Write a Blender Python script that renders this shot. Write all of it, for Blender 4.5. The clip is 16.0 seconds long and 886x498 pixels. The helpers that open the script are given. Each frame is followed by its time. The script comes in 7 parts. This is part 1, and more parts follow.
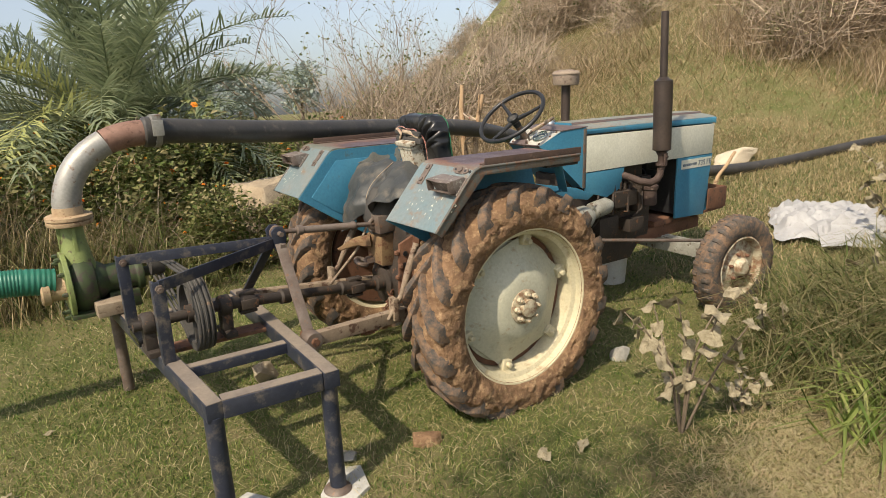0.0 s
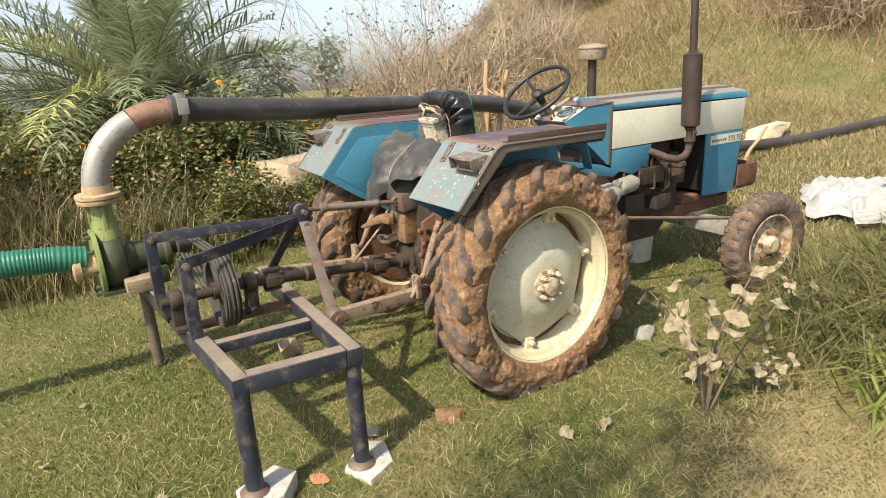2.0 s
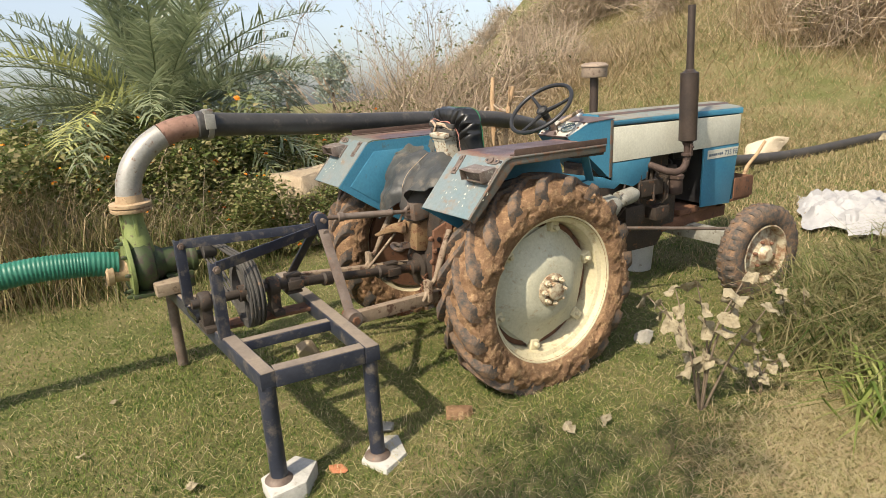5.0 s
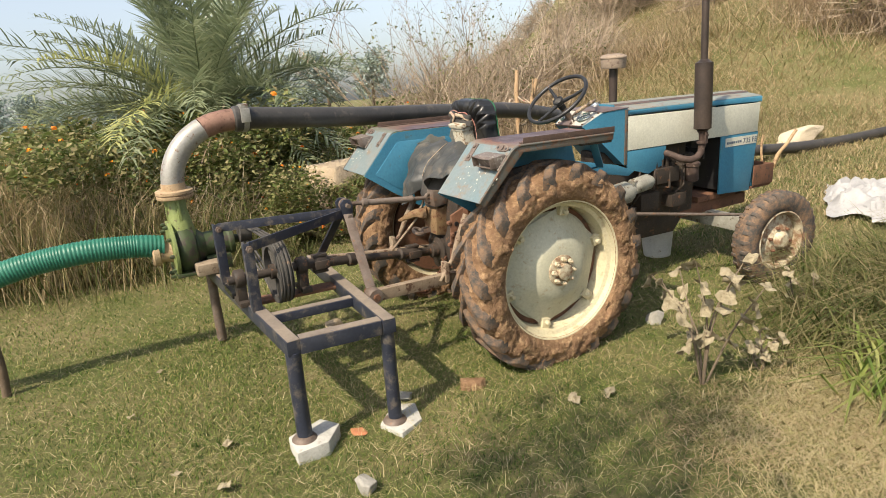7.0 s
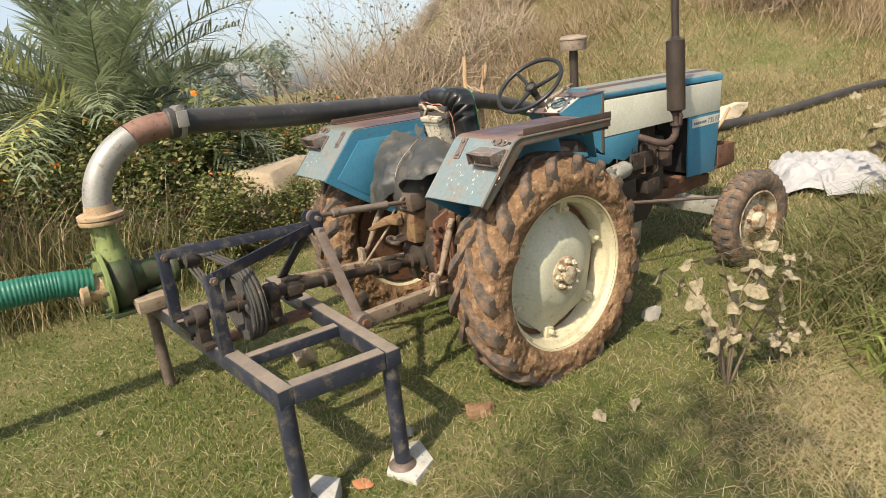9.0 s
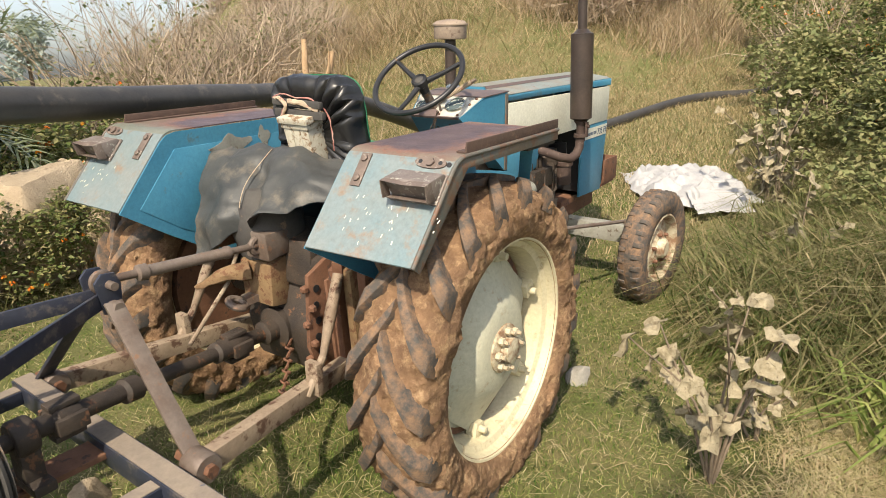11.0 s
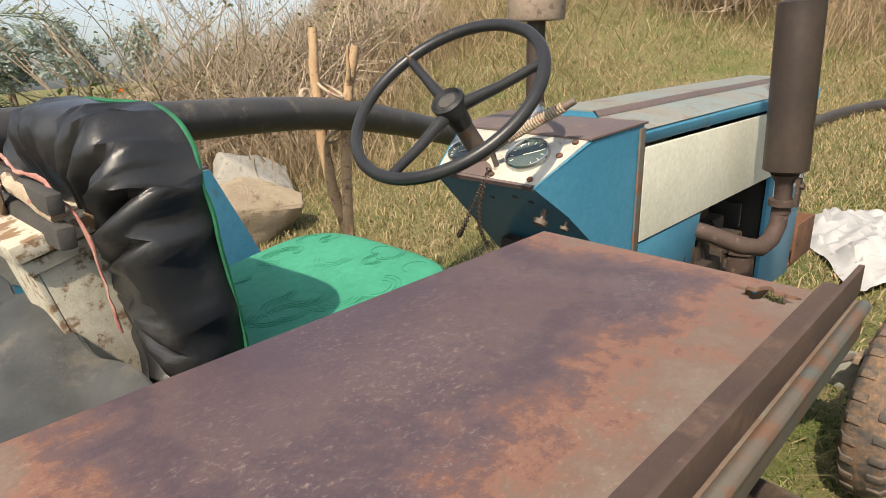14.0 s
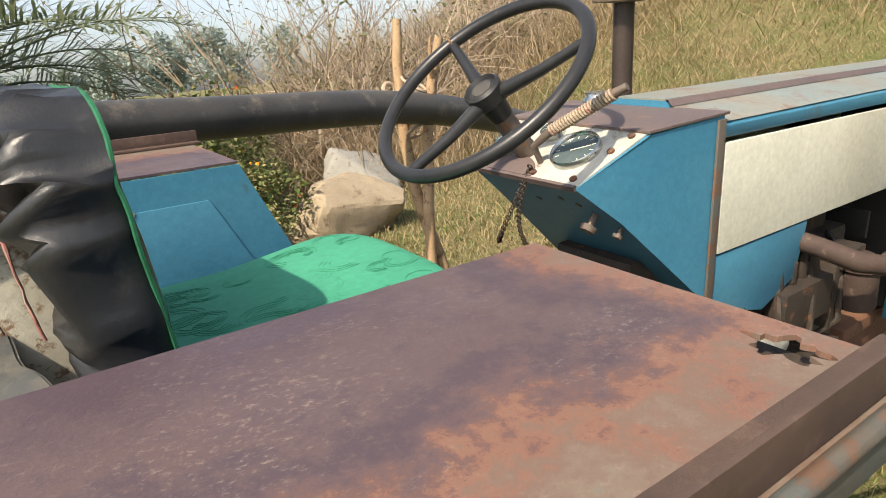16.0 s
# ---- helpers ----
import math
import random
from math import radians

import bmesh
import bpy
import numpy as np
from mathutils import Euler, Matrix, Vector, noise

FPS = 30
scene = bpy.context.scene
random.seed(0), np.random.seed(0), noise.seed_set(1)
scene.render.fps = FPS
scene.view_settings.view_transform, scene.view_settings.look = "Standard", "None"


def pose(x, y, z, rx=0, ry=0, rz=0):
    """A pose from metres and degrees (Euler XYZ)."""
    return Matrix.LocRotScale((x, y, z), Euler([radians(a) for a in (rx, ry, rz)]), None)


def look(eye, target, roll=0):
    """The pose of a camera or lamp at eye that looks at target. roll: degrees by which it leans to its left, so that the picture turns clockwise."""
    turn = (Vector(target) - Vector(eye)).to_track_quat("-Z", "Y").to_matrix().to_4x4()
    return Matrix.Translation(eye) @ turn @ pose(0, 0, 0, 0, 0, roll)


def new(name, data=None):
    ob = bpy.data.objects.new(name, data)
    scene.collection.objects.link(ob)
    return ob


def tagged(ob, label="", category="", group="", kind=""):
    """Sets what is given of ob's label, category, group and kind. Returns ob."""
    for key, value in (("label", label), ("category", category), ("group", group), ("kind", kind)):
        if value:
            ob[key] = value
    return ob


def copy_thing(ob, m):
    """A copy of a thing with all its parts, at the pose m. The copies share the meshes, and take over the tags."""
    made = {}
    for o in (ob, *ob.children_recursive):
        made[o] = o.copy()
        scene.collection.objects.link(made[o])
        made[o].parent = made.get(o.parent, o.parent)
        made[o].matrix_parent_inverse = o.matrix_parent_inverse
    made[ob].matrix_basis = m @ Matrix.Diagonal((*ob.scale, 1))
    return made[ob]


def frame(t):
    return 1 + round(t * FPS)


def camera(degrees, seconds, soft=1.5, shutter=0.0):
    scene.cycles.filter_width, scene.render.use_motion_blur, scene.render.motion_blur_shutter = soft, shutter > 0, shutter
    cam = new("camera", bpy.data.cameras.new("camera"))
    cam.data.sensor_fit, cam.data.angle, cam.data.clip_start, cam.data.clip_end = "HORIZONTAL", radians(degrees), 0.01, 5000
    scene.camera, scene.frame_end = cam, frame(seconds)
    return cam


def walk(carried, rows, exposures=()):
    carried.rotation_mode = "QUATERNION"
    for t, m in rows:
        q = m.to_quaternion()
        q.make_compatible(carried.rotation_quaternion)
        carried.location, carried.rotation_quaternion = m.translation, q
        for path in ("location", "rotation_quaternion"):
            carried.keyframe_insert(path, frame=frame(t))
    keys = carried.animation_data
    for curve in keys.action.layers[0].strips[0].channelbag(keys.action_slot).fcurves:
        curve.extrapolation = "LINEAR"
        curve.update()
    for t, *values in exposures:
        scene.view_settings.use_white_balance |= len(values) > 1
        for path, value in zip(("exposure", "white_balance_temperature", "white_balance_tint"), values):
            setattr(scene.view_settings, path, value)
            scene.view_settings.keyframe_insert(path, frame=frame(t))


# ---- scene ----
cam = camera(68.8, 16.0, soft=0.8)
PATH = [
    (0, (0.365, 0.151, 1.734), (1.483, 1.749, 1.293), -4.3),
    (0.5, (0.362, 0.161, 1.722), (1.447, 1.773, 1.246), -5.5),
    (1, (0.373, 0.162, 1.728), (1.378, 1.819, 1.234), -4.7),
    (1.5, (0.375, 0.165, 1.747), (1.392, 1.81, 1.238), -4.1),
    (2, (0.379, 0.151, 1.741), (1.42, 1.782, 1.235), -4.8),
    (2.5, (0.375, 0.155, 1.74), (1.433, 1.772, 1.224), -5.1),
    (3, (0.365, 0.145, 1.731), (1.424, 1.762, 1.216), -5.3),
    (3.5, (0.359, 0.133, 1.756), (1.432, 1.742, 1.248), -5.5),
    (6, (0.156, -0.196, 1.772), (1.165, 1.472, 1.324), -4.3),
    (6.5, (0.191, -0.283, 1.779), (1.163, 1.398, 1.302), -5.1),
    (7, (0.205, -0.334, 1.744), (1.133, 1.374, 1.272), -5.5),
    (7.5, (0.171, -0.301, 1.805), (1.15, 1.386, 1.362), -7.5),
    (8, (0.125, -0.2, 1.806), (1.208, 1.431, 1.4), -6.8),
    (8.2, (0.091, -0.13, 1.796), (1.173, 1.499, 1.374), -6.6),
    (10.3, (0.23, 1.214, 1.749), (1.641, 2.484, 1.121), -9.0),
    (10.5, (0.308, 1.309, 1.72), (1.775, 2.53, 1.121), -8.2),
    (11, (0.666, 1.547, 1.734), (2.228, 2.65, 1.147), -4.1),
    (11.5, (0.997, 1.868, 1.746), (2.557, 3.018, 1.252), -4.9),
    (12, (1.318, 2.091, 1.73), (2.843, 3.264, 1.184), -7.2),
    (12.5, (1.743, 2.185, 1.727), (3.248, 3.414, 1.251), -5.6),
    (13, (1.951, 2.283, 1.709), (3.41, 3.552, 1.197), -6.8),
    (13.5, (2.156, 2.444, 1.722), (3.541, 3.8, 1.227), -5.0),
    (14, (2.301, 2.518, 1.694), (3.669, 3.863, 1.127), -4.6),
    (14.5, (2.47, 2.516, 1.672), (3.812, 3.879, 1.086), -4.3),
    (15, (2.542, 2.514, 1.655), (3.816, 3.954, 1.104), -4.3),
    (15.5, (2.56, 2.513, 1.657), (3.725, 4.064, 1.169), -4.5),
    (16, (2.561, 2.5, 1.65), (3.642, 4.092, 1.107), -5.8),
]
EXPOSURES = [(0, 0.64), (1.5, 1.10), (2.5, 1.08), (3.5, 1.06), (6, 0.86), (7, 0.94), (7.5, 1.16), (8.0, 0.64), (10.5, 1.36), (11, 1.02), (11.5, 1.0), (12.1, 0.72), (12.6, 0.38), (13, 0.44), (13.5, 0.68), (14, 0.90), (14.5, 1.05), (15.2, 0.96), (16, 1.04)]
walk(cam, [(t, look(eye, target, roll)) for t, eye, target, roll in PATH], EXPOSURES)

# ---- world, sun ----
SUN_DIR = Vector((-0.62, -0.27, 0.74)).normalized()
world = bpy.data.worlds.new("sky")
scene.world = world
world.use_nodes = True
wn = world.node_tree
sky = wn.nodes.new("ShaderNodeTexSky")
sky.sky_type, sky.sun_disc = "NISHITA", False
sky.sun_elevation = math.asin(SUN_DIR.z)
sky.sun_rotation = math.atan2(SUN_DIR.x, SUN_DIR.y) % (2 * math.pi)
sky.air_density, sky.dust_density, sky.ozone_density = 1.0, 2.6, 1.5
wn.nodes["Background"].inputs["Strength"].default_value = 0.115
haze = wn.nodes.new("ShaderNodeHueSaturation")
haze.inputs["Saturation"].default_value = 0.6
wn.links.new(sky.outputs[0], haze.inputs["Color"])
wn.links.new(haze.outputs[0], wn.nodes["Background"].inputs["Color"])
sun = new("sun", bpy.data.lights.new("sun", "SUN"))
sun.data.energy, sun.data.angle, sun.data.color = 3.5, radians(0.8), (1.0, 0.865, 0.675)
sun.matrix_world = look(SUN_DIR * 30, (0, 0, 0))

# ---- materials ----


def weathered(name, main, second, third=None, scale=4.0, fine=60.0, spread=0.5, third_at=0.62, rough=0.6, metal=0.0, bump=0.3, island=0.0, distance=0.004, third_scale=None, spec=0.4, soft=0.035):
    """A surface of two colours mixed in blotches, a third one in sharper patches, and fine relief."""
    m = bpy.data.materials.new(name)
    m.use_nodes = True
    t = m.node_tree
    b = t.nodes["Principled BSDF"]
    co = t.nodes.new("ShaderNodeTexCoord")

    def grain(s, detail=6.0, roughness=0.6):
        n = t.nodes.new("ShaderNodeTexNoise")
        n.inputs["Scale"].default_value, n.inputs["Detail"].default_value, n.inputs["Roughness"].default_value = s, detail, roughness
        t.links.new(co.outputs["Object"], n.inputs["Vector"])
        return n

    def ramp(src, lo, hi):
        r = t.nodes.new("ShaderNodeMapRange")
        r.inputs["From Min"].default_value, r.inputs["From Max"].default_value = lo, hi
        t.links.new(src, r.inputs["Value"])
        return r.outputs["Result"]

    def mix(fac, a, c):
        x = t.nodes.new("ShaderNodeMix")
        x.data_type = "RGBA"
        for socket, value in ((x.inputs[0], fac), (x.inputs[6], a), (x.inputs[7], c)):
            if isinstance(value, tuple):
                socket.default_value = (*value, 1)
            else:
                t.links.new(value, socket)
        return x.outputs[2]

    big, small = grain(scale), grain(fine, 8.0, 0.7)
    fac = ramp(big.outputs["Fac"], 0.5 - spread * 0.35, 0.5 + spread * 0.35)
    col = mix(fac, main, second)
    if island:
        geo = t.nodes.new("ShaderNodeNewGeometry")
        hsv = t.nodes.new("ShaderNodeHueSaturation")
        hsv.inputs["Hue"].default_value = 0.5
        val = t.nodes.new("ShaderNodeMapRange")
        val.inputs["To Min"].default_value, val.inputs["To Max"].default_value = 1 - island, 1 + island
        t.links.new(geo.outputs["Random Per Island"], val.inputs["Value"])
        t.links.new(val.outputs["Result"], hsv.inputs["Value"])
        t.links.new(col, hsv.inputs["Color"])
        col = hsv.outputs["Color"]
    rough_out = None
    if third:
        patch = grain(third_scale or scale * 2.3, 10.0, 0.68)
        mask = ramp(patch.outputs["Fac"], third_at - soft, third_at + soft)
        col = mix(mask, col, third)
    speck = ramp(small.outputs["Fac"], 0.25, 0.8)
    dark = t.nodes.new("ShaderNodeMix")
    dark.data_type, dark.blend_type = "RGBA", "MULTIPLY"
    dark.inputs[0].default_value = 0.55
    t.links.new(col, dark.inputs[6])
    tone = mix(speck, (0.62, 0.62, 0.62), (1.25, 1.25, 1.25))
    t.links.new(tone, dark.inputs[7])
    t.links.new(dark.outputs[2], b.inputs["Base Color"])
    rr = t.nodes.new("ShaderNodeMapRange")
    rr.inputs["To Min"].default_value, rr.inputs["To Max"].default_value = max(rough - 0.12, 0.05), min(rough + 0.15, 1)
    t.links.new(big.outputs["Fac"], rr.inputs["Value"])
    t.links.new(rr.outputs["Result"], b.inputs["Roughness"])
    b.inputs["Metallic"].default_value = metal
    b.inputs["Specular IOR Level"].default_value = spec
    if bump:
        bp = t.nodes.new("ShaderNodeBump")
        bp.inputs["Strength"].default_value, bp.inputs["Distance"].default_value = bump, distance
        t.links.new(small.outputs["Fac"], bp.inputs["Height"])
        t.links.new(bp.outputs["Normal"], b.inputs["Normal"])
    return m


def plant_mat(name, colours, rough=0.6, patch=None, patch_scale=0.6, light=0.35, spec=0.25):
    """Leaves or blades: a colour for each piece out of a row of colours, some light let through."""
    m = bpy.data.materials.new(name)
    m.use_nodes = True
    t = m.node_tree
    b = t.nodes["Principled BSDF"]
    geo = t.nodes.new("ShaderNodeNewGeometry")
    r = t.nodes.new("ShaderNodeValToRGB")
    r.color_ramp.elements.remove(r.color_ramp.elements[1])
    for i, c in enumerate(colours):
        e = r.color_ramp.elements[0] if i == 0 else r.color_ramp.elements.new(i / (len(colours) - 1))
        e.position, e.color = i / (len(colours) - 1), (*c, 1)
    src = geo.outputs["Random Per Island"]
    if patch is not None:
        co = t.nodes.new("ShaderNodeTexCoord")
        n = t.nodes.new("ShaderNodeTexNoise")
        n.inputs["Scale"].default_value, n.inputs["Detail"].default_value = patch_scale, 4
        t.links.new(co.outputs["Object"], n.inputs["Vector"])
        a = t.nodes.new("ShaderNodeMath")
        a.operation = "MULTIPLY_ADD"
        a.inputs[1].default_value, a.inputs[2].default_value = patch, -patch * 0.5
        t.links.new(n.outputs["Fac"], a.inputs[0])
        s = t.nodes.new("ShaderNodeMath")
        s.operation, s.use_clamp = "ADD", True
        t.links.new(a.outputs[0], s.inputs[0])
        t.links.new(src, s.inputs[1])
        src = s.outputs[0]
    t.links.new(src, r.inputs["Fac"])
    t.links.new(r.outputs["Color"], b.inputs["Base Color"])
    b.inputs["Roughness"].default_value = rough
    b.inputs["Specular IOR Level"].default_value = spec
    if light:
        tr = t.nodes.new("ShaderNodeBsdfTranslucent")
        t.links.new(r.outputs["Color"], tr.inputs["Color"])
        mx = t.nodes.new("ShaderNodeMixShader")
        mx.inputs[0].default_value = light
        t.links.new(b.outputs[0], mx.inputs[1])
        t.links.new(tr.outputs[0], mx.inputs[2])
        t.links.new(mx.outputs[0], t.nodes["Material Output"].inputs["Surface"])
    return m


def ground_mat():
    m = weathered("meadow_soil", (0.15, 0.14, 0.06), (0.26, 0.21, 0.115), (0.10, 0.125, 0.038), scale=0.9, fine=35, third_at=0.52, third_scale=1.4, soft=0.16, rough=0.95, bump=0.9, distance=0.03, spec=0.1)
    return m


def fender_mat():
    """Burnt purple-brown paint worn through orange to tan and grey-green along the plate's edges, with pale scuffs."""
    m = bpy.data.materials.new("rusted_fender_paint")
    m.use_nodes = True
    t = m.node_tree
    b = t.nodes["Principled BSDF"]
    co = t.nodes.new("ShaderNodeTexCoord")
    xyz = t.nodes.new("ShaderNodeSeparateXYZ")
    t.links.new(co.outputs["Object"], xyz.inputs[0])

    def calc(op, a, c, clamp=False):
        n = t.nodes.new("ShaderNodeMath")
        n.operation, n.use_clamp = op, clamp
        for s, v in zip(n.inputs, (a, c)):
            if isinstance(v, (int, float)):
                s.default_value = v
            else:
                t.links.new(v, s)
        return n.outputs[0]

    def noise_at(scale, detail=6, rough=0.6, stretch=None):
        n = t.nodes.new("ShaderNodeTexNoise")
        n.inputs["Scale"].default_value, n.inputs["Detail"].default_value, n.inputs["Roughness"].default_value = scale, detail, rough
        src = co.outputs["Object"]
        if stretch:
            mp = t.nodes.new("ShaderNodeMapping")
            mp.inputs["Scale"].default_value, mp.inputs["Rotation"].default_value = stretch, (0, 0, 0.5)
            t.links.new(src, mp.inputs["Vector"])
            src = mp.outputs[0]
        t.links.new(src, n.inputs["Vector"])
        return n.outputs["Fac"]

    ay = calc("ABSOLUTE", xyz.outputs["Y"], 0)
    edge = calc("DIVIDE", calc("SUBTRACT", ay, 0.49), 0.42)
    rear = calc("DIVIDE", calc("SUBTRACT", -0.12, xyz.outputs["X"]), 0.27)
    front = calc("DIVIDE", calc("SUBTRACT", xyz.outputs["X"], 0.12), 0.42)
    v = calc("MAXIMUM", edge, calc("MAXIMUM", rear, front))
    v = calc("ADD", v, calc("MULTIPLY", calc("SUBTRACT", noise_at(5.0, 8, 0.62), 0.5), 0.8))
    v = calc("ADD", v, calc("MULTIPLY", calc("SUBTRACT", noise_at(30.0, 10, 0.8), 0.5), 0.85))
    r = t.nodes.new("ShaderNodeValToRGB")
    r.color_ramp.elements.remove(r.color_ramp.elements[1])
    for i, (p, c) in enumerate(((0.0, (0.062, 0.040, 0.048)), (0.30, (0.095, 0.062, 0.060)), (0.42, (0.062, 0.042, 0.050)), (0.54, (0.10, 0.062, 0.060)), (0.60, (0.12, 0.064, 0.052)), (0.66, (0.195, 0.096, 0.062)), (0.74, (0.150, 0.097, 0.072)), (0.88, (0.175, 0.132, 0.098)), (1.0, (0.145, 0.155, 0.125)))):
        e = r.color_ramp.elements[0] if i == 0 else r.color_ramp.elements.new(p)
        e.position, e.color = p, (*c, 1)
    t.links.new(v, r.inputs["Fac"])
    scuff = calc("MULTIPLY", calc("SUBTRACT", noise_at(110.0, 10, 0.85, (1.0, 1.5, 1.0)), 0.535), 6.0, True)
    where = calc("MULTIPLY", calc("SUBTRACT", noise_at(6.0, 7, 0.65), 0.425), 4.5, True)
    mx = t.nodes.new("ShaderNodeMix")
    mx.data_type = "RGBA"
    t.links.new(calc("MULTIPLY", scuff, where), mx.inputs[0])
    t.links.new(r.outputs["Color"], mx.inputs[6])
    mx.inputs[7].default_value = (0.36, 0.28, 0.22, 1)
    t.links.new(mx.outputs[2], b.inputs["Base Color"])
    t.links.new(calc("ADD", calc("MULTIPLY", noise_at(9.0), 0.5), 0.22), b.inputs["Roughness"])
    bp = t.nodes.new("ShaderNodeBump")
    bp.inputs["Strength"].default_value, bp.inputs["Distance"].default_value = 0.25, 0.003
    t.links.new(noise_at(80.0, 8, 0.7), bp.inputs["Height"])
    t.links.new(bp.outputs["Normal"], b.inputs["Normal"])
    return m


M_GROUND = ground_mat()
M_BLUE = weathered("blue_paint", (0.042, 0.185, 0.30), (0.065, 0.225, 0.33), (0.085, 0.145, 0.165), scale=3, third_at=0.66, rough=0.42, bump=0.08, distance=0.002)
M_BLUE_OLD = weathered("faded_blue_paint", (0.23, 0.25, 0.24), (0.155, 0.225, 0.245), (0.25, 0.185, 0.135), scale=4, third_at=0.585, soft=0.06, rough=0.45, metal=0.2, bump=0.15, distance=0.002)
M_FENDER_TOP = fender_mat()
# faded, rusting bonnet paint; its grey also holds the glare of the sky
M_BONNET_TOP = weathered("faded_glare_bonnet_paint", (0.195, 0.24, 0.225), (0.245, 0.225, 0.18), (0.20, 0.13, 0.09), scale=4, third_at=0.6, rough=0.4, bump=0.15, distance=0.002)
M_COWL_TOP = weathered("rusted_cowl_paint", (0.105, 0.078, 0.076), (0.145, 0.108, 0.098), (0.19, 0.12, 0.085), scale=6, third_at=0.62, rough=0.5, bump=0.25, distance=0.002)
M_WHITE = weathered("cream_white_paint", (0.66, 0.65, 0.55), (0.58, 0.57, 0.47), (0.42, 0.36, 0.24), scale=3, third_at=0.73, rough=0.5, bump=0.1, distance=0.002)
M_CREAM = weathered("cream_wheel_paint", (0.60, 0.54, 0.36), (0.50, 0.45, 0.31), (0.28, 0.17, 0.09), scale=6, third_at=0.64, soft=0.09, rough=0.55, bump=0.2)
M_DISC = weathered("pale_wheel_disc_paint", (0.49, 0.475, 0.36), (0.42, 0.415, 0.325), (0.28, 0.19, 0.11), scale=7, third_at=0.66, soft=0.09, rough=0.5, bump=0.2)
M_MUD = weathered("dried_clay", (0.31, 0.19, 0.108), (0.165, 0.10, 0.062), (0.48, 0.325, 0.185), scale=11, fine=45, third_at=0.6, soft=0.10, rough=0.95, bump=1.0, distance=0.02, spec=0.1)
M_TREAD = weathered("muddy_rubber", (0.055, 0.052, 0.05), (0.085, 0.075, 0.065), (0.25, 0.15, 0.085), scale=9, fine=60, third_at=0.55, soft=0.13, rough=0.85, bump=0.6, distance=0.006)
M_RUBBER = weathered("worn_rubber", (0.045, 0.042, 0.04), (0.075, 0.07, 0.062), (0.17, 0.12, 0.08), scale=8, third_at=0.64, rough=0.8, bump=0.4)
M_CAST = weathered("greasy_cast_iron", (0.032, 0.026, 0.022), (0.062, 0.046, 0.034), (0.16, 0.078, 0.04), scale=8, third_at=0.61, rough=0.65, metal=0.1, bump=0.6, distance=0.006)
M_CAST_PALE = weathered("dusty_grey_casting", (0.30, 0.30, 0.26), (0.20, 0.19, 0.16), (0.10, 0.075, 0.05), scale=9, third_at=0.6, rough=0.7, bump=0.5)
M_RUST = weathered("brown_rust", (0.13, 0.062, 0.036), (0.19, 0.095, 0.055), (0.075, 0.045, 0.035), scale=9, third_at=0.6, rough=0.8, metal=0.1, bump=0.5)
M_STEEL = weathered("worn_steel", (0.19, 0.155, 0.13), (0.12, 0.085, 0.065), (0.22, 0.12, 0.07), scale=9, third_at=0.62, rough=0.6, metal=0.3, bump=0.4)
M_LINK = weathered("scraped_pale_bar", (0.33, 0.26, 0.185), (0.20, 0.145, 0.10), (0.10, 0.055, 0.035), scale=7, third_at=0.56, rough=0.7, metal=0.15, bump=0.4)
M_OCHRE = weathered("ochre_casting", (0.23, 0.155, 0.075), (0.16, 0.095, 0.05), (0.13, 0.06, 0.03), scale=12, third_at=0.56, rough=0.8, bump=0.6)
M_EXHAUST = weathered("scorched_exhaust", (0.045, 0.035, 0.030), (0.075, 0.054, 0.043), (0.24, 0.20, 0.16), scale=7, third_at=0.72, third_scale=14, rough=0.40, metal=0.3, bump=0.2)
M_EXHAUST_RUST = weathered("rusted_manifold", (0.075, 0.05, 0.04), (0.055, 0.036, 0.03), (0.14, 0.10, 0.078), scale=10, third_at=0.62, rough=0.75, metal=0.1, bump=0.4)
M_INDIGO = weathered("dark_blue_frame_paint", (0.020, 0.025, 0.042), (0.038, 0.042, 0.060), (0.14, 0.12, 0.10), scale=6, third_at=0.60, soft=0.08, rough=0.42, metal=0.1, bump=0.2, distance=0.002)
M_INDIGO_DUST = weathered("dusty_dark_blue_paint", (0.25, 0.205, 0.155), (0.17, 0.14, 0.115), (0.08, 0.085, 0.115), scale=6, third_at=0.66, rough=0.75, bump=0.3)
M_PUMP = weathered("green_pump_paint", (0.22, 0.26, 0.085), (0.15, 0.19, 0.07), (0.11, 0.09, 0.05), scale=8, third_at=0.6, rough=0.5, bump=0.3)
M_PUMP_DARK = weathered("oily_green_paint", (0.032, 0.05, 0.018), (0.05, 0.068, 0.026), (0.05, 0.04, 0.03), scale=8, third_at=0.55, rough=0.6, bump=0.4)
M_GALV = weathered("grey_steel_pipe", (0.36, 0.35, 0.32), (0.27, 0.26, 0.24), (0.20, 0.12, 0.08), scale=6, third_at=0.60, rough=0.48, metal=0.4, bump=0.25)
M_GALV_RUST = weathered("rusted_steel_pipe", (0.22, 0.12, 0.085), (0.28, 0.17, 0.13), (0.14, 0.08, 0.06), scale=9, third_at=0.6, rough=0.6, metal=0.3, bump=0.3)
M_FLANGE = weathered("tan_flange", (0.44, 0.33, 0.20), (0.32, 0.22, 0.13), (0.2, 0.11, 0.06), scale=14, third_at=0.6, rough=0.7, bump=0.4)
M_CAP = weathered("dusty_brown_cap", (0.30, 0.235, 0.175), (0.22, 0.17, 0.13), (0.15, 0.105, 0.08), scale=12, third_at=0.6, rough=0.7, bump=0.3)
M_PIPE = weathered("black_plastic_pipe", (0.036, 0.035, 0.035), (0.068, 0.063, 0.057), (0.16, 0.135, 0.105), scale=5, third_at=0.66, soft=0.09, third_scale=9, rough=0.42, bump=0.15)
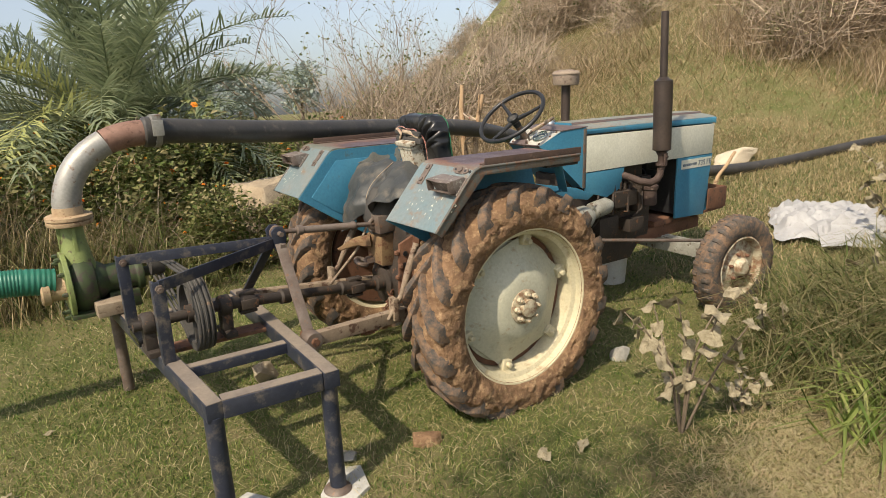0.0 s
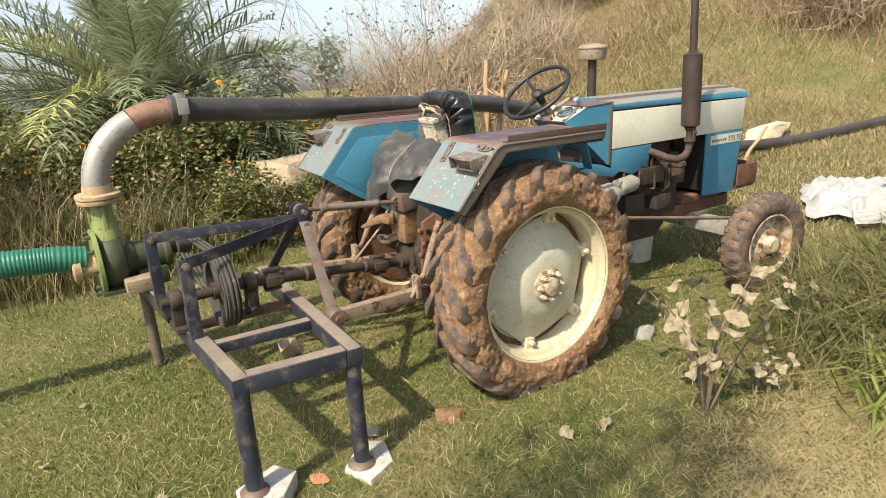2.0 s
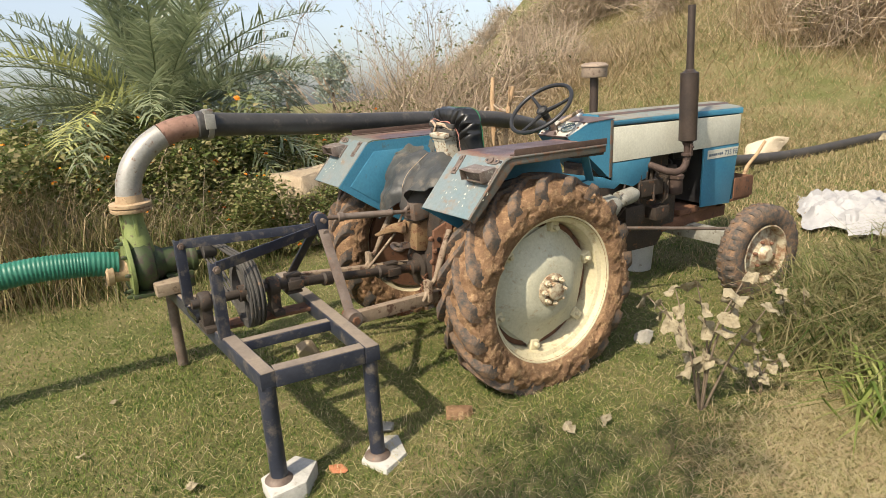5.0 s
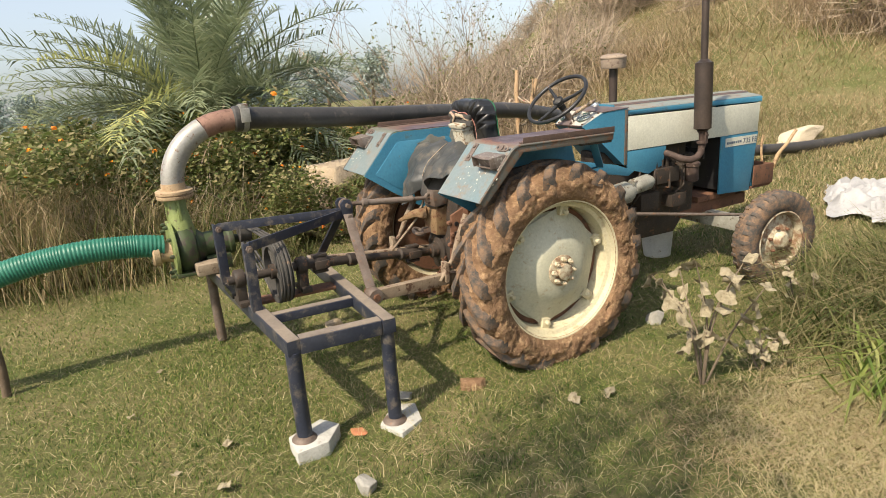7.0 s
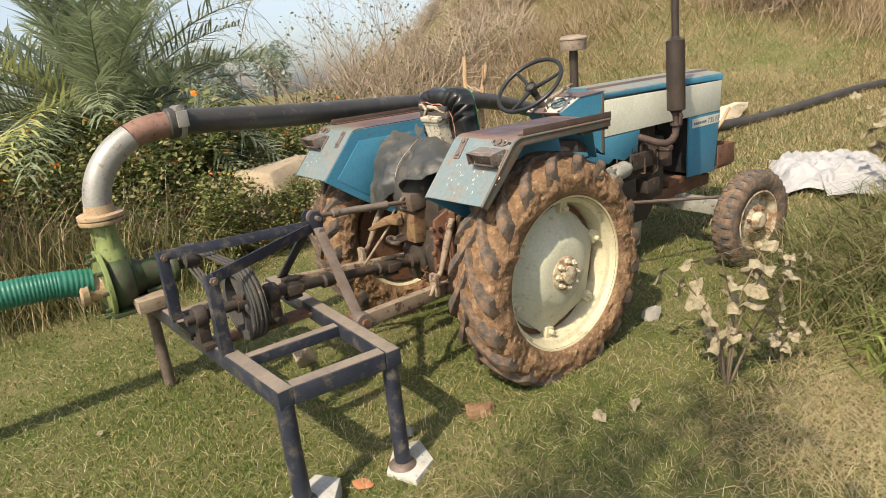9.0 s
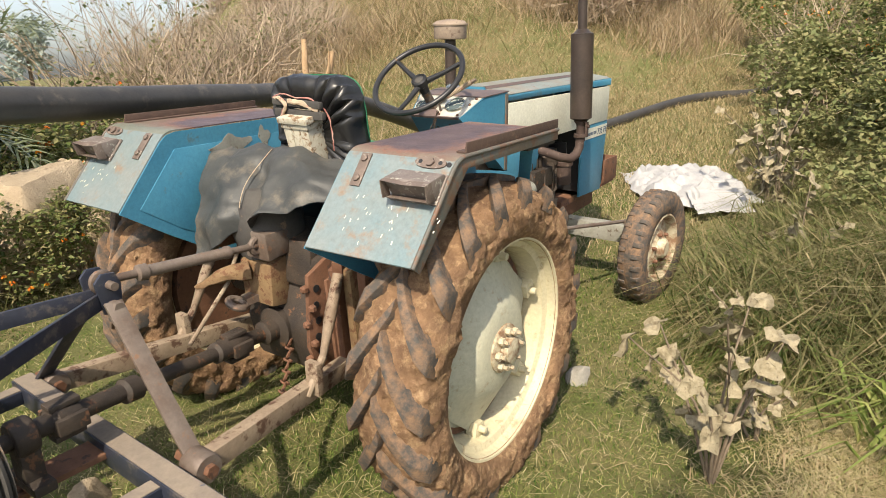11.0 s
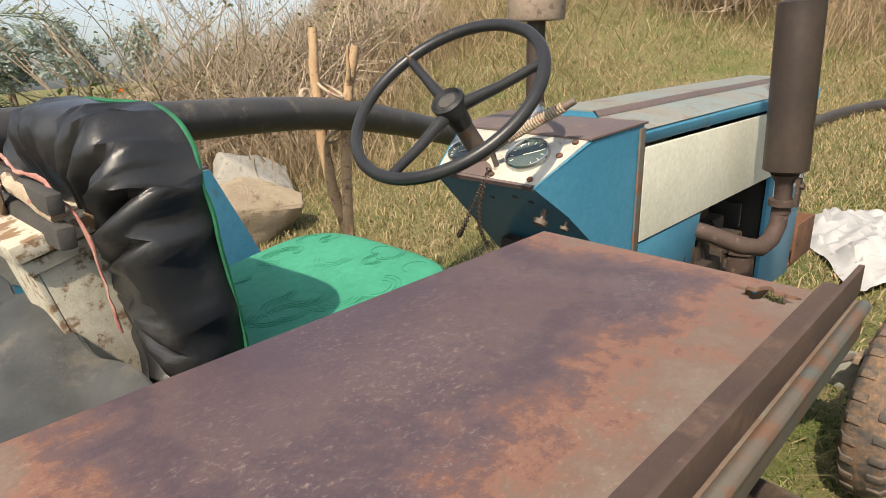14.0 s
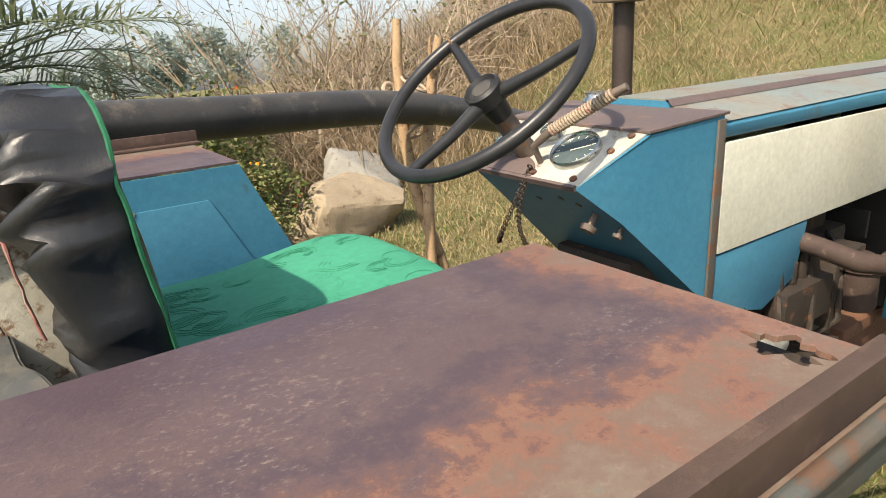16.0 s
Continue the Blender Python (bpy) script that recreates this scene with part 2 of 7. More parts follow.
M_HOSE = weathered("green_ribbed_hose", (0.020, 0.125, 0.082), (0.028, 0.155, 0.105), (0.07, 0.13, 0.09), scale=7, third_at=0.68, rough=0.42, bump=0.1)
M_WOOD = weathered("grey_timber", (0.30, 0.24, 0.17), (0.22, 0.165, 0.11), (0.13, 0.09, 0.06), scale=9, third_at=0.6, rough=0.9, bump=0.5)
M_STICK = weathered("peeled_branch", (0.44, 0.31, 0.18), (0.34, 0.22, 0.12), (0.20, 0.12, 0.07), scale=9, third_at=0.58, rough=0.85, bump=0.5)
M_CONCRETE = weathered("pale_concrete", (0.50, 0.49, 0.45), (0.40, 0.39, 0.35), (0.28, 0.25, 0.20), scale=9, third_at=0.64, rough=0.9, bump=0.6)
M_STONE = weathered("buff_sandstone", (0.52, 0.42, 0.29), (0.42, 0.33, 0.225), (0.28, 0.21, 0.145), scale=4, third_at=0.61, rough=0.95, bump=0.9, distance=0.03)
M_STONE_PALE = weathered("pale_sandstone", (0.62, 0.53, 0.39), (0.54, 0.45, 0.32), (0.40, 0.32, 0.22), scale=4, third_at=0.63, rough=0.95, bump=0.8, distance=0.02)
M_STONE_GREY = weathered("grey_stone", (0.36, 0.34, 0.30), (0.28, 0.27, 0.24), (0.20, 0.18, 0.14), scale=5, third_at=0.6, rough=0.95, bump=0.7, distance=0.015)
M_SHEET = weathered("grey_rubber_sheet", (0.043, 0.046, 0.046), (0.062, 0.063, 0.060), (0.15, 0.13, 0.10), scale=4, third_at=0.63, soft=0.10, rough=0.5, bump=0.25, spec=0.3)
M_VINYL = weathered("black_vinyl", (0.013, 0.013, 0.014), (0.024, 0.024, 0.024), (0.05, 0.047, 0.043), scale=6, third_at=0.66, soft=0.1, rough=0.31, bump=0.25, distance=0.004, spec=0.5)
M_SEAT = weathered("green_seat_cloth", (0.04, 0.245, 0.145), (0.052, 0.29, 0.175), None, scale=7, rough=0.7, bump=0.2)
M_TIMBER_WHITE = weathered("flaking_white_timber", (0.50, 0.47, 0.38), (0.40, 0.37, 0.29), (0.20, 0.125, 0.07), scale=14, third_at=0.56, rough=0.7, bump=0.5)
M_ROPE = weathered("dusty_rope", (0.42, 0.34, 0.24), (0.34, 0.26, 0.19), (0.35, 0.12, 0.10), scale=14, third_at=0.62, rough=0.9, bump=0.5)
M_DASH = weathered("chipped_white_panel", (0.46, 0.45, 0.40), (0.37, 0.36, 0.31), (0.20, 0.13, 0.085), scale=11, third_at=0.63, soft=0.05, rough=0.5, bump=0.2, distance=0.002)
M_CHAIN = weathered("dark_chain_steel", (0.07, 0.055, 0.045), (0.11, 0.08, 0.06), None, scale=20, rough=0.55, metal=0.5, bump=0.2)
M_ANGLE = weathered("dark_rusted_angle", (0.075, 0.05, 0.041), (0.11, 0.07, 0.053), (0.16, 0.105, 0.075), scale=9, third_at=0.62, soft=0.08, rough=0.65, metal=0.15, bump=0.4)
M_CREAM_MUD = weathered("muddy_cream_paint", (0.55, 0.50, 0.36), (0.42, 0.36, 0.25), (0.22, 0.125, 0.07), scale=7, third_at=0.52, soft=0.08, rough=0.7, bump=0.4)
M_PIPING = weathered("green_piping_cloth", (0.012, 0.10, 0.045), (0.018, 0.14, 0.065), None, scale=30, rough=0.7, bump=0.1)
M_GLASS_DARK = weathered("dark_dial", (0.06, 0.085, 0.085), (0.09, 0.115, 0.11), None, scale=9, rough=0.08, bump=0, spec=0.6)
M_CHROME = weathered("dull_chrome", (0.6, 0.6, 0.58), (0.5, 0.5, 0.48), None, scale=9, rough=0.25, metal=1.0, bump=0.05)
M_BLACK = weathered("black_bakelite", (0.018, 0.018, 0.02), (0.03, 0.03, 0.03), (0.07, 0.06, 0.05), scale=9, third_at=0.68, rough=0.35, bump=0.1)
M_SACK = weathered("white_woven_sack", (0.41, 0.405, 0.40), (0.33, 0.325, 0.32), None, scale=6, fine=140, rough=0.7, bump=0.3)
M_BUCKET = weathered("white_plastic", (0.60, 0.60, 0.57), (0.5, 0.5, 0.47), (0.3, 0.26, 0.2), scale=7, third_at=0.66, rough=0.5, bump=0.1)
M_LAMP_BOX = weathered("dented_grey_lamp_case", (0.22, 0.185, 0.165), (0.16, 0.13, 0.115), (0.36, 0.34, 0.30), scale=14, third_at=0.6, rough=0.55, metal=0.2, bump=0.4)
M_LAMP_RUST = weathered("browned_lamp_hood", (0.18, 0.14, 0.118), (0.135, 0.102, 0.086), (0.29, 0.25, 0.21), scale=14, third_at=0.6, rough=0.6, metal=0.2, bump=0.4)
M_LIP = weathered("rusting_teal_lip", (0.13, 0.10, 0.075), (0.10, 0.115, 0.11), (0.15, 0.085, 0.055), scale=9, third_at=0.54, rough=0.6, bump=0.3)
M_CORD = weathered("faded_pink_cord", (0.34, 0.11, 0.095), (0.40, 0.26, 0.21), (0.22, 0.09, 0.08), scale=20, third_at=0.6, rough=0.9, bump=0.5)
M_ORANGE = weathered("orange_brick_dust", (0.45, 0.17, 0.08), (0.5, 0.24, 0.12), None, scale=9, rough=0.95, bump=0.7, distance=0.01)
M_LETTER = weathered("blue_grey_lettering", (0.07, 0.10, 0.15), (0.10, 0.13, 0.18), None, scale=9, rough=0.5, bump=0)
M_BARK = weathered("brown_bark", (0.16, 0.115, 0.075), (0.11, 0.08, 0.055), (0.22, 0.17, 0.12), scale=8, third_at=0.6, rough=0.95, bump=0.8, distance=0.01)
M_TWIG = weathered("grey_brown_twig", (0.34, 0.26, 0.18), (0.25, 0.19, 0.13), None, scale=8, rough=0.9, bump=0.3)

GREEN_BLADES = [(0.028, 0.062, 0.010), (0.072, 0.132, 0.020), (0.14, 0.205, 0.038), (0.225, 0.25, 0.072), (0.43, 0.37, 0.18)]
M_LAWN = plant_mat("lawn_blades", GREEN_BLADES, patch=1.1, patch_scale=0.75)
M_STRAW = plant_mat("straw_blades", [(0.43, 0.325, 0.19), (0.50, 0.39, 0.24), (0.34, 0.255, 0.145), (0.25, 0.215, 0.10), (0.19, 0.185, 0.075), (0.41, 0.31, 0.18)], patch=0.9, patch_scale=0.35)
M_STRAW_BROWN = plant_mat("brown_straw", [(0.34, 0.255, 0.16), (0.44, 0.335, 0.21), (0.26, 0.195, 0.125), (0.50, 0.405, 0.27)], patch=0.6, patch_scale=0.5)
M_REED = plant_mat("bank_grass", [(0.065, 0.10, 0.022), (0.11, 0.14, 0.036), (0.19, 0.19, 0.07), (0.21, 0.20, 0.085), (0.38, 0.31, 0.18), (0.13, 0.14, 0.045), (0.29, 0.24, 0.13), (0.08, 0.11, 0.028)])
M_SHRUB = plant_mat("lantana_leaves", [(0.07, 0.105, 0.026), (0.115, 0.15, 0.042), (0.17, 0.195, 0.065), (0.24, 0.24, 0.095), (0.34, 0.29, 0.15), (0.09, 0.115, 0.036)], rough=0.5, light=0.35)
M_SHRUB_PALE = plant_mat("dusty_shrub_leaves", [(0.16, 0.19, 0.075), (0.22, 0.23, 0.095), (0.28, 0.26, 0.12), (0.12, 0.15, 0.05)], rough=0.6)
M_PALM = plant_mat("palm_leaflets", [(0.15, 0.19, 0.105), (0.21, 0.25, 0.14), (0.29, 0.32, 0.19), (0.17, 0.21, 0.115)], rough=0.35, spec=0.6, light=0.38)
M_PALM_DRY = plant_mat("yellowed_palm_leaflets", [(0.45, 0.45, 0.18), (0.36, 0.39, 0.15)], rough=0.5)
# distance haze is mixed into these pale blue-grey leaf colours
M_FAR = plant_mat("hazed_far_leaves", [(0.27, 0.33, 0.30), (0.31, 0.37, 0.335), (0.35, 0.40, 0.365)], rough=0.8, light=0.3)
M_FLOWER = plant_mat("orange_flowers", [(0.75, 0.13, 0.02), (0.8, 0.24, 0.02), (0.85, 0.42, 0.03), (0.7, 0.08, 0.02)], rough=0.6, light=0.2)

# ---- mesh building ----


class Shape:
    """Collects the corners and faces of one mesh."""

    def __init__(self):
        self.v, self.f = [], []

    def add(self, verts, faces, m=None):
        n = len(self.v)
        self.v += [tuple(m @ Vector(p)) if m else tuple(p) for p in verts]
        self.f += [tuple(i + n for i in q) for q in faces]
        return self

    def box(self, c, s, m=None):
        (x, y, z), (a, b, d) = c, (s[0] / 2, s[1] / 2, s[2] / 2)
        vs = [(x + i * a, y + j * b, z + k * d) for k in (-1, 1) for i, j in ((-1, -1), (1, -1), (1, 1), (-1, 1))]
        return self.add(vs, [(3, 2, 1, 0), (4, 5, 6, 7), (0, 1, 5, 4), (1, 2, 6, 5), (2, 3, 7, 6), (3, 0, 4, 7)], m)

    def bar(self, a, b, w, h, up=(0, 0, 1)):
        """A rectangular bar from a to b, w wide and h high."""
        a, b = Vector(a), Vector(b)
        d = b - a
        x = d.normalized()
        y = Vector(up).cross(x).normalized()
        z = x.cross(y)
        m = Matrix((x, y, z)).transposed().to_4x4()
        m.translation = (a + b) / 2
        return self.box((0, 0, 0), (d.length, w, h), m)

    def slab(self, poly, lo, hi, axis="y", m=None):
        """A flat outline given in two coordinates, made solid from lo to hi along the third axis."""
        n = len(poly)
        put = {"y": lambda p, t: (p[0], t, p[1]), "z": lambda p, t: (p[0], p[1], t), "x": lambda p, t: (t, p[0], p[1])}[axis]
        vs = [put(p, lo) for p in poly] + [put(p, hi) for p in poly]
        fs = [tuple(range(n)), tuple(range(2 * n - 1, n - 1, -1))] + [(i, i + n, (i + 1) % n + n, (i + 1) % n) for i in range(n)]
        return self.add(vs, fs, m)

    def tube(self, pts, r, n=10, cap=True):
        pts = [Vector(p) for p in pts]
        rs = list(r) if isinstance(r, (list, tuple)) else [r] * len(pts)
        ref = None
        rings = []
        for i, p in enumerate(pts):
            d = (pts[min(i + 1, len(pts) - 1)] - pts[max(i - 1, 0)]).normalized()
            if ref is None:
                ref = d.orthogonal().normalized()
            ref = (ref - d * ref.dot(d)).normalized()
            side = d.cross(ref)
            rings.append([p + (ref * math.cos(2 * math.pi * k / n) + side * math.sin(2 * math.pi * k / n)) * rs[i] for k in range(n)])
        vs = [q for ring in rings for q in ring]
        fs = [(i * n + k, i * n + (k + 1) % n, (i + 1) * n + (k + 1) % n, (i + 1) * n + k) for i in range(len(pts) - 1) for k in range(n)]
        if cap:
            fs += [tuple(range(n - 1, -1, -1)), tuple((len(pts) - 1) * n + k for k in range(n))]
        return self.add(vs, fs)

    def lathe(self, prof, n=32, m=None, closed=False):
        """Turns (radius, height) pairs round the z axis, then moves the whole by m."""
        vs = [(r * math.cos(2 * math.pi * k / n), r * math.sin(2 * math.pi * k / n), h) for r, h in prof for k in range(n)]
        rows = len(prof)
        fs = [(i * n + k, i * n + (k + 1) % n, (i + 1) % rows * n + (k + 1) % n, (i + 1) % rows * n + k) for i in range(rows if closed else rows - 1) for k in range(n)]
        if not closed:
            fs += [tuple(range(n - 1, -1, -1)), tuple((rows - 1) * n + k for k in range(n))]
        return self.add(vs, fs, m)

    def torus(self, big, small, m=None, n=40, k=10):
        return self.lathe([(big + small * math.cos(2 * math.pi * i / k), small * math.sin(2 * math.pi * i / k)) for i in range(k)], n, m, closed=True)

    def rough(self, amount, size, seed=0.0, along=None):
        """Pushes the corners about by smooth noise."""
        for i, p in enumerate(self.v):
            q = Vector(p) / size + Vector((seed, seed * 1.7, -seed))
            d = noise.noise_vector(q)
            if along:
                d = Vector(along) * d.x
            self.v[i] = tuple(Vector(p) + d * amount)
        return self

    def mesh(self, name, bevel=0.0, angle=38, fine=0):
        bm = bmesh.new()
        vs = [bm.verts.new(p) for p in self.v]
        for q in self.f:
            try:
                bm.faces.new([vs[i] for i in q])
            except ValueError:
                pass
        if bevel:
            bm.normal_update()
            edges = [e for e in bm.edges if len(e.link_faces) == 2 and e.calc_face_angle(0) > radians(30)]
            bmesh.ops.bevel(bm, geom=edges, offset=bevel, segments=2, profile=0.6, affect="EDGES", clamp_overlap=True)
        bmesh.ops.recalc_face_normals(bm, faces=bm.faces)
        me = bpy.data.meshes.new(name)
        bm.to_mesh(me)
        bm.free()
        me.shade_smooth()
        me.set_sharp_from_angle(angle=radians(angle))
        return me


def part(name, shape, material, parent, label="", bevel=0.0, angle=38, at=None):
    """One mesh object under a thing or a part; shape is a Shape or a ready mesh."""
    me = shape.mesh(name, bevel, angle) if isinstance(shape, Shape) else shape
    if material and not me.materials:
        me.materials.append(material)
    ob = new(name, me)
    ob.parent = parent
    if at is not None:
        ob.matrix_local = at
    return tagged(ob, label)


def thing(name, m, label, category, group=""):
    ob = new(name)
    ob.empty_display_size = 0.1
    ob.matrix_world = m
    return tagged(ob, label, category, group)


def solo(name, shape, material, m, label, category, group="", bevel=0.0, angle=38, kind=""):
    """A thing that is one mesh."""
    me = shape.mesh(name, bevel, angle) if isinstance(shape, Shape) else shape
    if not me.materials:
        me.materials.append(material)
    ob = new(name, me)
    ob.matrix_world = m
    return tagged(ob, label, category, group, kind)


def quick_mesh(name, verts, tris, material):
    """A mesh of many triangles from arrays."""
    verts, tris = np.asarray(verts, dtype=np.float32), np.asarray(tris, dtype=np.int32)
    me = bpy.data.meshes.new(name)
    me.vertices.add(len(verts))
    me.vertices.foreach_set("co", verts.ravel())
    me.loops.add(tris.size)
    me.loops.foreach_set("vertex_index", tris.ravel())
    me.polygons.add(len(tris))
    me.polygons.foreach_set("loop_start", np.arange(0, tris.size, 3, dtype=np.int32))
    me.update(calc_edges=True)
    me.validate()
    me.materials.append(material)
    return me


def turn_to(d):
    """The turn that brings the z axis onto d."""
    return Vector(d).to_track_quat("Z", "Y").to_matrix().to_4x4()


def catmull(pts, n=8):
    pts = [Vector(p) for p in pts]
    pts = [pts[0] * 2 - pts[1]] + pts + [pts[-1] * 2 - pts[-2]]
    out = []
    for i in range(1, len(pts) - 2):
        a, b, c, d = pts[i - 1 : i + 3]
        for k in range(n):
            t = k / n
            out.append(0.5 * (2 * b + (c - a) * t + (2 * a - 5 * b + 4 * c - d) * t * t + (3 * b - a - 3 * c + d) * t ** 3))
    return out + [pts[-2]]


RY = pose(0, 0, 0, -90, 0, 0)  # z axis onto +y
RX = pose(0, 0, 0, 0, 90, 0)  # z axis onto +x
rng = np.random.default_rng(7)

# ---- ground ----


def smooth(a, lo, hi):
    t = np.clip((np.asarray(a, dtype=float) - lo) / (hi - lo), 0, 1)
    return t * t * (3 - 2 * t)


def wave(x, y):
    return 0.5 * np.sin(1.3 * x + 0.7 * y) * np.cos(0.9 * y - 0.4 * x + 1) + 0.3 * np.sin(2.9 * x - 1.7 * y + 2) + 0.2 * np.cos(4.7 * y + 3.1 * x)


def height(x, y):
    """The ground: a meadow that leans to the pump's side, rising along the track, with a hill and a bank."""
    x, y = np.asarray(x, dtype=float), np.asarray(y, dtype=float)
    z = 0.066 * (np.clip(y, -4, 7.0) - 2.72) * (1 - smooth(np.abs(x), 30, 60))
    z = z + 0.072 * np.clip(x - 5.2, 0, 12) * smooth(x, 5.2, 6.5)
    s = 0.55 * (x - 7.0) + 0.83 * (y - 8.0)
    along = 0.83 * (x - 7.0) - 0.55 * (y - 8.0)
    lift = np.where(s > 0, np.sqrt(s * s + 0.6) - 0.77, 0)
    z = z + np.minimum(lift * 0.38, 16) * smooth(along, -9.0 + 4.3 * smooth(y, 9, 16), 9.0 + 8.0 * smooth(y, 9, 16))
    bank = (1.35 + 0.22 * (x - 4.0)) - y
    b = np.where(bank > 0, np.sqrt(bank * bank + 0.2) - 0.447, 0)
    z = z + np.minimum(b * 0.55, 2.6) * smooth(x, 2.8, 5.5) * (1 - smooth(x, 40, 60))
    z = z - 0.06 * np.exp(-((x - 1.35) ** 2 + (y - 2.65) ** 2) / 0.5)
    z = z + 0.018 * wave(x, y) + 0.25 * wave(x * 0.23, y * 0.23) * smooth(s, 1.5, 8) * smooth(along, -5, 2)
    return z


def put_at(x, y, dz=0.0, rz=0.0, rx=0.0, ry=0.0):
    return pose(x, y, float(height(x, y)) + dz, rx, ry, rz)


def ground_sheet():
    n = 115
    u = np.linspace(-1, 1, 2 * n + 1)
    line = np.sign(u) * (13 * np.abs(u) + 1300 * np.abs(u) ** 9)
    xs, ys = np.meshgrid(line + 4.5, line + 5.0, indexing="ij")
    zs = height(xs, ys)
    k = 2 * n + 1
    verts = np.stack([xs, ys, zs], -1).reshape(-1, 3)
    i, j = np.meshgrid(np.arange(k - 1), np.arange(k - 1), indexing="ij")
    a = (i * k + j).ravel()
    tris = np.concatenate([np.stack([a, a + k, a + k + 1], 1), np.stack([a, a + k + 1, a + 1], 1)])
    me = quick_mesh("ground", verts, tris, M_GROUND)
    me.shade_smooth()
    return tagged(new("ground", me), "meadow soil under short green and dry grass, rising to a hill", "ground", kind="structure")


ground_sheet()

# ---- the tractor: x ahead of the rear axle, y to its left, z from the ground ----
LEAN_SIDE = 3.8
TR = pose(2.68, 3.62, 0.06, LEAN_SIDE, 0, 0)
tractor = thing("tractor", TR, "old blue and white farm tractor with mud-caked rear wheels", "tractor")


def rear_wheel(side):
    """side: -1 the right wheel, 1 the left one."""
    m = Matrix.Translation((0, side * 0.765, 0.598)) @ pose(0, 0, 0, -90 * side, 0, 0) @ Matrix.Diagonal((1.02, 1.02, 1, 1))  # z axis points outwards
    prof = [(0.425, 0.125), (0.455, 0.15), (0.50, 0.166), (0.545, 0.164), (0.585, 0.152), (0.615, 0.115), (0.630, 0.05), (0.632, 0.0)]
    prof = prof + [(r, -h) for r, h in prof[-2::-1]]
    fine = []
    for a, b in zip(prof, prof[1:]):
        fine += [(a[0] + (b[0] - a[0]) * k / 3, a[1] + (b[1] - a[1]) * k / 3) for k in range(3)]
    s = Shape().lathe(fine + [prof[-1]], 210, None)
    s.f = s.f[:-2]
    clean = list(s.v)
    s.rough(0.015, 0.085, 3.0 + side).rough(0.014, 0.03, 1.0).rough(0.009, 0.013, 2.0)
    s.v = [c if math.hypot(c[0], c[1]) < 0.47 else v for c, v in zip(clean, s.v)]
    tyre = part("tyre", s, M_MUD, tractor, "rear tyre caked with dried orange-brown clay", angle=60, at=m)
    n = 19
    for hand in (-1, 1):
        b = Shape()
        rows = []
        for i in range(6):
            t = i / 5
            ang, h = hand * 0 + 0.40 * t ** 0.85, hand * (-0.012 + 0.172 * t)
            w = 0.033 + 0.013 * t
            top, low = (0.662, 0.590) if i < 5 else (0.630, 0.545)
            top -= 0.012 * t
            ring = []
            for dr, dw in ((low, 1.35), (top, 0.8), (top, -0.8), (low, -1.35)):
                ring.append((dr * math.cos(ang + dw * w / 0.64), dr * math.sin(ang + dw * w / 0.64), h))
            rows += ring
        fs = [(i * 4 + k, i * 4 + (k + 1) % 4, i * 4 + 4 + (k + 1) % 4, i * 4 + 4 + k) for i in range(5) for k in range(4)]
        b.add(rows, fs + [(3, 2, 1, 0), (20, 21, 22, 23)])
        lug = b.mesh("lug", 0.006)
        lug.materials.append(M_TREAD)
        for k in range(n):
            turn = 360 * (k + (0.5 if hand > 0 else 0)) / n + 5 * side
            part("lug", lug, None, tyre, at=pose(0, 0, 0, 0, 0, turn))
    rim_prof = [(0.447, 0.118), (0.450, 0.128), (0.444, 0.136), (0.430, 0.134), (0.424, 0.118), (0.418, 0.09), (0.395, 0.078), (0.385, 0.03), (0.385, -0.06), (0.415, -0.09), (0.425, -0.12), (0.445, -0.13), (0.43, -0.118), (0.425, 0.0)]
    rim = part("rim", Shape().lathe(rim_prof, 72, None, closed=True), M_CREAM, tractor, "cream painted steel wheel rim", at=m)
    d = Shape()
    ringn, outer = 48, []
    radii = [(0.352, 0.005), (0.335, 0.012), (0.25, 0.045), (0.195, 0.085), (0.165, 0.10), (0.11, 0.104), (0.0, 0.104)]
    for r, h in radii:
        for k in range(ringn):
            a = 2 * math.pi * k / ringn
            hexed = 0.90 / math.cos((a - radians(18)) % (math.pi / 3) - math.pi / 6)  # straight edges between the clamps
            wob = min(hexed, 1.02) * 1.045 if r > 0.3 else 0.5 + 0.5 * min(hexed, 1.02) * 1.03 if r > 0.2 else 1
            outer.append((r * wob * math.cos(a), r * wob * math.sin(a), h))
    d.add(outer, [(i * ringn + k, i * ringn + (k + 1) % ringn, (i + 1) * ringn + (k + 1) % ringn, (i + 1) * ringn + k) for i in range(len(radii) - 1) for k in range(ringn)])
    back = [(r * 0.995 * math.cos(2 * math.pi * k / ringn), r * 0.995 * math.sin(2 * math.pi * k / ringn), -0.012) for r in (0.352, 0.001) for k in range(ringn)]
    d.add(back, [(k, ringn + k, ringn + (k + 1) % ringn, (k + 1) % ringn) for k in range(ringn)])
    part("wheel_disc", d, M_DISC, rim, "pale dished wheel disc", angle=50)
    part("disc_back", Shape().lathe([(0.383, -0.10), (0.380, -0.02), (0.12, -0.03), (0.11, -0.06), (0.001, -0.06)], 48), M_RUST, rim, "dark rusty inner side of the wheel")
    hubs = Shape().lathe([(0.098, 0.10), (0.098, 0.112), (0.085, 0.118), (0.052, 0.12), (0.05, 0.15), (0.03, 0.156), (0.001, 0.156)], 28)
    part("hub", hubs, M_CREAM_MUD, rim, "cream hub smeared with mud")
    nut = Shape().lathe([(0.017, 0), (0.017, 0.02), (0.009, 0.022), (0.008, 0.038), (0.001, 0.038)], 6).mesh("nut")
    nut.materials.append(M_CREAM_MUD)
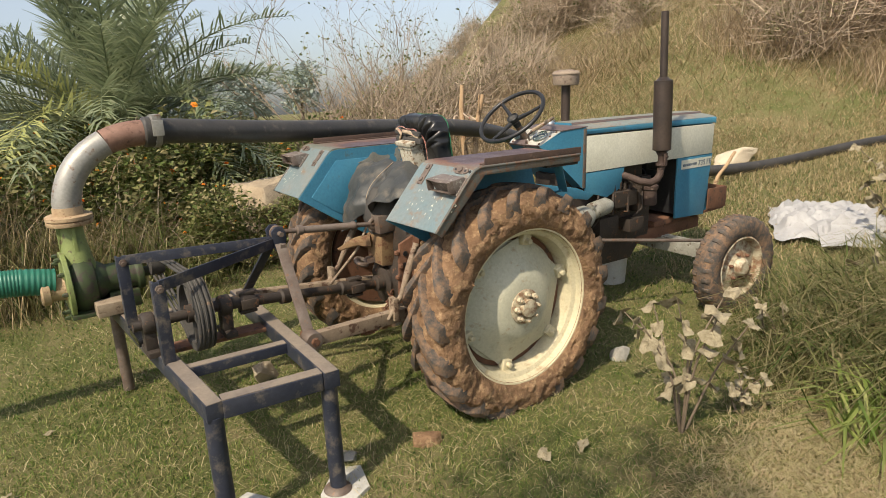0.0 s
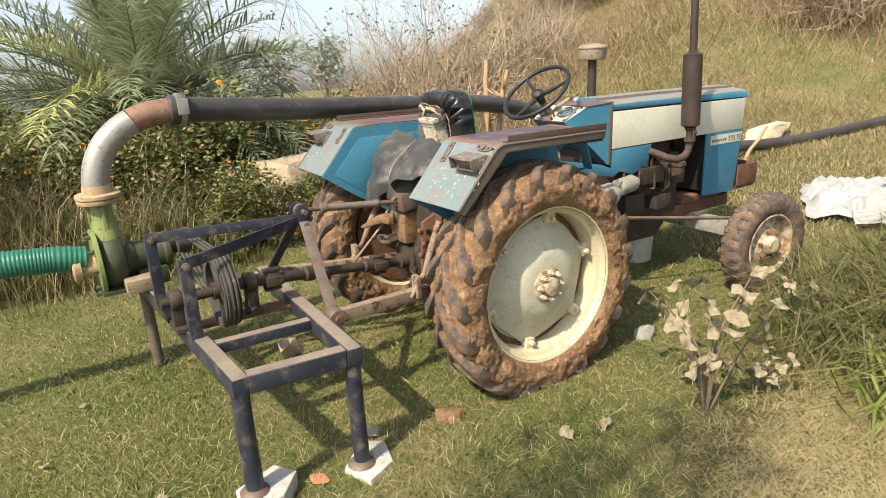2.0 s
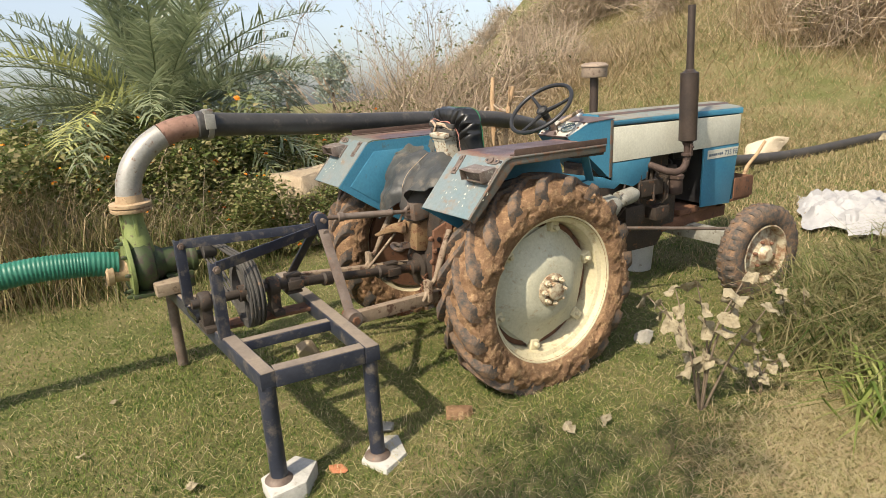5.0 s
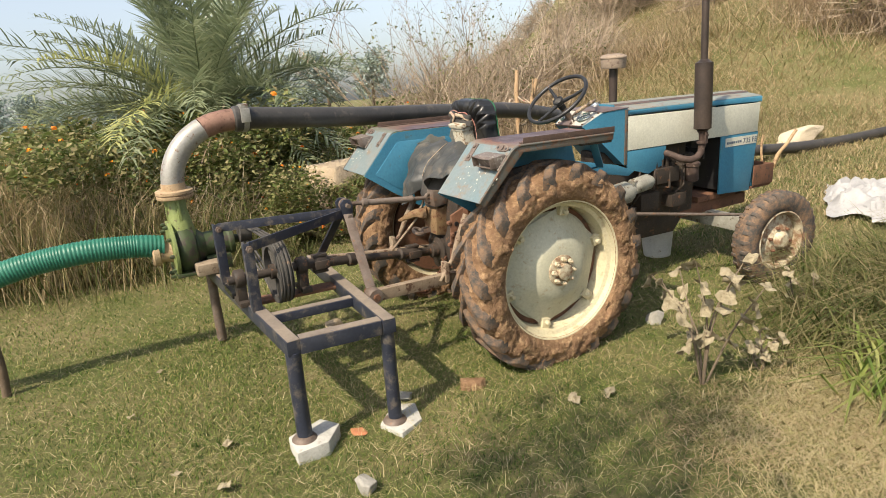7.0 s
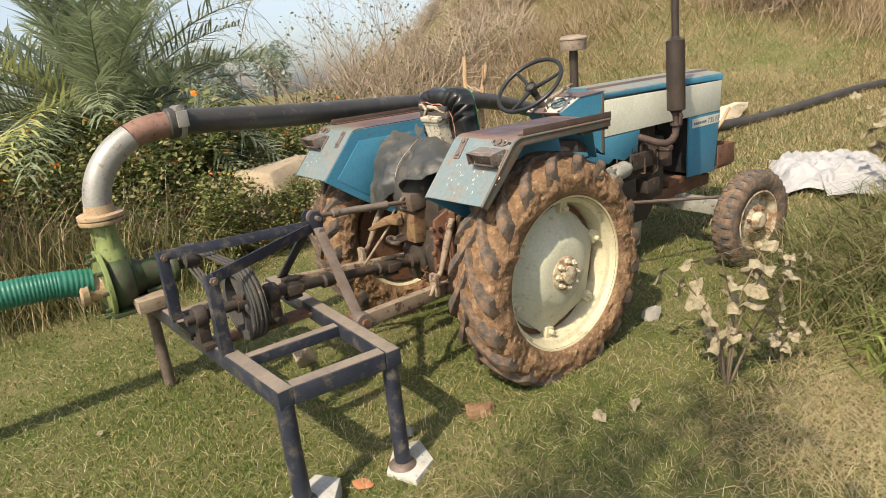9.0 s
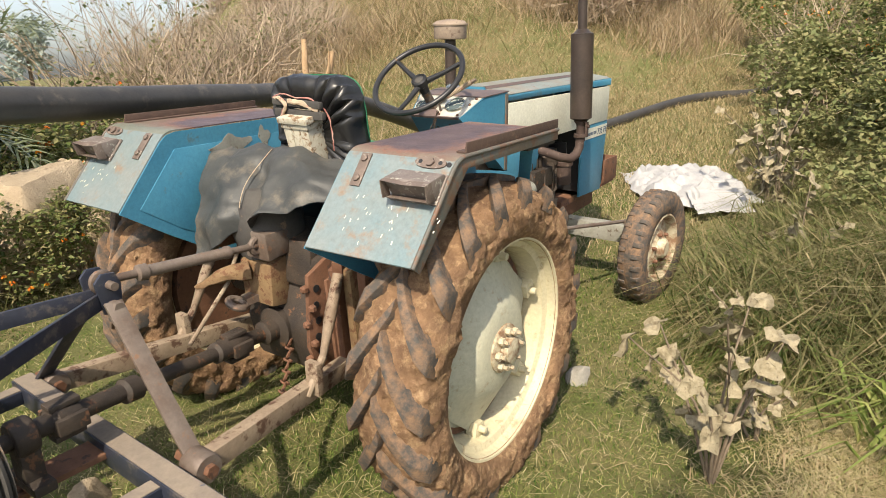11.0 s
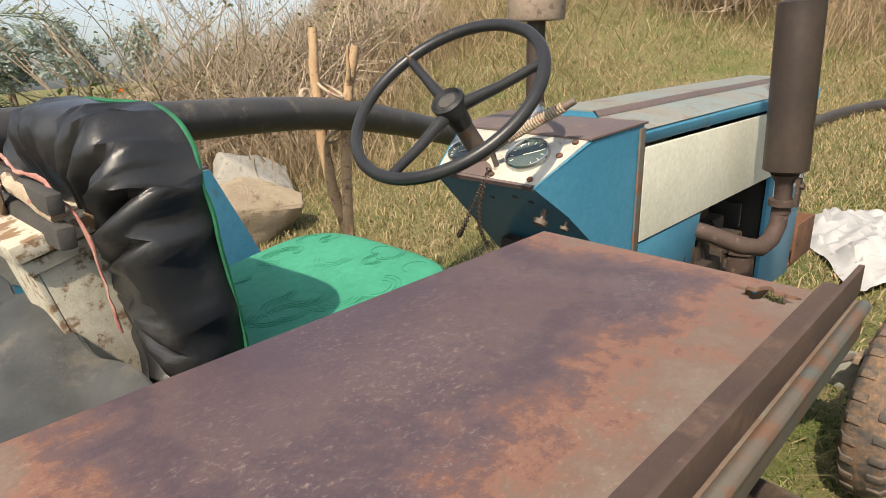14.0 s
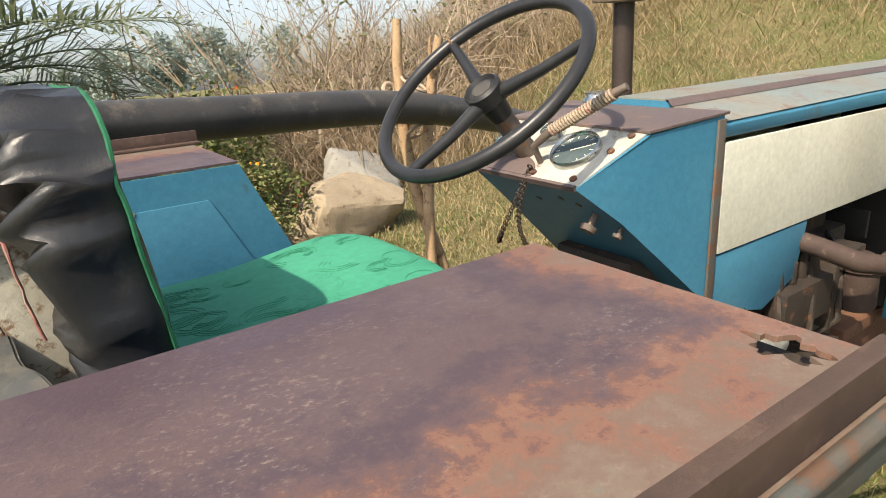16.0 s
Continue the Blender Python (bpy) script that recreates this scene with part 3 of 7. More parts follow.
    for k in range(8):
        part("nut", nut, None, rim, at=pose(0.074 * math.cos(k * 0.785), 0.074 * math.sin(k * 0.785), 0.117))
    clamp = Shape().box((0.365, 0, 0.02), (0.075, 0.06, 0.05)).lathe([(0.016, 0.03), (0.016, 0.075), (0.001, 0.075)], 8, Matrix.Translation((0.352, 0, 0))).mesh("rim_clamp", 0.006)
    clamp.materials.append(M_CREAM)
    for k in range(6):
        part("rim_clamp", clamp, None, rim, at=pose(0, 0, 0, 0, 0, 60 * k + 18))


def front_wheel(side):
    m = Matrix.Translation((2.26, side * 0.79, 0.345)) @ pose(0, 0, 0, -90 * side, 0, -7) @ pose(0, 0, 0, 0, 0, 11 * side) @ Matrix.Diagonal((1.06, 1.06, 1, 1))
    prof = [(0.215, 0.06), (0.235, 0.078), (0.285, 0.088), (0.335, 0.082), (0.358, 0.06), (0.364, 0.0)]
    prof = prof + [(r, -h) for r, h in prof[-2::-1]]
    s = Shape().lathe(prof, 64)
    s.f = s.f[:-2]
    s.rough(0.004, 0.05, side)
    tyre = part("tyre", s, M_TREAD, tractor, "worn muddy front tyre", angle=50, at=m)
    for hand in (-1, 1):
        block = Shape().add([(0.335, -0.016, hand * 0.084), (0.366, -0.014, hand * 0.064), (0.369, -0.013, hand * 0.022), (0.355, -0.015, hand * 0.020), (0.335, 0.016, hand * 0.084), (0.366, 0.014, hand * 0.064), (0.369, 0.013, hand * 0.022), (0.355, 0.015, hand * 0.020)], [(0, 1, 2, 3), (7, 6, 5, 4), (0, 4, 5, 1), (1, 5, 6, 2), (2, 6, 7, 3), (3, 7, 4, 0)]).mesh("tread_block", 0.004)
        block.materials.append(M_TREAD)
        for k in range(30):
            part("tread_block", block, None, tyre, at=pose(0, 0, 0, 0, 0, 12 * k + (6 if hand > 0 else 0)))
    rim = part("rim", Shape().lathe([(0.222, 0.062), (0.226, 0.072), (0.215, 0.076), (0.205, 0.062), (0.196, 0.03), (0.19, -0.05), (0.22, -0.07), (0.21, -0.04)], 48, None, closed=True), M_CREAM_MUD, tractor, "muddy cream front wheel rim", at=m)
    part("wheel_disc", Shape().lathe([(0.198, 0.0), (0.19, 0.01), (0.13, 0.022), (0.10, 0.05), (0.07, 0.055), (0.062, 0.085), (0.045, 0.10), (0.001, 0.102)], 40), M_CREAM_MUD, rim, "muddy cream dished wheel disc")
    nut = Shape().lathe([(0.013, 0), (0.013, 0.02), (0.007, 0.03), (0.001, 0.03)], 6).mesh("nut")
    nut.materials.append(M_RUST)
    for k in range(6):
        part("nut", nut, None, rim, at=pose(0.098 * math.cos(k * 1.047), 0.098 * math.sin(k * 1.047), 0.045))


for sd in (-1, 1):
    rear_wheel(sd)
    front_wheel(sd)


def fender(side):
    """Mudguard: top plate bent down into the rear plate, inner side plate, folded outer lip, angle bar, lamp and brackets."""
    left = side > 0
    y0, y1 = side * (0.50 if left else 0.455), side * (0.90 if left else 0.875)
    low = 0.010 if left else 0.0
    back = 0.10 if left else 0.0
    bend, tip, front = (-0.335 - back, 1.413 - low), (-0.588 - back, 1.124 - low), (0.362 if left else 0.408, 1.402 - low)
    skew = lambda y: 0.0 if left else -0.022 * (y1 - y) / (y1 - y0)  # the right plate's inner corner stands further back
    zt = lambda x: bend[1] + (front[1] - bend[1]) * (x - bend[0]) / (front[0] - bend[0])
    slope = Vector((tip[0] - bend[0], 0, tip[1] - bend[1])).normalized()
    # the rounded bend between the top and the rear plate
    start, end = (bend[0] + 0.045, zt(bend[0] + 0.045)), (bend[0] + slope.x * 0.045, bend[1] + slope.z * 0.045)
    curve = [((1 - t) ** 2 * start[0] + 2 * t * (1 - t) * bend[0] + t * t * end[0], (1 - t) ** 2 * start[1] + 2 * t * (1 - t) * bend[1] + t * t * end[1]) for t in (k / 8 for k in range(9))]
    # top plate with the torn hole near its front outer corner
    s = Shape()
    hx, hy, r = 0.2 if left else 0.364, side * 0.79, 0.024
    top = [(curve[0][0], y0), (front[0], y0), (front[0], y1), (curve[0][0], y1)]
    k = 40
    jag = [1.0 + 0.22 * math.sin(5 * a + 0.6) + 0.16 * math.sin(9 * a) + 0.10 * math.sin(13 * a + 1) for a in (2 * math.pi * i / k for i in range(k))]
    inner = [(hx + r * 0.85 * g * math.cos(a), hy + r * 1.25 * g * math.sin(a)) for g, a in zip(jag, (2 * math.pi * i / k for i in range(k)))]
    outer = []
    for i in range(k):
        a = 2 * math.pi * i / k
        dx, dy = math.cos(a), math.sin(a)
        lim = []
        if dx:
            lim.append(((front[0] if dx > 0 else curve[0][0]) - hx) / dx)
        if dy:
            lim.append(((max(y0, y1) if dy > 0 else min(y0, y1)) - hy) / dy)
        t = min(q for q in lim if q > 0)
        outer.append((hx + dx * t, hy + dy * t))
    for c in top:  # the plate's corners take the place of the nearest rim points
        j = min(range(k), key=lambda i: (outer[i][0] - c[0]) ** 2 + (outer[i][1] - c[1]) ** 2)
        outer[j] = c
    bent = lambda x, y: x + skew(y) * (1 - smooth(x, curve[0][0], 0.1).item())
    vs = [(bent(x, y), y, zt(x)) for x, y in outer + inner] + [(bent(x, y), y, zt(x) - 0.005) for x, y in outer + inner]
    fs = []
    for i in range(k):
        j = (i + 1) % k
        fs += [(i, j, k + j, k + i), (2 * k + i, 3 * k + i, 3 * k + j, 2 * k + j), (k + i, k + j, 3 * k + j, 3 * k + i), (i, 2 * k + i, 2 * k + j, j)]
    s.add(vs, fs)
    torn = not left
    if left:
        s = Shape().slab([curve[0], front, (front[0], front[1] - 0.005), (curve[0][0], curve[0][1] - 0.005)], min(y0, y1), max(y0, y1))

    def sheet_of(pts):
        q = Shape()
        for y in (y0, y1):
            q.v += [(x + skew(y), y, z) for x, z in pts] + [(x + skew(y) + 0.003, y, z - 0.005) for x, z in pts]
        n = len(pts)
        for e in range(n - 1):
            q.f += [(e, e + 1, 2 * n + e + 1, 2 * n + e), (n + e, 3 * n + e, 3 * n + e + 1, n + e + 1), (e, n + e, n + e + 1, e + 1), (2 * n + e, 2 * n + e + 1, 3 * n + e + 1, 3 * n + e)]
        q.f += [(0, 2 * n, 3 * n, n), (n - 1, 2 * n - 1, 4 * n - 1, 3 * n - 1)]
        return q

    plate = part("fender_top", s, M_FENDER_TOP, tractor, "rusty purple-brown fender top" + (" with a torn hole" if torn else ""), angle=30)
    part("fender_bend", sheet_of(curve[:6]), M_FENDER_TOP, plate, "rounded bend of the fender sheet", angle=60)
    if torn:
        # dark slab added close below the torn hole so that it looks black
        hole_backing = Shape().slab([(0.16, 1.382), (0.406, 1.379), (0.406, 1.345), (0.16, 1.350)], -0.868, -0.60).rough(0.005, 0.06, 3)
        part("hole_shade_slab", hole_backing, M_CAST, tractor, "dark slab added under the torn hole in place of its shade")
    rear = part("fender_rear_plate", sheet_of(curve[5:] + [tip]), M_BLUE_OLD, tractor, "faded pale blue rear plate with paint flecks", angle=60)
    # inner side plate with a raised border
    sk = skew(y0)
    poly = [(tip[0] + sk, tip[1] - 0.008), (end[0] + sk, end[1] - 0.008), (curve[4][0] + sk, curve[4][1] - 0.008), (start[0] + sk, start[1] - 0.008), (front[0], front[1] - 0.007), (0.50, 1.08), (0.46, 0.80), (-0.12 - back, 0.80), (-0.36 - back, 0.95)]
    lo, hi = sorted((y0 - side * 0.006, y0 - side * 0.0005))
    part("fender_side", Shape().slab(poly, lo, hi), M_BLUE, tractor, "blue inner fender side plate")
    inset = [(-0.50 - back, 1.105), (-0.305 - back, 1.325), (0.28, 1.315), (0.40, 1.07), (0.38, 0.86), (-0.10 - back, 0.86), (-0.33 - back, 0.985)]
    a, b = sorted((y0 - side * 0.0095, y0 - side * 0.005))
    part("fender_panel", Shape().slab(inset, a, b), M_BLUE, tractor, "pressed blue panel", bevel=0.002)
    if side > 0:
        for cx, cz, w in ((-0.10, 1.285, 0.10), (0.075, 1.30, 0.03)):
            blot = [(cx + w * (1 + 0.35 * math.sin(3 * t + cx * 9) + 0.15 * math.sin(7 * t)) * math.cos(t), cz + 0.055 * (1 + 0.3 * math.sin(4 * t)) * math.sin(t)) for t in (2 * math.pi * i / 26 for i in range(26))]
            part("peeled_paint", Shape().slab(blot, y0 - side * 0.0112, y0 - side * 0.0098), M_CAST_PALE, tractor, "bare grey patch where paint has peeled")
    # folded outer lip
    lip = Shape()
    a, b = sorted((y1 - side * 0.001, y1 + side * 0.005))
    edge_line = [tip, end] + [curve[5], curve[2]] + [start, front]
    lip.slab(edge_line + [(front[0], front[1] - 0.042), (start[0] + 0.012, start[1] - 0.045), (tip[0] + 0.035, tip[1] - 0.03)], a, b)
    lip.tube([(x, y1 + side * 0.003, z - 0.004) for x, z in edge_line], 0.008, 8)
    part("fender_lip", lip, M_LIP, tractor, "rust-edged folded lip", bevel=0.002)
    ang = Shape()
    x0 = -0.272 - back
    ang.slab([(x0, zt(x0) + 0.001), (front[0] + 0.02, zt(front[0]) + 0.001), (front[0] + 0.02, zt(front[0]) + 0.036), (x0 + 0.006, zt(x0) + 0.036)], *sorted((y1 - side * 0.012, y1 - side * 0.006)))
    ang.slab([(x0, zt(x0) + 0.001), (front[0] + 0.02, zt(front[0]) + 0.001), (front[0] + 0.02, zt(front[0]) + 0.007), (x0, zt(x0) + 0.007)], *sorted((y1 - side * 0.044, y1 - side * 0.012)))
    part("angle_bar", ang, M_ANGLE, tractor, "rusty angle iron along the fender edge", bevel=0.001)
    # lamp in its hooded case on the rear plate; local z stands off the plate, y up the plate
    up = Vector((bend[0] - tip[0], 0, bend[1] - tip[1])).normalized()
    out = Vector((-up.z, 0, up.x))
    across = up.cross(out)
    across = (across + Vector((across.y * (skew(y0) - skew(y1)) / (y0 - y1), 0, 0))).normalized()
    out = across.cross(up).normalized()
    up = out.cross(across)
    base = Matrix((across, up, out)).transposed().to_4x4()
    mid = (Vector((bend[0], (y0 + y1) / 2, bend[1])) + Vector((tip[0], (y0 + y1) / 2, tip[1]))) / 2
    base.translation = mid + up * 0.070 + Vector((skew((y0 + y1) / 2 + side * 0.125), side * 0.125, 0))
    lamp = part("tail_lamp_base", Shape().box((0, 0, 0.005), (0.178, 0.108, 0.01)), M_LAMP_BOX, tractor, "dented grey lamp base plate", bevel=0.004, at=base)
    case = Shape().slab([(0.058, 0.01), (0.056, 0.03), (-0.015, 0.095), (-0.03, 0.097), (-0.05, 0.01)], -0.10, 0.10, "x")
    case.rough(0.004, 0.05, side)
    small = Matrix.Scale(0.82, 4)
    part("lamp_case", case, M_LAMP_BOX, lamp, "scraped and dented lamp case", bevel=0.004, at=small)
    roof = [(-0.012, 0.090), (-0.045, 0.118), (-0.088, 0.060), (-0.055, 0.02)]
    hood = Shape()
    loop = []
    for x, push in ((-0.101, 0), (-0.098, 0.0), (0.0, -0.014), (0.098, 0.0), (0.101, 0)):
        loop += [(x, roof[0][0], roof[0][1]), (x, roof[1][0], roof[1][1] + push), (x, roof[1][0] + 0.006, roof[1][1] + push - 0.004), (x, roof[0][0] + 0.002, roof[0][1] - 0.005)]
    hood.add(loop, [(i * 4 + k, i * 4 + (k + 1) % 4, i * 4 + 4 + (k + 1) % 4, i * 4 + 4 + k) for i in range(4) for k in range(4)] + [(3, 2, 1, 0), (16, 17, 18, 19)])
    hood.rough(0.004, 0.06, 2 * side)
    for sx in (-0.101, 0.097):
        part("hood_side", Shape().slab(roof, sx, sx + 0.004, "x").rough(0.003, 0.06, side), M_LAMP_RUST, lamp, bevel=0.001, at=small)
    part("hood_sill", Shape().slab([(-0.052, 0.016), (-0.078, 0.045), (-0.078, 0.049), (-0.052, 0.022)], -0.096, 0.096, "x"), M_LAMP_RUST, lamp, bevel=0.001, at=small)
    part("lamp_hood", hood, M_LAMP_RUST, lamp, "bent rusty lamp hood", bevel=0.001, at=small)
    side_x = -side
    brk = Shape().box((-side_x * 0.245, 0.039, 0.003), (0.04, 0.125, 0.006))
    for dy in (0.004, 0.079):
        brk.lathe([(0.013, 0.005), (0.013, 0.014), (0.006, 0.016), (0.001, 0.016)], 6, Matrix.Translation((-side_x * 0.245, dy, 0)))
    part("bracket", brk, M_LAMP_RUST, lamp, "rusty bolted strap", bevel=0.001)
    oval = [(side_x * 0.008 + 0.058 * math.copysign(abs(math.cos(a)) ** 0.8, math.cos(a)), 0.092 + 0.021 * math.sin(a)) for a in (2 * math.pi * i / 20 for i in range(20))]
    o = Shape().slab(oval, 0.0, 0.006, "z")
    o.lathe([(0.016, 0.005), (0.016, 0.014), (0.001, 0.014)], 6, Matrix.Translation((side_x * 0.008, 0.092, 0)))
    part("hinge_plate", o, M_LAMP_RUST, lamp, "rusty oval plate with a bolt")
    holes = Shape()
    for dx in (-0.029, 0.045):
        part("bolt_hole", Shape().lathe([(0.0075, 0.006), (0.0075, 0.0072), (0.001, 0.0072)], 12, Matrix.Translation((side_x * dx, 0.092, 0))), M_BLACK, lamp)
    holes.lathe([(0.009, 0), (0.009, 0.0012), (0.001, 0.0012)], 12, Matrix.Translation((side_x * 0.074, 0.092, 0)))
    part("bolt_hole", holes, M_BLACK, lamp)
    fl = Shape()
    q = random.Random(5 + side)
    for i in range(26):
        u, v = q.uniform(-0.2, 0.16), q.uniform(-0.21, -0.04)
        fl.box((u, v, 0.0012), (q.uniform(0.002, 0.004), q.uniform(0.004, 0.015), 0.0012), pose(0, 0, 0, 0, 0, q.uniform(-25, 25)))
    tagged(part("paint_fleck", fl, M_WHITE, rear, "white paint flecks", at=base), kind="stuff")
    st = Shape().bar((0.30, side * 0.80, 1.385), (0.47, side * 0.70, 1.16), 0.05, 0.012).bar((0.47, side * 0.70, 1.165), (0.45, side * 0.25, 1.02), 0.05, 0.012)
    part("fender_stay", st, M_BLUE, tractor, "blue fender stay", bevel=0.002)


fender(-1)
fender(1)

# ---- bonnet, cowl and dashboard ----
HW = 0.225


def bonnet():
    s = Shape()
    x0, x1 = 1.185, 2.785
    sec = [(-HW, 1.352), (-HW, 1.405), (-HW + 0.03, 1.418), (-0.085, 1.432), (-0.075, 1.446), (0.075, 1.446), (0.085, 1.432), (HW - 0.03, 1.418), (HW, 1.405), (HW, 1.352)]
    vs = [(x, y, z + dz + (up if z < 1.36 else 0)) for x, dz, up in ((x0, 0.02, 0.026), (1.9, 0.012, 0.020), (x1, -0.004, 0.012)) for y, z in sec]
    n = len(sec)
    s.add(vs, [(i * n + k, i * n + k + 1, i * n + n + k + 1, i * n + n + k) for i in range(2) for k in range(n - 1)] + [tuple(range(n)), tuple(range(3 * n - 1, 2 * n - 1, -1))] + [(0, n, 2 * n, 3 * n - 1, 2 * n - 1, n - 1)])
    top = part("bonnet", s, M_BLUE, tractor, "blue bonnet with a raised centre strip", bevel=0.003)
    for side in (-1, 1):
        lay = Shape().add([(x, side * y, z + dz) for x, dz in ((1.19, 0.0225), (1.9, 0.0145), (2.78, -0.0015)) for y, z in ((0.088, 1.4335), (0.194, 1.4205), (0.219, 1.4095))], [(0, 1, 4, 3), (1, 2, 5, 4), (3, 4, 7, 6), (4, 5, 8, 7)])
        part("bonnet_top", lay, M_BONNET_TOP, top, "faded grey-blue bonnet top with sky glare in its colour")
    strip = Shape().slab([(1.19, 1.4685), (1.9, 1.4605), (2.77, 1.4445), (2.77, 1.4485), (1.9, 1.4645), (1.19, 1.4725)], -0.07, 0.07)
    part("bonnet_strip", strip, M_BONNET_TOP, top, "faded strip along the bonnet with sky glare in its colour")
    for side in (-1, 1):
        ridge = Shape().add([(x, side * y, z + dz) for x, dz in ((1.19, 0.0225), (1.9, 0.0145), (2.78, -0.0015)) for y, z in ((0.0705, 1.4492), (0.0775, 1.4490), (0.0885, 1.4350))], [(0, 1, 4, 3), (1, 2, 5, 4), (3, 4, 7, 6), (4, 5, 8, 7)])
        part("bonnet_ridge", ridge, M_COWL_TOP, top, "rust-browned fold along the bonnet")
    for side in (-1, 1):
        a, b = sorted((side * (HW - 0.012), side * (HW + 0.003)))
        part("side_panel", Shape().slab([(1.195, 1.128), (1.195, 1.386), (2.765, 1.352), (2.755, 1.105)], a, b), M_WHITE, tractor, "cream white bonnet side panel", bevel=0.003)
        part("rear_side_panel", Shape().slab([(1.195, 1.122), (1.62, 1.117), (1.585, 0.965), (1.43, 0.915), (1.195, 0.985)], *sorted((side * (HW - 0.014), side * HW))), M_BLUE, tractor, "blue lower side panel", bevel=0.003)
        part("front_side_panel", Shape().slab([(2.285, 1.110), (2.77, 1.103), (2.70, 0.585), (2.29, 0.61)], *sorted((side * (HW - 0.016), side * HW))), M_BLUE, tractor, "blue radiator side panel", bevel=0.003)
        dec = part("name_strip", Shape().slab([(2.335, 1.087), (2.755, 1.080), (2.744, 1.005), (2.338, 1.012)], *sorted((side * HW, side * (HW + 0.003)))), M_WHITE, tractor, "pale strip with a model name")
        bars = Shape()
        for i, w in enumerate((0.03, 0.025, 0.028, 0.03, 0.022, 0.028, 0.03)):
            x = 2.365 + i * 0.028
            bars.box((x, side * (HW + 0.0035), 1.043), (w * 0.7, 0.002, 0.02))
        part("name_bars", bars, M_LETTER, dec, "small unreadable maker's name")
        for ch, dx in (("7", 0.0), ("3", 0.034), ("5", 0.068), ("F", 0.118), ("E", 0.152)):
            cu = bpy.data.curves.new("digit", "FONT")
            cu.body, cu.size, cu.extrude = ch, 0.062, 0.001
            tmp = bpy.data.objects.new("tmp", cu)
            me = bpy.data.meshes.new_from_object(tmp)
            bpy.data.objects.remove(tmp)
            me.name = "digit"
            me.materials.append(M_LETTER)
            part("digit", me, None, dec, "dark character of the model number", at=pose(2.565 + dx if side < 0 else 2.735 - dx, side * (HW + 0.0045), 1.022, 90, 0, 0 if side < 0 else 180))
    part("grille", Shape().box((2.755, 0, 1.0), (0.02, 0.42, 0.78)), M_BLUE, tractor, "blue front grille", bevel=0.004)
    # cowl behind the engine, drawn in towards the instrument panel
    side_line = [(0.965, 0.205, 1.437), (1.185, 0.223, 1.445), (1.185, 0.223, 1.02), (1.165, 0.223, 1.02), (0.905, 0.187, 1.262), (0.805, 0.158, 1.345)]
    cv = [(x, -y, z) for x, y, z in side_line] + side_line
    cf = [(0, 1, 2, 3), (0, 3, 4), (0, 4, 5), (6, 9, 8, 7), (6, 10, 9), (6, 11, 10)] + [(e, (e + 1) % 6, (e + 1) % 6 + 6, e + 6) for e in range(6)]
    part("cowl", Shape().add(cv, cf), M_BLUE, tractor, "blue instrument cowl", bevel=0.003, angle=20)
    part("cowl_cover", Shape().add([(0.955, -0.208, 1.4375), (0.955, 0.208, 1.4375), (1.20, HW + 0.003, 1.449), (1.20, -HW - 0.003, 1.449), (0.955, -0.208, 1.4435), (0.955, 0.208, 1.4435), (1.20, HW + 0.003, 1.455), (1.20, -HW - 0.003, 1.455)], [(3, 2, 1, 0), (4, 5, 6, 7), (0, 1, 5, 4), (1, 2, 6, 5), (2, 3, 7, 6), (3, 0, 4, 7)]), M_COWL_TOP, tractor, "rusty brown cowl cover", bevel=0.001)
    for side in (-1, 1):
        part("cowl_strip", Shape().box((1.175, side * (HW + 0.001), 1.23), (0.026, 0.006, 0.42)), M_LIP, tractor, "rust-stained vertical strip", bevel=0.001)
    d = Vector((0.160, 0, 0.092)).normalized()
    nrm = Vector((-d.z, 0, d.x))
    frame_m = Matrix((Vector((0, -1, 0)), d, nrm)).transposed().to_4x4()
    frame_m.translation = Vector((0.885, 0, 1.391)) + nrm * 0.004
    dash = part("dashboard", Shape().slab([(-0.152, -0.088), (0.152, -0.088), (0.199, 0.088), (-0.199, 0.088)], -0.006, 0.0, "z", frame_m), M_DASH, tractor, "white instrument panel", bevel=0.001)
    for gx, gy, r, nm in ((0.078, 0.004, 0.056, "speedometer"), (-0.028, 0.052, 0.029, "gauge"), (-0.118, -0.018, 0.036, "gauge")):
        mm = frame_m @ Matrix.Translation((gx, gy, 0))
        g = part(nm, Shape().lathe([(r, 0), (r, 0.012), (r * 0.95, 0.016), (r * 0.88, 0.010), (r * 0.88, 0.006), (0.001, 0.006)], 32), M_CHROME, dash, "chrome-ringed dial", at=mm)
        part("dial_face", Shape().lathe([(r * 0.87, 0.0062), (r * 0.87, 0.0082), (0.001, 0.0082)], 28), M_GLASS_DARK, g, "dark dial")
        nd = Shape()
        for i in range(11):
            a = radians(225 - i * 27)
            nd.box((r * 0.72, 0, 0.0088), (r * 0.16, 0.0018, 0.001), pose(0, 0, 0, 0, 0, math.degrees(a)))
        nd.box((r * 0.22, 0, 0.0095), (r * 0.8, 0.0025, 0.001), pose(0, 0, 0, 0, 0, 32))
        part("dial_marks", nd, M_WHITE, g, "pale dial marks and needle")
    for x, y in ((0.172, 0.072), (0.132, -0.072), (-0.172, 0.072), (-0.132, -0.072), (0.02, -0.075), (0.158, 0.02)):
        part("screw", Shape().lathe([(0.008, 0), (0.008, 0.005), (0.001, 0.006)], 8, frame_m @ Matrix.Translation((x, y, 0))), M_RUST, dash)
    lune = [(-0.05 + 0.072 * math.cos(t), -0.088 + 0.056 * math.sin(t)) for t in (math.pi * i / 16 for i in range(17))]
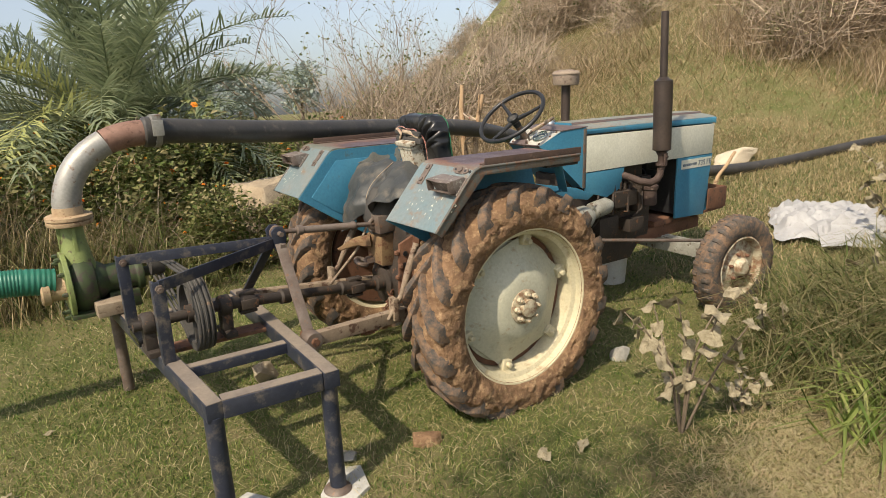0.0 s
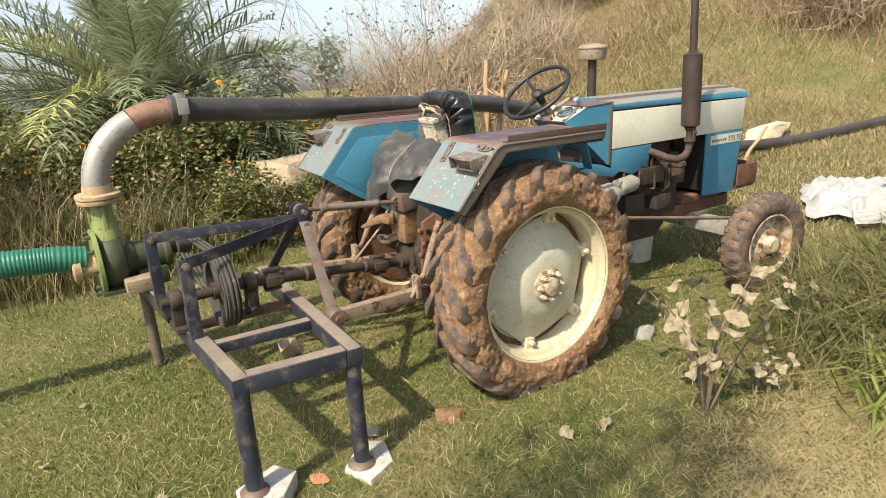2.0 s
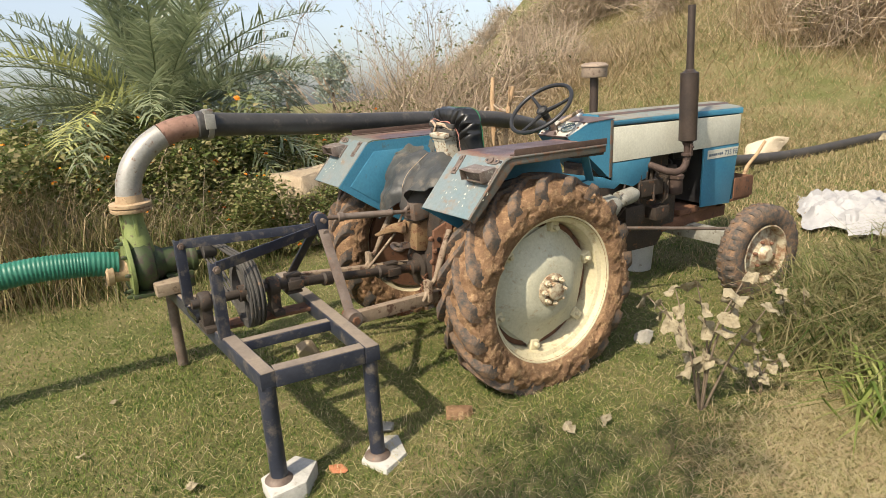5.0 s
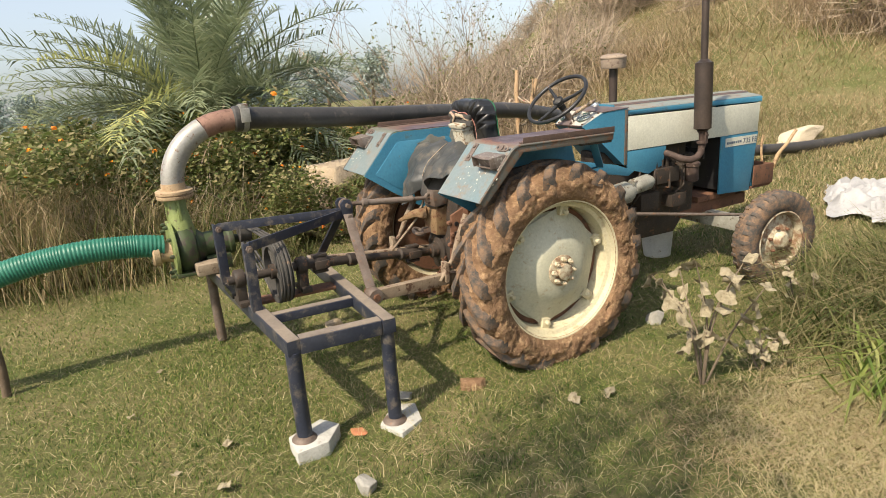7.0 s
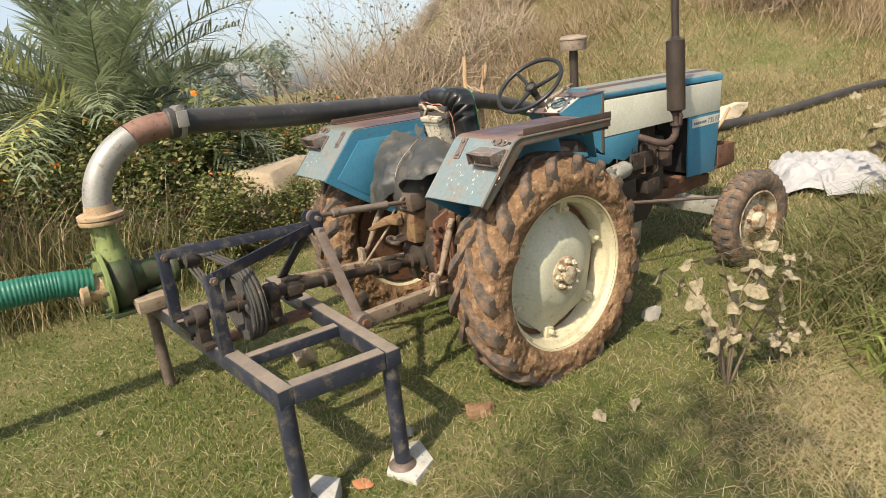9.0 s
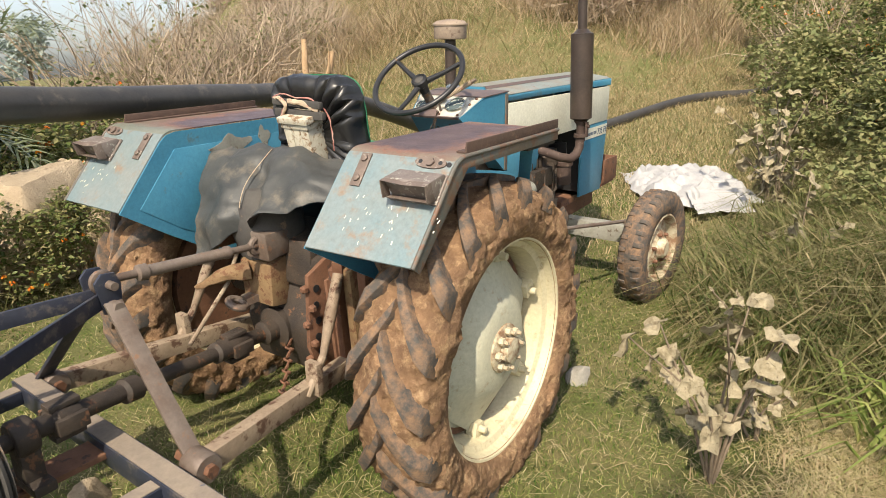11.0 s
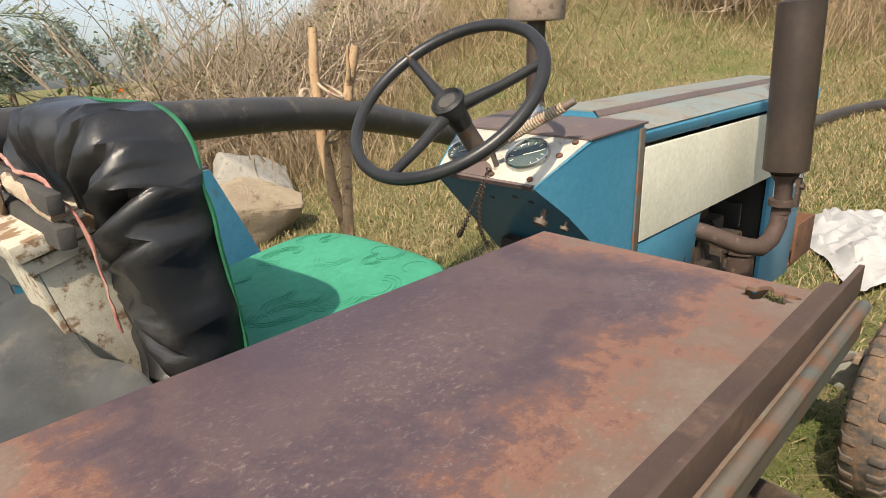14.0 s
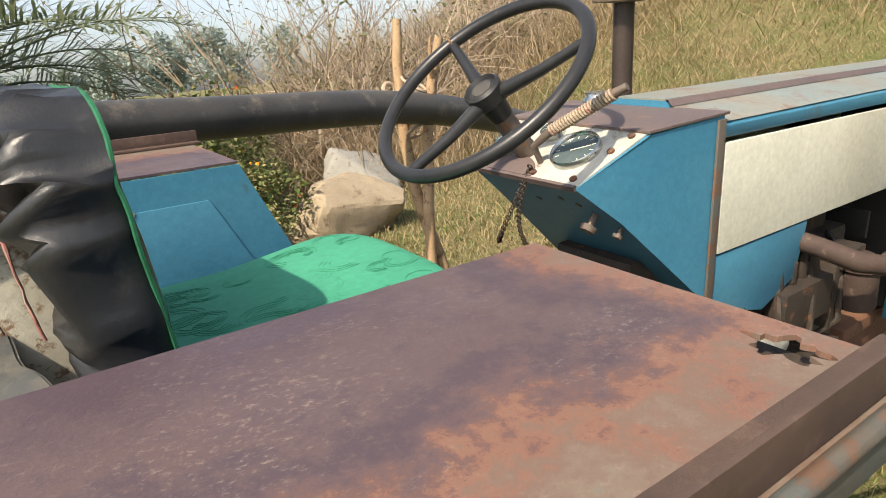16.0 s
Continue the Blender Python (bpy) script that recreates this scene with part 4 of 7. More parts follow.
    part("column_plate", Shape().slab(lune, 0.0, 0.004, "z"), M_COWL_TOP, dash, "worn brown column plate", bevel=0.001, at=frame_m)
    part("panel_lip", Shape().slab([(-0.150, -0.096), (0.150, -0.096), (0.152, -0.0885), (-0.152, -0.0885)], -0.010, 0.003, "z"), M_COWL_TOP, dash, "rusty lower edge of the panel", at=frame_m)
    # pull knob with its plate, nut and holes on the cowl's sloping underside
    kd = Vector((-0.64, 0, -0.77))
    for y, dd, big in ((-0.125, 0.118, 1.0), (-0.165, 0.165, 0.6)):
        p = Vector((0.805, y, 1.345)) + Vector((0.77, 0, -0.64)) * dd
        part("pull_knob", Shape().lathe([(0.008 * big, 0), (0.008 * big, 0.028 * big), (0.020 * big, 0.030 * big), (0.016 * big, 0.042 * big), (0.001, 0.043 * big)], 14, Matrix.Translation(p) @ turn_to(kd)), M_STEEL, tractor, "small steel pull knob" if big == 1 else "small steel nut")
    for y, dd in ((-0.06, 0.07), (-0.10, 0.085), (0.03, 0.10)):
        p = Vector((0.805, y, 1.345)) + Vector((0.77, 0, -0.64)) * dd
        part("bolt_hole", Shape().lathe([(0.008, 0), (0.008, 0.0015), (0.001, 0.0015)], 12, Matrix.Translation(p) @ turn_to(kd)), M_BLACK, tractor)
    part("fuel_cap", Shape().lathe([(0.042, 0), (0.042, 0.012), (0.036, 0.02), (0.036, 0.03), (0.001, 0.03)], 24, Matrix.Translation((1.215, 0.15, 1.448))), M_CHROME, tractor, "round metal fuel cap")


bonnet()


def steering():
    hub = Vector((0.735, 0.05, 1.545))
    ax = Vector((-0.64, 0.0, 0.77)).normalized()
    m = Matrix.Translation(hub) @ turn_to(ax) @ pose(0, 0, 0, 0, 0, 28)
    col = part("steering_column", Shape().tube([hub - ax * 0.04, hub - ax * 0.24, hub - ax * 0.40], [0.023, 0.025, 0.03], 16), M_STEEL, tractor, "grey steering column")
    w = part("steering_wheel", Shape().torus(0.242, 0.0145, None, 64, 12), M_BLACK, tractor, "black steering wheel with three spokes", at=m)
    for k in range(3):
        a = radians(120 * k + 2)
        c, s = math.cos(a), math.sin(a)
        sp = Shape().tube([(0.03 * c, 0.03 * s, -0.034), (0.13 * c, 0.13 * s, -0.022), (0.238 * c, 0.238 * s, 0.0)], [0.017, 0.0125, 0.011], 10)
        part("spoke", sp, M_BLACK, w)
    part("wheel_boss", Shape().lathe([(0.026, -0.09), (0.03, -0.05), (0.04, -0.042), (0.042, -0.010), (0.036, -0.004), (0.03, -0.012), (0.001, -0.014)], 28), M_BLACK, w, "black wheel boss")
    part("boss_cap", Shape().lathe([(0.024, -0.0135), (0.022, -0.009), (0.001, -0.0085)], 20), M_RUBBER, w, "rusty centre cap")
    tie = Shape().torus(0.019, 0.003, Matrix.Translation((0.242 * math.cos(2.13), 0.242 * math.sin(2.13), 0)) @ turn_to((-math.sin(2.13), math.cos(2.13), 0)), 16, 6)
    part("wire_tie", tie, M_OCHRE, w, "yellow wire tied on the rim")
    # throttle lever wrapped in cord
    pts = [(0.848, -0.012, 1.372), (0.826, -0.014, 1.412), (0.838, -0.052, 1.446), (0.880, -0.178, 1.522), (0.889, -0.202, 1.536)]
    lev = part("throttle_lever", Shape().tube(pts, [0.007, 0.008, 0.010, 0.010, 0.008], 10), M_STEEL, tractor, "rod lever bound with pale cord")
    lo, hi = Vector(pts[2]), Vector(pts[3])
    m2 = Matrix.Translation(lo) @ turn_to(hi - lo)
    rings = Shape().tube([m2 @ Vector((0.0108 * math.cos(i * 0.785), 0.0108 * math.sin(i * 0.785), (hi - lo).length * i / 176)) for i in range(177)], 0.0030, 6)
    part("cord", rings, M_ROPE, lev, "pale cord wound round the lever")
    ch = Shape()
    for c, (a, b, sag) in enumerate((((0.815, -0.012, 1.37), (0.80, 0.075, 1.19), 0.05), ((0.815, -0.014, 1.37), (0.83, 0.005, 1.17), 0.01))):
        for i in range(34):
            t = i / 33
            p = Vector(a).lerp(Vector(b), t) - Vector((0.035 * math.sin(math.pi * t), 0, sag * math.sin(math.pi * t)))
            ch.torus(0.0058, 0.0015, Matrix.Translation(p) @ pose(0, 0, 0, 90 * (i % 2) + 20, 60, 30), 9, 5)
    part("chain", ch, M_CHAIN, tractor, "rusty chain hanging from the dashboard")


steering()


def engine():
    part("gearbox", Shape().slab([(-0.30, 0.45), (-0.30, 0.93), (0.1, 0.99), (0.55, 0.93), (0.80, 0.86), (0.80, 0.42), (0.3, 0.38)], -0.20, 0.20).rough(0.01, 0.12, 1), M_CAST, tractor, "greasy gearbox housing", bevel=0.03)
    part("bell_housing", Shape().lathe([(0.20, 0), (0.235, 0.02), (0.25, 0.14), (0.25, 0.2), (0.24, 0.2)], 28, Matrix.Translation((0.78, 0, 0.64)) @ RX), M_CAST_PALE, tractor, "dusty bell housing")
    part("engine_block", Shape().slab([(0.98, 0.50), (0.98, 1.00), (2.05, 1.00), (2.05, 0.50)], -0.155, 0.155).rough(0.008, 0.1, 2), M_CAST, tractor, "dark oily engine block", bevel=0.02)
    part("cylinder_head", Shape().box((1.5, 0, 1.06), (0.95, 0.24, 0.12)), M_CAST, tractor, "oily cylinder head", bevel=0.015)
    part("rocker_cover", Shape().box((1.5, 0.0, 1.16), (0.9, 0.17, 0.08)), M_CAST_PALE, tractor, bevel=0.02)
    part("sump", Shape().slab([(1.0, 0.52), (1.08, 0.36), (1.85, 0.34), (2.0, 0.52)], -0.14, 0.14), M_CAST, tractor, "oily sump", bevel=0.02)
    for side in (-1, 1):
        part("axle_housing", Shape().lathe([(0.15, 0), (0.14, 0.06), (0.10, 0.10), (0.085, 0.40), (0.10, 0.42), (0.10, 0.46)], 24, Matrix.Translation((0, side * 0.19, 0.614)) @ pose(0, 0, 0, -90 * side, 0, 0)), M_CAST, tractor, "rear axle housing")
        part("footboard", Shape().slab([(0.40, 0.66), (1.02, 0.60), (1.02, 0.605), (0.40, 0.665)], *sorted((side * 0.22, side * 0.52))), M_RUST, tractor, "rusty footplate", bevel=0.001)
    # right-hand side of the engine
    y = -0.155
    f = Shape()
    f.lathe([(0.07, 0), (0.085, 0.015), (0.085, 0.16), (0.055, 0.21), (0.001, 0.21)], 20, Matrix.Translation((1.0, -0.25, 0.80)) @ turn_to((1, -0.1, 0.1)))
    f.lathe([(0.055, 0), (0.062, 0.01), (0.062, 0.17), (0.04, 0.2), (0.001, 0.2)], 20, Matrix.Translation((1.22, -0.26, 0.845)) @ turn_to((1, 0, 0.12)))
    f.rough(0.008, 0.06, 2)
    part("starter_motor", f, M_CAST_PALE, tractor, "dusty grey starter motor")
    part("fuel_filter", Shape().lathe([(0.05, 0), (0.055, 0.01), (0.052, 0.12), (0.062, 0.125), (0.062, 0.15), (0.03, 0.17), (0.001, 0.17)], 20, Matrix.Translation((1.88, -0.27, 0.80))), M_EXHAUST_RUST, tractor, "rusty filter bowl")
    part("clutch_cover", Shape().lathe([(0.12, 0), (0.13, 0.02), (0.12, 0.07), (0.06, 0.10), (0.001, 0.10)], 24, Matrix.Translation((0.99, -0.19, 0.72)) @ pose(0, 0, 0, 90, 0, 0)).rough(0.012, 0.07, 7), M_CAST_PALE, tractor, "dusty pale clutch cover")
    part("step_bracket", Shape().slab([(0.50, 1.16), (0.98, 1.06), (1.16, 0.99), (1.10, 0.96), (0.60, 1.06), (0.53, 1.02)], -0.335, -0.325), M_BLUE, tractor, "blue pointed bracket between fender and cowl", bevel=0.003)
    part("filter_bracket", Shape().box((1.86, -0.20, 0.96), (0.14, 0.12, 0.05)).box((1.80, -0.2, 0.85), (0.05, 0.10, 0.2)), M_CAST, tractor, bevel=0.008)
    g = Shape().box((1.62, -0.20, 0.88), (0.25, 0.11, 0.12)).box((1.42, -0.21, 0.70), (0.20, 0.10, 0.14)).box((1.2, -0.2, 0.62), (0.18, 0.1, 0.1)).box((1.75, -0.2, 0.66), (0.16, 0.12, 0.1))
    for i in range(4):
        g.lathe([(0.016, 0), (0.016, 0.06), (0.008, 0.07), (0.001, 0.07)], 8, Matrix.Translation((1.52 + i * 0.065, -0.21, 0.94)))
    g.rough(0.008, 0.06, 4)
    part("injection_pump", g, M_CAST, tractor, "oily injection pump", bevel=0.01)
    q = random.Random(9)
    for i in range(4):
        x = 1.25 + i * 0.17
        part("fuel_line", Shape().tube([(x, -0.2, 0.62 + q.uniform(-0.1, 0.2)), (x + 0.04, -0.26 - q.uniform(0, 0.04), 0.78), (x + 0.05, -0.25, 0.90), (x + 0.12, -0.20, 0.97), (x + 0.16, -0.15, 1.0)], 0.007 + q.uniform(0, 0.006), 7), M_CAST, tractor)
    part("fan", Shape().lathe([(0.05, 0), (0.05, 0.05), (0.001, 0.05)], 16, Matrix.Translation((2.1, 0, 0.98)) @ RX).box((2.13, 0, 0.98), (0.015, 0.09, 0.36), pose(0, 0, 0)).box((2.13, 0, 0.98), (0.015, 0.36, 0.09)), M_BLACK, tractor, "dark engine fan", bevel=0.004)
    part("fan_belt_pulley", Shape().lathe([(0.075, 0), (0.06, 0.015), (0.075, 0.03), (0.02, 0.03), (0.001, 0.03)], 24, Matrix.Translation((2.07, -0.05, 0.74)) @ RX), M_BLACK, tractor)
    part("radiator", Shape().box((2.36, 0, 0.95), (0.10, 0.40, 0.62)), M_BLACK, tractor, "black radiator", bevel=0.006)
    part("manifold", Shape().tube([(1.61, -0.13, 1.07), (1.62, -0.26, 1.05), (1.655, -0.345, 1.02), (1.715, -0.385, 1.005), (1.78, -0.395, 1.02), (1.815, -0.40, 1.06), (1.82, -0.40, 1.115)], [0.027, 0.027, 0.028, 0.028, 0.028, 0.027, 0.027], 18), M_EXHAUST_RUST, tractor, "rusty exhaust elbow")
    # front support, axle beam, tie rod
    part("front_frame", Shape().box((2.33, 0, 0.50), (0.86, 0.30, 0.10)).box((2.35, 0, 0.58), (0.5, 0.34, 0.05)), M_RUST, tractor, "rusty front frame", bevel=0.008)
    part("front_axle", Shape().bar((2.28, -0.70, 0.40), (2.28, 0.70, 0.40), 0.10, 0.12), M_CAST_PALE, tractor, "pale grey front axle beam", bevel=0.006)
    for side in (-1, 1):
        part("steering_knuckle", Shape().lathe([(0.035, 0), (0.04, 0.02), (0.034, 0.05), (0.034, 0.2), (0.042, 0.22), (0.02, 0.24), (0.001, 0.24)], 16, Matrix.Translation((2.28, side * 0.685, 0.32))).bar((2.28, side * 0.70, 0.36), (2.28, side * 0.79, 0.355), 0.06, 0.06).bar((2.28, side * 0.68, 0.52), (2.10, side * 0.64, 0.53), 0.03, 0.025), M_LINK, tractor, "worn steering knuckle", bevel=0.003)
        part("drag_link", Shape().tube([(2.12, side * 0.63, 0.535), (1.1, side * 0.30, 0.66)], 0.013, 8), M_STEEL, tractor)
    part("front_plate", Shape().slab([(2.74, 0.62), (2.74, 0.80), (3.02, 0.79), (3.02, 0.61)], -0.235, -0.225).slab([(2.74, 0.62), (2.74, 0.80), (3.02, 0.79), (3.02, 0.61)], 0.225, 0.235).slab([(3.01, 0.61), (3.01, 0.79), (3.02, 0.79), (3.02, 0.61)], -0.224, 0.224).box((2.86, 0, 0.60), (0.3, 0.44, 0.02)), M_RUST, tractor, "rusty front weight bracket", bevel=0.002)


engine()


def stacks():
    x, y = 1.82, -0.40
    lean = lambda z: (x + 0.01 * (z - 1.2), y + 0.045 * (z - 1.2), z)
    part("muffler", Shape().tube([lean(1.222), lean(1.234), lean(1.242), lean(1.738), lean(1.745), lean(1.765)], [0.03, 0.05, 0.067, 0.067, 0.05, 0.03], 28), M_EXHAUST, tractor, "dark scorched muffler")
    part("exhaust_pipe", Shape().tube([lean(1.76), lean(2.215)], 0.027, 20), M_EXHAUST, tractor, "dark vertical exhaust pipe")
    part("muffler_neck", Shape().tube([lean(1.10), lean(1.125), lean(1.126), lean(1.145), lean(1.146), lean(1.20), lean(1.226)], [0.028, 0.028, 0.042, 0.042, 0.026, 0.027, 0.042], 20).box((x - 0.01, y - 0.045, 1.175), (0.025, 0.012, 0.09)).lathe([(0.01, 0), (0.01, 0.012), (0.001, 0.012)], 6, Matrix.Translation((x - 0.01, y - 0.05, 1.195)) @ pose(0, 0, 0, 90, 0, 0)), M_EXHAUST_RUST, tractor, "bolted rusty muffler neck")
    a = Shape().tube([(1.70, 0.42, 0.95), (1.765, 0.52, 1.25), (1.775, 0.535, 1.45), (1.775, 0.535, 1.715)], 0.036, 20)
    part("air_intake_pipe", a, M_EXHAUST, tractor, "dark air intake pipe")
    part("air_intake_cap", Shape().lathe([(0.04, 0), (0.104, 0.004), (0.109, 0.012), (0.109, 0.085), (0.116, 0.089), (0.116, 0.099), (0.092, 0.118), (0.04, 0.126), (0.001, 0.127)], 36, Matrix.Translation((1.775, 0.535, 1.705))), M_CAP, tractor, "dusty brown mushroom intake cap")
    part("air_cleaner", Shape().lathe([(0.06, 0), (0.085, 0.01), (0.085, 0.24), (0.05, 0.28), (0.001, 0.28)], 24, Matrix.Translation((1.70, 0.42, 0.72))), M_CAST, tractor, "dark air cleaner")


stacks()


SEAT_ROWS = ((1.145, 0.93), (1.16, 1.0), (1.192, 1.0), (1.214, 0.97), (1.225, 0.90), (1.231, 0.6), (1.234, 0.02))


def seat_top(x, z):
    """The cushion rises and thins towards its front."""
    f = smooth(x, 0.18, 0.50).item()
    return z + 0.055 * f - 0.7 * f * max(z - 1.192, 0)


def seat():
    s = Shape()
    k = 36
    rows = []
    for j, (z, g) in enumerate(SEAT_ROWS):
        for i in range(k):
            a = 2 * math.pi * i / k
            c, sn = math.cos(a), math.sin(a)
            x = 0.22 + 0.295 * g * math.copysign(abs(c) ** 0.5, c)
            y = 0.015 + 0.25 * g * math.copysign(abs(sn) ** 0.55, sn)
            rows.append((x, y, seat_top(x, z)))
    s.add(rows, [(j * k + i, j * k + (i + 1) % k, (j + 1) * k + (i + 1) % k, (j + 1) * k + i) for j in range(6) for i in range(k)] + [tuple(range(k - 1, -1, -1)), tuple(6 * k + i for i in range(k))])
    cushion = part("seat_cushion", s, M_SEAT, tractor, "green patterned seat cushion with black edging", angle=60)
    part("seat_piping", Shape().tube([Vector(rows[k + i % k]) + Vector((0, 0, 0.004)) for i in range(k + 1)], 0.009, 8, cap=False), M_VINYL, cushion, "black edging")
    swirl = Shape()
    q = random.Random(3)
    zs, gs = [z for z, g in SEAT_ROWS[:1:-1]], [g for z, g in SEAT_ROWS[:1:-1]]
    for i in range(46):
        x, y = q.uniform(0.0, 0.48), q.uniform(-0.22, 0.20)
        wide, start, sweep = q.uniform(0.022, 0.055), q.uniform(0, 6.28), q.uniform(2.5, 5.2)
        for ring in (1.0, 0.8, 0.58):
            pts = []
            for j in range(13):
                a = start + sweep * j / 12
                px, py = x + wide * ring * math.cos(a), y + 0.8 * wide * ring * math.sin(a)
                g = (abs((px - 0.22) / 0.295) ** 4 + abs((py - 0.015) / 0.25) ** 3.6) ** (1 / 3.8)
                if g < 0.93:
                    pts.append((px, py, seat_top(px, float(np.interp(g, gs, zs))) + 0.0009))
            if len(pts) == 13:
                swirl.tube(pts, 0.0005, 4)
    tagged(part("seat_pattern", swirl, weathered("dark_green_stitching", (0.024, 0.20, 0.108), (0.028, 0.225, 0.12), None, rough=0.7, bump=0), cushion, "dark green swirls"), kind="stuff")
    part("seat_base", Shape().slab([(-0.06, 0.93), (-0.06, 1.14), (0.42, 1.14), (0.30, 0.93)], -0.16, 0.2), M_BLACK, tractor, "dark seat frame", bevel=0.01)
    # backrest in a gathered black vinyl cover
    b = Shape()
    n, rows = 224, []
    lay = [(0.058, 0.55), (0.060, 0.94), (0.052, 0.995), (0.01, 1.0), (-0.04, 1.0), (-0.068, 0.965), (-0.082, 0.88), (-0.085, 0.76), (-0.078, 0.62), (-0.070, 0.45), (-0.066, 0.2)]
    for j, (dx, g) in enumerate(lay):
        for i in range(n):
            a = 2 * math.pi * i / n
            c, sn = math.cos(a), math.sin(a)
            phi = math.atan2(math.copysign(abs(sn) ** (0.36 if sn > 0 else 0.75), sn), math.copysign(abs(c) ** 0.42, c))
            fold = 0.034 * (1 - 1.6 * abs(math.sin(13 * phi + 1.2 * math.sin(2 * phi + 1) + 0.30 * j)) ** 0.85) * (1.0 if phi < 0.7 or phi > 2.44 else 0.5) * (0.75 + 0.25 * math.sin(3 * phi + 1)) * (0, 0, 0.0, 0.6, 1.1, 1.2, 1.3, 1.3, 0.9, 0.4, 0.1)[j]
            y = 0.222 * g * math.copysign(abs(c) ** 0.42, c) * (1.0 if sn < 0 else 1 - 0.06 * sn)
            z = 0.25 * g * math.copysign(abs(sn) ** (0.36 if sn > 0 else 0.75), sn)
            crease = 0.022 * (abs(noise.noise(Vector((y * 6, z * 9 + 3 * dx, dx * 7 + 5)))) - 0.16) * (0 if j < 2 else 1)
            rows.append((dx + fold + crease - 0.14 * z, y * (1 + fold * 2.4 + crease), z * (1 + fold * 2.4 + crease)))
    m = len(lay)
    b.add(rows, [(j * n + i, j * n + (i + 1) % n, (j + 1) * n + (i + 1) % n, (j + 1) * n + i) for j in range(m - 1) for i in range(n)] + [tuple(range(n - 1, -1, -1)), tuple((m - 1) * n + i for i in range(n))])
    b.rough(0.010, 0.11, 2.0).rough(0.004, 0.035, 5.0)
    back = part("backrest", b, M_VINYL, tractor, "backrest in a creased black vinyl cover", angle=70, at=pose(-0.03, -0.005, 1.365) @ Matrix.Diagonal((0.78, 1, 1, 1)))
    rear = lambda y, z, off=0.0: (-0.118 - 0.14 * z - off, y, z + 0.065)
    tie = Shape().tube(catmull([rear(0.17, 0.10), rear(0.10, 0.115, 0.012), rear(0.02, 0.105, 0.02), rear(-0.06, 0.10, 0.012), rear(-0.125, 0.05), rear(-0.14, -0.03), rear(-0.135, -0.10)], 5), 0.003, 7).rough(0.006, 0.018, 1)
    part("cover_cord", tie, M_CORD, back, "faded pink drawstring")
    knot = Shape().tube(catmull([rear(0.15, 0.09, 0.015), rear(0.10, 0.10, 0.04), rear(0.06, 0.07, 0.05), rear(0.09, 0.03, 0.045), rear(0.05, -0.01, 0.04)], 5), 0.009, 8).tube(catmull([rear(0.06, 0.09, 0.03), rear(-0.02, 0.085, 0.035), rear(-0.10, 0.06, 0.02)], 5), 0.011, 8).rough(0.006, 0.02, 3)
    part("rag_knot", knot, M_ROPE, back, "dusty knotted rag")
    bars = Shape().bar((-0.152, 0.15, 0.150), (-0.152, -0.12, 0.145), 0.028, 0.028).bar((-0.150, 0.14, 0.108), (-0.150, -0.13, 0.103), 0.03, 0.032)
    part("back_rail", bars, M_RUBBER, back, "dark rail behind the backrest", bevel=0.008)
    piping = Shape().tube([Vector(rows[2 * n + i % n]) * 1.0 + Vector((0.003, 0, 0)) for i in range(n + 1)], 0.0042, 6, cap=False)
    part("green_piping", piping, M_PIPING, back, "green edge of the seat cloth")


seat()


